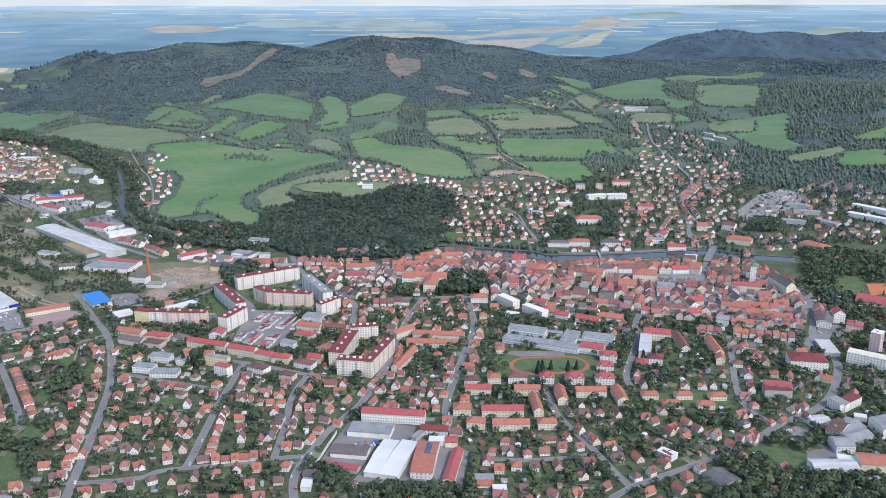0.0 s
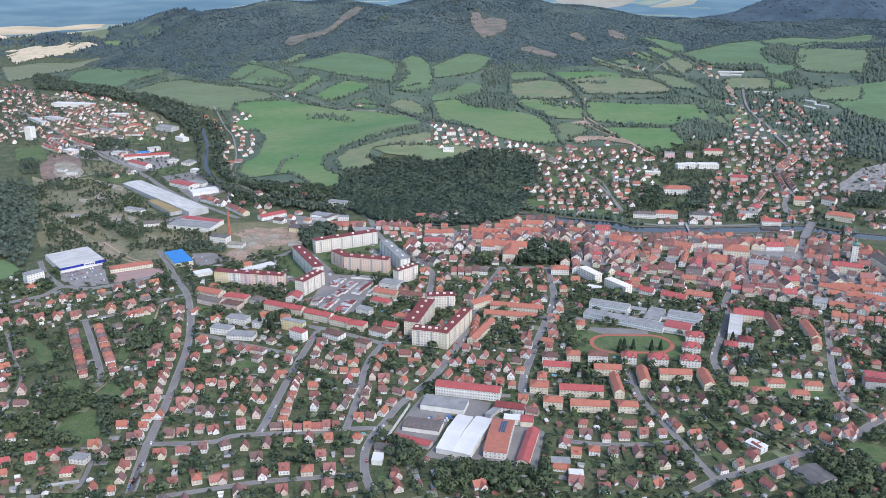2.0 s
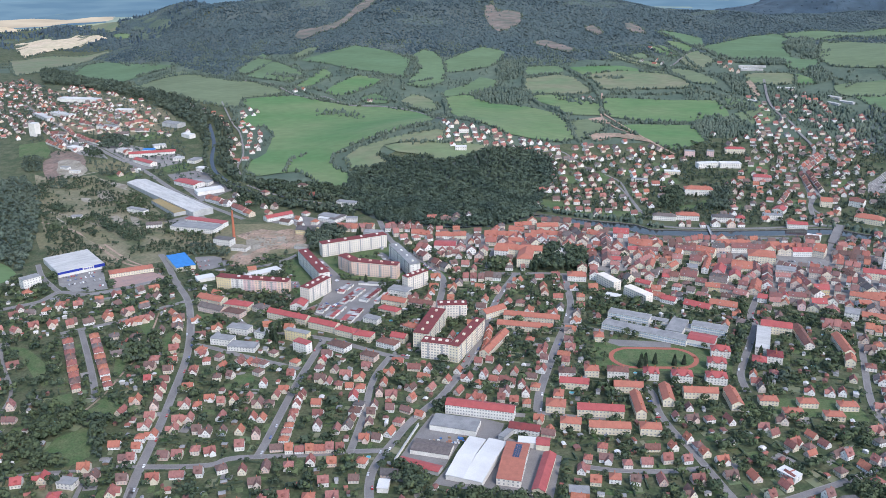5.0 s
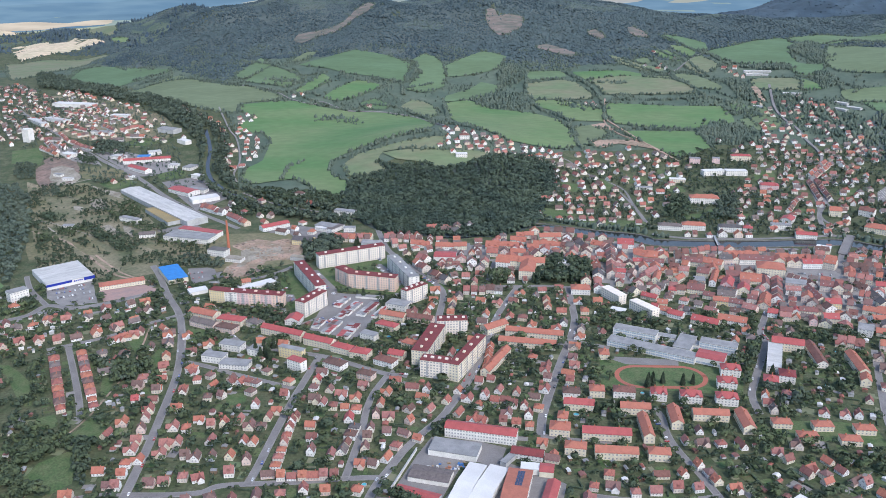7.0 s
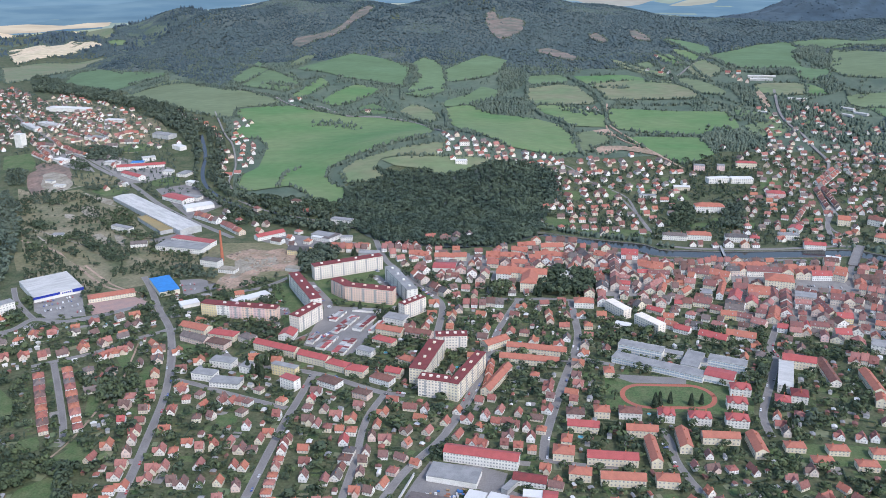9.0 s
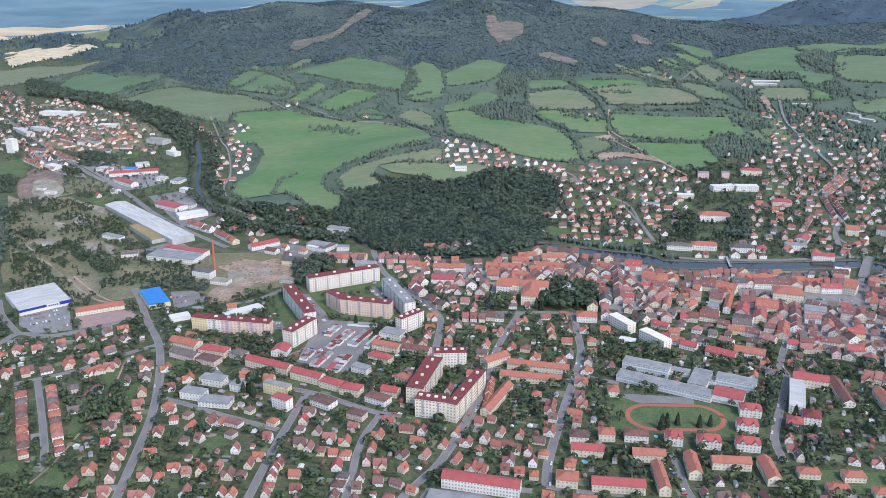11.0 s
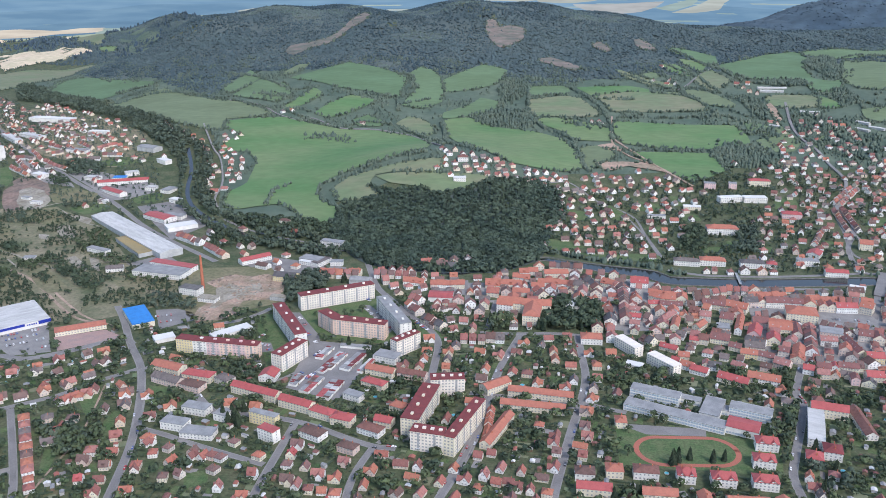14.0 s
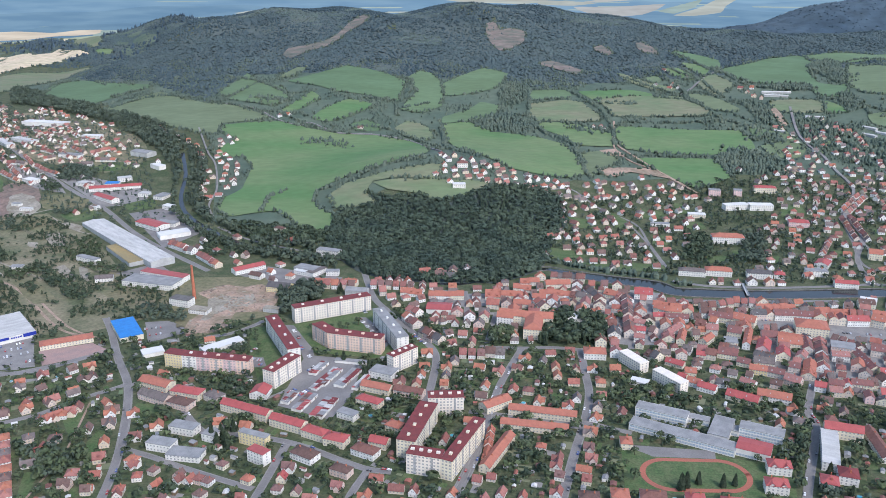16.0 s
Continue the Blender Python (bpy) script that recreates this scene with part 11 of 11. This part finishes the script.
HEDGES += [[(-508.8, 1986.1), (-532.0, 2009.1), (-571.2, 1995.5)], [(-1307.9, 2307.2), (-1147.1, 2208.2), (-1047.7, 2152.1), (-983.8, 2296.4)], [(-18.4, 1941.6), (42.6, 1870.2), (52.3, 1811.7), (66.2, 1693.9)], [(48.9, 2220.2), (97.8, 2118.5), (124.4, 1996.6), (124.0, 1863.3)], [(85.7, 2132.4), (190.7, 2126.9)], [(140.7, 2004.9), (258.5, 2003.1), (354.4, 2020.2)], [(149.4, 1810.4), (234.1, 1806.7), (298.0, 1811.8), (316.3, 1717.9)], [(229.5, 2180.9), (310.1, 2150.1), (355.6, 2027.7), (408.4, 1980.5)], [(269.0, 2385.6), (301.6, 2211.5), (308.1, 2135.5)], [(181.7, 2346.4), (237.6, 2261.1), (291.0, 2195.9)], [(317.8, 2333.0), (399.3, 2389.6), (399.0, 2445.6)], [(408.5, 2446.2), (458.9, 2275.2), (517.2, 2265.5)]]
HEDGES += [[(-118.4, 1687.7), (-181.8, 1765.9), (-219.3, 1964.5)], [(-42.8, 2138.2), (48.0, 2168.5)], [(-45.0, 2226.2), (-39.8, 2016.7), (-18.6, 1954.0)], [(755.4, 2488.1), (863.5, 2523.8)], [(577.0, 2169.1), (647.4, 2134.3), (655.3, 2057.9)]]
HEDGES += [[(322.4, 2580.4), (352.3, 2532.1), (377.6, 2464.6), (399.3, 2428.8)], [(412.9, 2413.4), (440.4, 2359.9), (472.0, 2293.7)], [(280.9, 2471.1), (313.4, 2398.3), (355.4, 2321.1), (374.4, 2206.5), (409.0, 2133.1)], [(382.9, 2056.6), (409.7, 2021.5), (446.7, 1988.7), (457.3, 1941.5)], [(760.5, 2559.8), (824.4, 2586.0), (898.2, 2560.3)], [(295.6, 2216.7), (339.7, 2220.8), (374.3, 2171.2)], [(611.0, 2071.3), (654.2, 2103.8), (688.5, 2079.5)], [(375.8, 1906.4), (421.7, 1924.5), (446.5, 1895.9)]]
for ln in HEDGES:
    hedge(ln, 4.0, 2.6)
for ln in ([(-468.6, 1830.5), (-443.3, 1854.8), (-388.4, 1820.4)], [(-158.2, 2007.6), (-98.8, 1971.8), (-18.6, 1954.0)], [(-119.0, 2037.5), (-60.7, 2028.7), (-19.0, 1979.1)], [(506.3, 2255.1), (552.8, 2271.2), (595.3, 2238.6)], [(685.8, 2488.6), (695.9, 2412.0), (690.3, 2319.4)], [(387.8, 1991.7), (424.0, 1947.0), (441.7, 1894.1)], [(307.8, 1828.8), (353.4, 1846.7), (400.7, 1836.2)], [(44.6, 1976.1), (82.8, 1944.8), (118.6, 1963.4)], [(323.0, 1755.5), (354.2, 1777.2), (384.7, 1760.8)], [(-663.7, 2124.5), (-588.8, 2087.7), (-560.1, 2114.5)], [(-55.7, 2287.4), (-4.8, 2261.9), (49.9, 2274.2)]):
    hedge(ln, 22, 1.6, 5, 11)
for k in range(int(len(RIVER) * 0.42), len(RIVER) - 4):
    t = (RIVER[k + 1] - RIVER[k]).normalized()
    for j in range(7):
        c = RIVER[k].lerp(RIVER[k + 1], rs.rand()) + Vector((-t.y, t.x)) * (23 + 5 * rs.rand())
        if not is_taken(c.x, c.y) and rs.rand() < 0.6:
            HL.append((c.x, c.y, 5 + 6 * rs.rand(), 0.9 + 0.5 * rs.rand()))
wood("hedgerow", HL, M_HAZED_COPSE, "dark hedgerow trees between the fields", "hedge", FAR_T, 23)
# Slope colour carries extra blue that stands for haze in front of it.
M_HEATH = mat("rough_slope", (0.064, 0.094, 0.068), (0.098, 0.126, 0.088), 0.012, 0.95, 0.3, fine=0.08)
# hedges round the fields and scrub between them
rs = np.random.RandomState(77)
H1 = []
for poly in FIELDS:
    for i in range(len(poly)):
        p, q = Vector(poly[i]), Vector(poly[(i + 1) % len(poly)])
        for k in range(int((q - p).length / 3.6 + rs.rand())):
            c = p.lerp(q, rs.rand())
            if rs.rand() < 0.8 and c.y > 1420 and noise.noise((c.x / 60, c.y / 60, 3)) > -0.12:
                H1.append((c.x + rs.randn() * 2.5, c.y + rs.randn() * 2.5, 4 + 5.5 * rs.rand(), 0.9 + 0.6 * rs.rand()))
wood("hedgerow", H1[0::2], M_HAZED_COPSE, "dark hedgerow trees round the fields", "hedge", FAR_T, 16)
wood("hedgerow", H1[1::2], M_WOOD, "dark hedgerow trees round the fields", "hedge", FAR_T, 17)
SLOPE = [(-1782.4, 2816.3), (-1322.3, 2425.0), (-929.9, 2049.1), (-714.0, 1911.2), (-633.7, 1791.3), (-516.1, 1451.4), (-355.3, 1424.0), (-335.9, 1496.2), (-252.0, 1554.9), (-7.0, 1601.4)] + [(42.1, 1662.7), (316.7, 1733.6), (603.2, 1754.0)] + [(1500, 1900), (1700, 2600), (700, 2600), (100, 2400), (-700, 2450), (-1500, 2700), (-1900, 2500)]
patch("rough_slope", SLOPE, M_HEATH, 0.35, "rough dark grass and scrub between the fields", "slope", step=40)
def clumped(spots, edge, size=70.0):
    return [s for s in spots if noise.noise((s[0] / size, s[1] / size, 2)) > edge or rs.rand() < 0.05]


wood("slope_scrub", [s for s in clumped(scatter(SLOPE, 8.0, 3, 8, 37, FIELDS), 0.08) if s[1] > 1600], M_HAZED_COPSE, "scattered trees and scrub on the slopes", "trees", FAR_T, 18)
COPSES = [[(633.3, 2475.5), (681.4, 2549.7), (725.1, 2580.5), (736.2, 2547.9), (673.6, 2312.2), (651.6, 2296.6), (646.0, 2377.5)], [(500.0, 2250.6), (519.6, 2281.6), (570.8, 2263.1), (590.7, 2246.1), (587.5, 2230.0), (510.0, 2232.0)], [(621.8, 2186.4), (651.1, 2205.9), (665.6, 2140.4), (637.9, 2087.2), (612.4, 2114.4)],
          [(490.5, 2012.5), (535.7, 2039.3), (564.0, 2022.3), (599.1, 1959.8), (634.8, 1916.3), (648.2, 1861.5), (620.0, 1781.4), (531.9, 1803.5), (515.6, 1885.2), (484.0, 1942.6)], [(292.2, 1783.2), (319.8, 1827.8), (374.2, 1846.9), (419.1, 1822.3), (416.0, 1767.5), (370.7, 1737.1), (322.2, 1732.7)], [(-150.6, 1961.9), (-120.7, 2036.6), (-84.9, 2040.1), (-42.3, 2005.7), (-24.1, 1959.7), (-45.9, 1923.4), (-102.7, 1931.9)],
          [(-117.8, 2192.8), (-95.2, 2261.2), (-55.5, 2266.8), (-40.8, 2202.7), (-63.7, 2118.1), (-99.8, 2095.6)], [(412.9, 2153.5), (448.3, 2152.7), (460.5, 2075.0), (446.7, 1988.7), (420.9, 2021.7)], [(480.1, 1927.3), (510.5, 1943.5), (514.0, 1843.2), (489.9, 1827.9)]]
for k, q in enumerate(COPSES):
    wood("copse", scatter(rounded(q), 5.5, 6, 12, 420 + k, keep=0.5 if k == 3 else 0.9), M_HAZED_COPSE, "dense copse between the fields", "trees", FAR_T, 430 + k)
EASTHILL = [(560, 1700), (700, 1600), (1500, 1450), (2100, 2300), (1900, 2600), (1000, 2560), (820, 2200)]
patch("forest_floor", EASTHILL, M_FLOOR, 0.5, "dark ground under the eastern woods", "forest floor", step=50)
wood("slope_scrub", clumped(scatter(EASTHILL, 8.5, 6, 12, 38, FIELDS), -0.25, 110.0), M_HAZED_COPSE, "dark woods on the eastern slopes", "forest", FAR_T, 19)
FARHILL = [(300, 3600), (2600, 3300), (3300, 4350), (500, 4350)]
patch("forest_floor", FARHILL, M_HAZED_FARWOOD, 5.0, "forest floor of the far ridge, blued to suggest haze", "forest floor", step=90)
wood("far_forest", scatter(FARHILL, 20, 5, 9, 39, wf=(2.0, 2.8)), M_HAZED_FARWOOD, "forest on the far ridge, blued to suggest haze", "forest", FAR_T, 20)
WESTHILL = [(-2900, 3300), (-1500, 3050), (-1000, 3400), (-1200, 4300), (-2900, 4400)]
patch("forest_floor", WESTHILL, M_HEATH, 0.4, "rough grass of the far western valley", "forest floor", step=90)
wood("far_forest", clumped(scatter(WESTHILL, 26, 10, 18, 40, FIELDS), -0.1, 200.0), M_HAZED_FARWOOD, "forest in the far western valley, blued to suggest haze", "forest", FAR_T, 21)

GROWTH = [f for f in FIELDS if 2380 < sum(p[1] for p in f) / len(f) < 3400 and -760 < sum(p[0] for p in f) / len(f) < 280]
wood("clearing_growth", [s for f in GROWTH for s in scatter(f, 11, 3, 8, 71, keep=0.3, wf=(0.6, 1.0))], M_HILLWOOD, "single trees left standing on the felled slopes", "trees", FAR_T, 72)

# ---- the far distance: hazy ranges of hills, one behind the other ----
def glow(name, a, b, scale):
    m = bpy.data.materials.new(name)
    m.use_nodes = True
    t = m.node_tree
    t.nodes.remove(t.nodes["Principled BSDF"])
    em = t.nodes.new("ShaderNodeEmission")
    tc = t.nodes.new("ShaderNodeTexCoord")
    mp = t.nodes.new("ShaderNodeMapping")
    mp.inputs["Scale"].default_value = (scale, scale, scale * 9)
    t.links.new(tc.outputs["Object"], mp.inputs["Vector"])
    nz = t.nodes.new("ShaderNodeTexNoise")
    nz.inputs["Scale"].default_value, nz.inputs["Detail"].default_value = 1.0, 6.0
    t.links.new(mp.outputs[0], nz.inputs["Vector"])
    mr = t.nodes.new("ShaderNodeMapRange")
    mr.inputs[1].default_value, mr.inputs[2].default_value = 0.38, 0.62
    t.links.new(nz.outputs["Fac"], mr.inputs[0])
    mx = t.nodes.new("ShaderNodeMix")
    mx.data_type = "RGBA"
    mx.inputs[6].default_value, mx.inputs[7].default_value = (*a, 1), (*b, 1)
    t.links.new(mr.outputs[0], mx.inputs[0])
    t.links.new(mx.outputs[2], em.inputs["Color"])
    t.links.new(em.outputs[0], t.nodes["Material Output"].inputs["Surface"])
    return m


rb2 = random.Random(17)
# Haze is painted into these glowing colours, paler with each farther range.
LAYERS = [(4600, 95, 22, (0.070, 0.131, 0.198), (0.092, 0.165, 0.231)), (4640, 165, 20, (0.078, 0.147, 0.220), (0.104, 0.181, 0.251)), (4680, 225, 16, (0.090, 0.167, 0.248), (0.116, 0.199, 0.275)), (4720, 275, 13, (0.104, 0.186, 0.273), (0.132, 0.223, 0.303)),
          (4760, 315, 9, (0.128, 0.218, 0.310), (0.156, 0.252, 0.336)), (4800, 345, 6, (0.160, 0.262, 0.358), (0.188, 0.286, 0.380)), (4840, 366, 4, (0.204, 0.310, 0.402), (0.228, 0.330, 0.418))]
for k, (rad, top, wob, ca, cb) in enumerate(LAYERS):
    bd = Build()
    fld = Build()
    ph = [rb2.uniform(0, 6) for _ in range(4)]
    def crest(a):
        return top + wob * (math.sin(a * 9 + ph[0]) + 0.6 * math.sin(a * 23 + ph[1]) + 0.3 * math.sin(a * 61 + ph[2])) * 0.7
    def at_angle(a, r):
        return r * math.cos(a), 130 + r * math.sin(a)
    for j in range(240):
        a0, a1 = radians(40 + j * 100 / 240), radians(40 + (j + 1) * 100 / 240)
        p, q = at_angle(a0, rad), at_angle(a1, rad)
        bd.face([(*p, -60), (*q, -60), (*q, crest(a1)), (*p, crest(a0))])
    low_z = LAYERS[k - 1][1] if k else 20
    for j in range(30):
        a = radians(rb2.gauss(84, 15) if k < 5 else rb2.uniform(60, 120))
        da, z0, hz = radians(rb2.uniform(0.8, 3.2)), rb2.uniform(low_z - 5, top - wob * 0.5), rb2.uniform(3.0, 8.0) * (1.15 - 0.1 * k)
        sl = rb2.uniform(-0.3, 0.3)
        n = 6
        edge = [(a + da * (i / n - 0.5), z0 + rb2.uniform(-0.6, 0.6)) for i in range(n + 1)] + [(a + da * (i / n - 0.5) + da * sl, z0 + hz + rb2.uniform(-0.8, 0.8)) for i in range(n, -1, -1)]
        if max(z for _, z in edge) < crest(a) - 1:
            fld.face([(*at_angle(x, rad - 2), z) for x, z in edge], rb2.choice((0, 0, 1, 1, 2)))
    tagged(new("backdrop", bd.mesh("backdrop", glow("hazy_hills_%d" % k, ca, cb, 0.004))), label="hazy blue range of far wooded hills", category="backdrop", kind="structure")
    # Field colours are mixed towards haze grey, more so on farther ranges.
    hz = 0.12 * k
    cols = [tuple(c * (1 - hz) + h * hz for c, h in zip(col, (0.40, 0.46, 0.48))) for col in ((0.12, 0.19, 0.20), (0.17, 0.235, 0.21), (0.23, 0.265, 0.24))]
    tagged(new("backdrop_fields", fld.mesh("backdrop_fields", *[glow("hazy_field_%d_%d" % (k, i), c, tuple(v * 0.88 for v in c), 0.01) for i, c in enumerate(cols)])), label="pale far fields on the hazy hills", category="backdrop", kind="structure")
# Glowing plain colours with haze painted in; last two brightened as if sunlit.
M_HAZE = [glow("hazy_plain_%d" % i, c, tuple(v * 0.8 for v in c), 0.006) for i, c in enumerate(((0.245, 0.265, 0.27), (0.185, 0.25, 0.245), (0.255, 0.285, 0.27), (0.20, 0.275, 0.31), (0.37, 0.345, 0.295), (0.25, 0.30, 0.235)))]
PLAIN = []
PLAIN += [(0, [(87.94, 208), (84.86, 246), (81.57, 254), (80.33, 298), (78.85, 314), (78.09, 288), (78.81, 247), (82.31, 229), (86.14, 212)]), (0, [(88.45, 182), (85.62, 188), (82.81, 203), (84.07, 150), (85.86, 138), (87.42, 154)]), (1, [(83.31, 169), (81.54, 207), (80.54, 227), (81.03, 185), (82.28, 157)]), (2, [(82.28, 149), (80.77, 185), (79.79, 225), (78.31, 241), (79.28, 200), (79.51, 166), (81.01, 149)]), (0, [(78.33, 275), (76.87, 289), (76.37, 275), (78.07, 251)]), (1, [(77.87, 325), (74.97, 335), (74.00, 318), (76.88, 308)])]
PLAIN += [(2, [(90.52, 215), (86.91, 206), (88.45, 188), (90.52, 194)]), (0, [(109.45, 257), (107.80, 274), (105.20, 267), (104.25, 249), (105.71, 236), (108.32, 233)]), (3, [(103.24, 281), (100.27, 297), (96.76, 278), (97.78, 259), (101.79, 255)]), (3, [(97.52, 280), (94.21, 297), (90.00, 274), (90.00, 240), (94.22, 245), (96.77, 252)]), (2, [(96.79, 217), (92.68, 227), (90.00, 208), (91.66, 195), (95.52, 204)]), (2, [(109.81, 151), (108.15, 170), (106.74, 164), (108.18, 141)]), (1, [(118.02, 76), (116.77, 78), (115.07, 68), (116.83, 39), (118.12, 18)])]
PLAIN += [(3, [(117.60, 329), (115.08, 345), (111.17, 333), (113.41, 316), (116.40, 310)]), (3, [(74.99, 360), (70.33, 371), (65.88, 356), (69.85, 345)]), (4, [(130.99, 86), (127.13, 80), (124.49, 79), (123.32, 80), (122.12, 83), (120.29, 72), (118.81, 81), (117.53, 81), (117.29, 68), (118.85, 58), (120.32, 55), (121.58, 44), (123.39, 42), (125.35, 34), (131.08, 48)]), (5, [(131.11, 39), (125.35, 34), (122.60, 36), (120.96, 44), (119.50, 46), (118.21, 55), (117.14, 49), (118.25, 28), (123.47, -1), (131.19, 4)])]
PLAIN += [(1, [(67.24, 235), (65.74, 258), (63.20, 255), (64.00, 230), (67.00, 218)])]
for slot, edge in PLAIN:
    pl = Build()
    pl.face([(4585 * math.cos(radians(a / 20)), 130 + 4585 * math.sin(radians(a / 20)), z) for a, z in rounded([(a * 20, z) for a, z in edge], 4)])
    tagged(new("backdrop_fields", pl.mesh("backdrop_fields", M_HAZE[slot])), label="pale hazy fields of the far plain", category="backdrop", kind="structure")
bd = Build()
for j in range(40):
    a0, a1 = radians(40 + j * 2.5), radians(42.5 + j * 2.5)
    bd.face([(4880 * math.cos(a0), 130 + 4880 * math.sin(a0), 300), (4880 * math.cos(a1), 130 + 4880 * math.sin(a1), 300), (4880 * math.cos(a1), 130 + 4880 * math.sin(a1), 700), (4880 * math.cos(a0), 130 + 4880 * math.sin(a0), 700)])
tagged(new("backdrop_sky", bd.mesh("backdrop_sky", glow("pale_cloud", (0.33, 0.385, 0.42), (0.39, 0.43, 0.455), 0.002))), label="pale overcast sky above the horizon", category="sky", kind="structure")
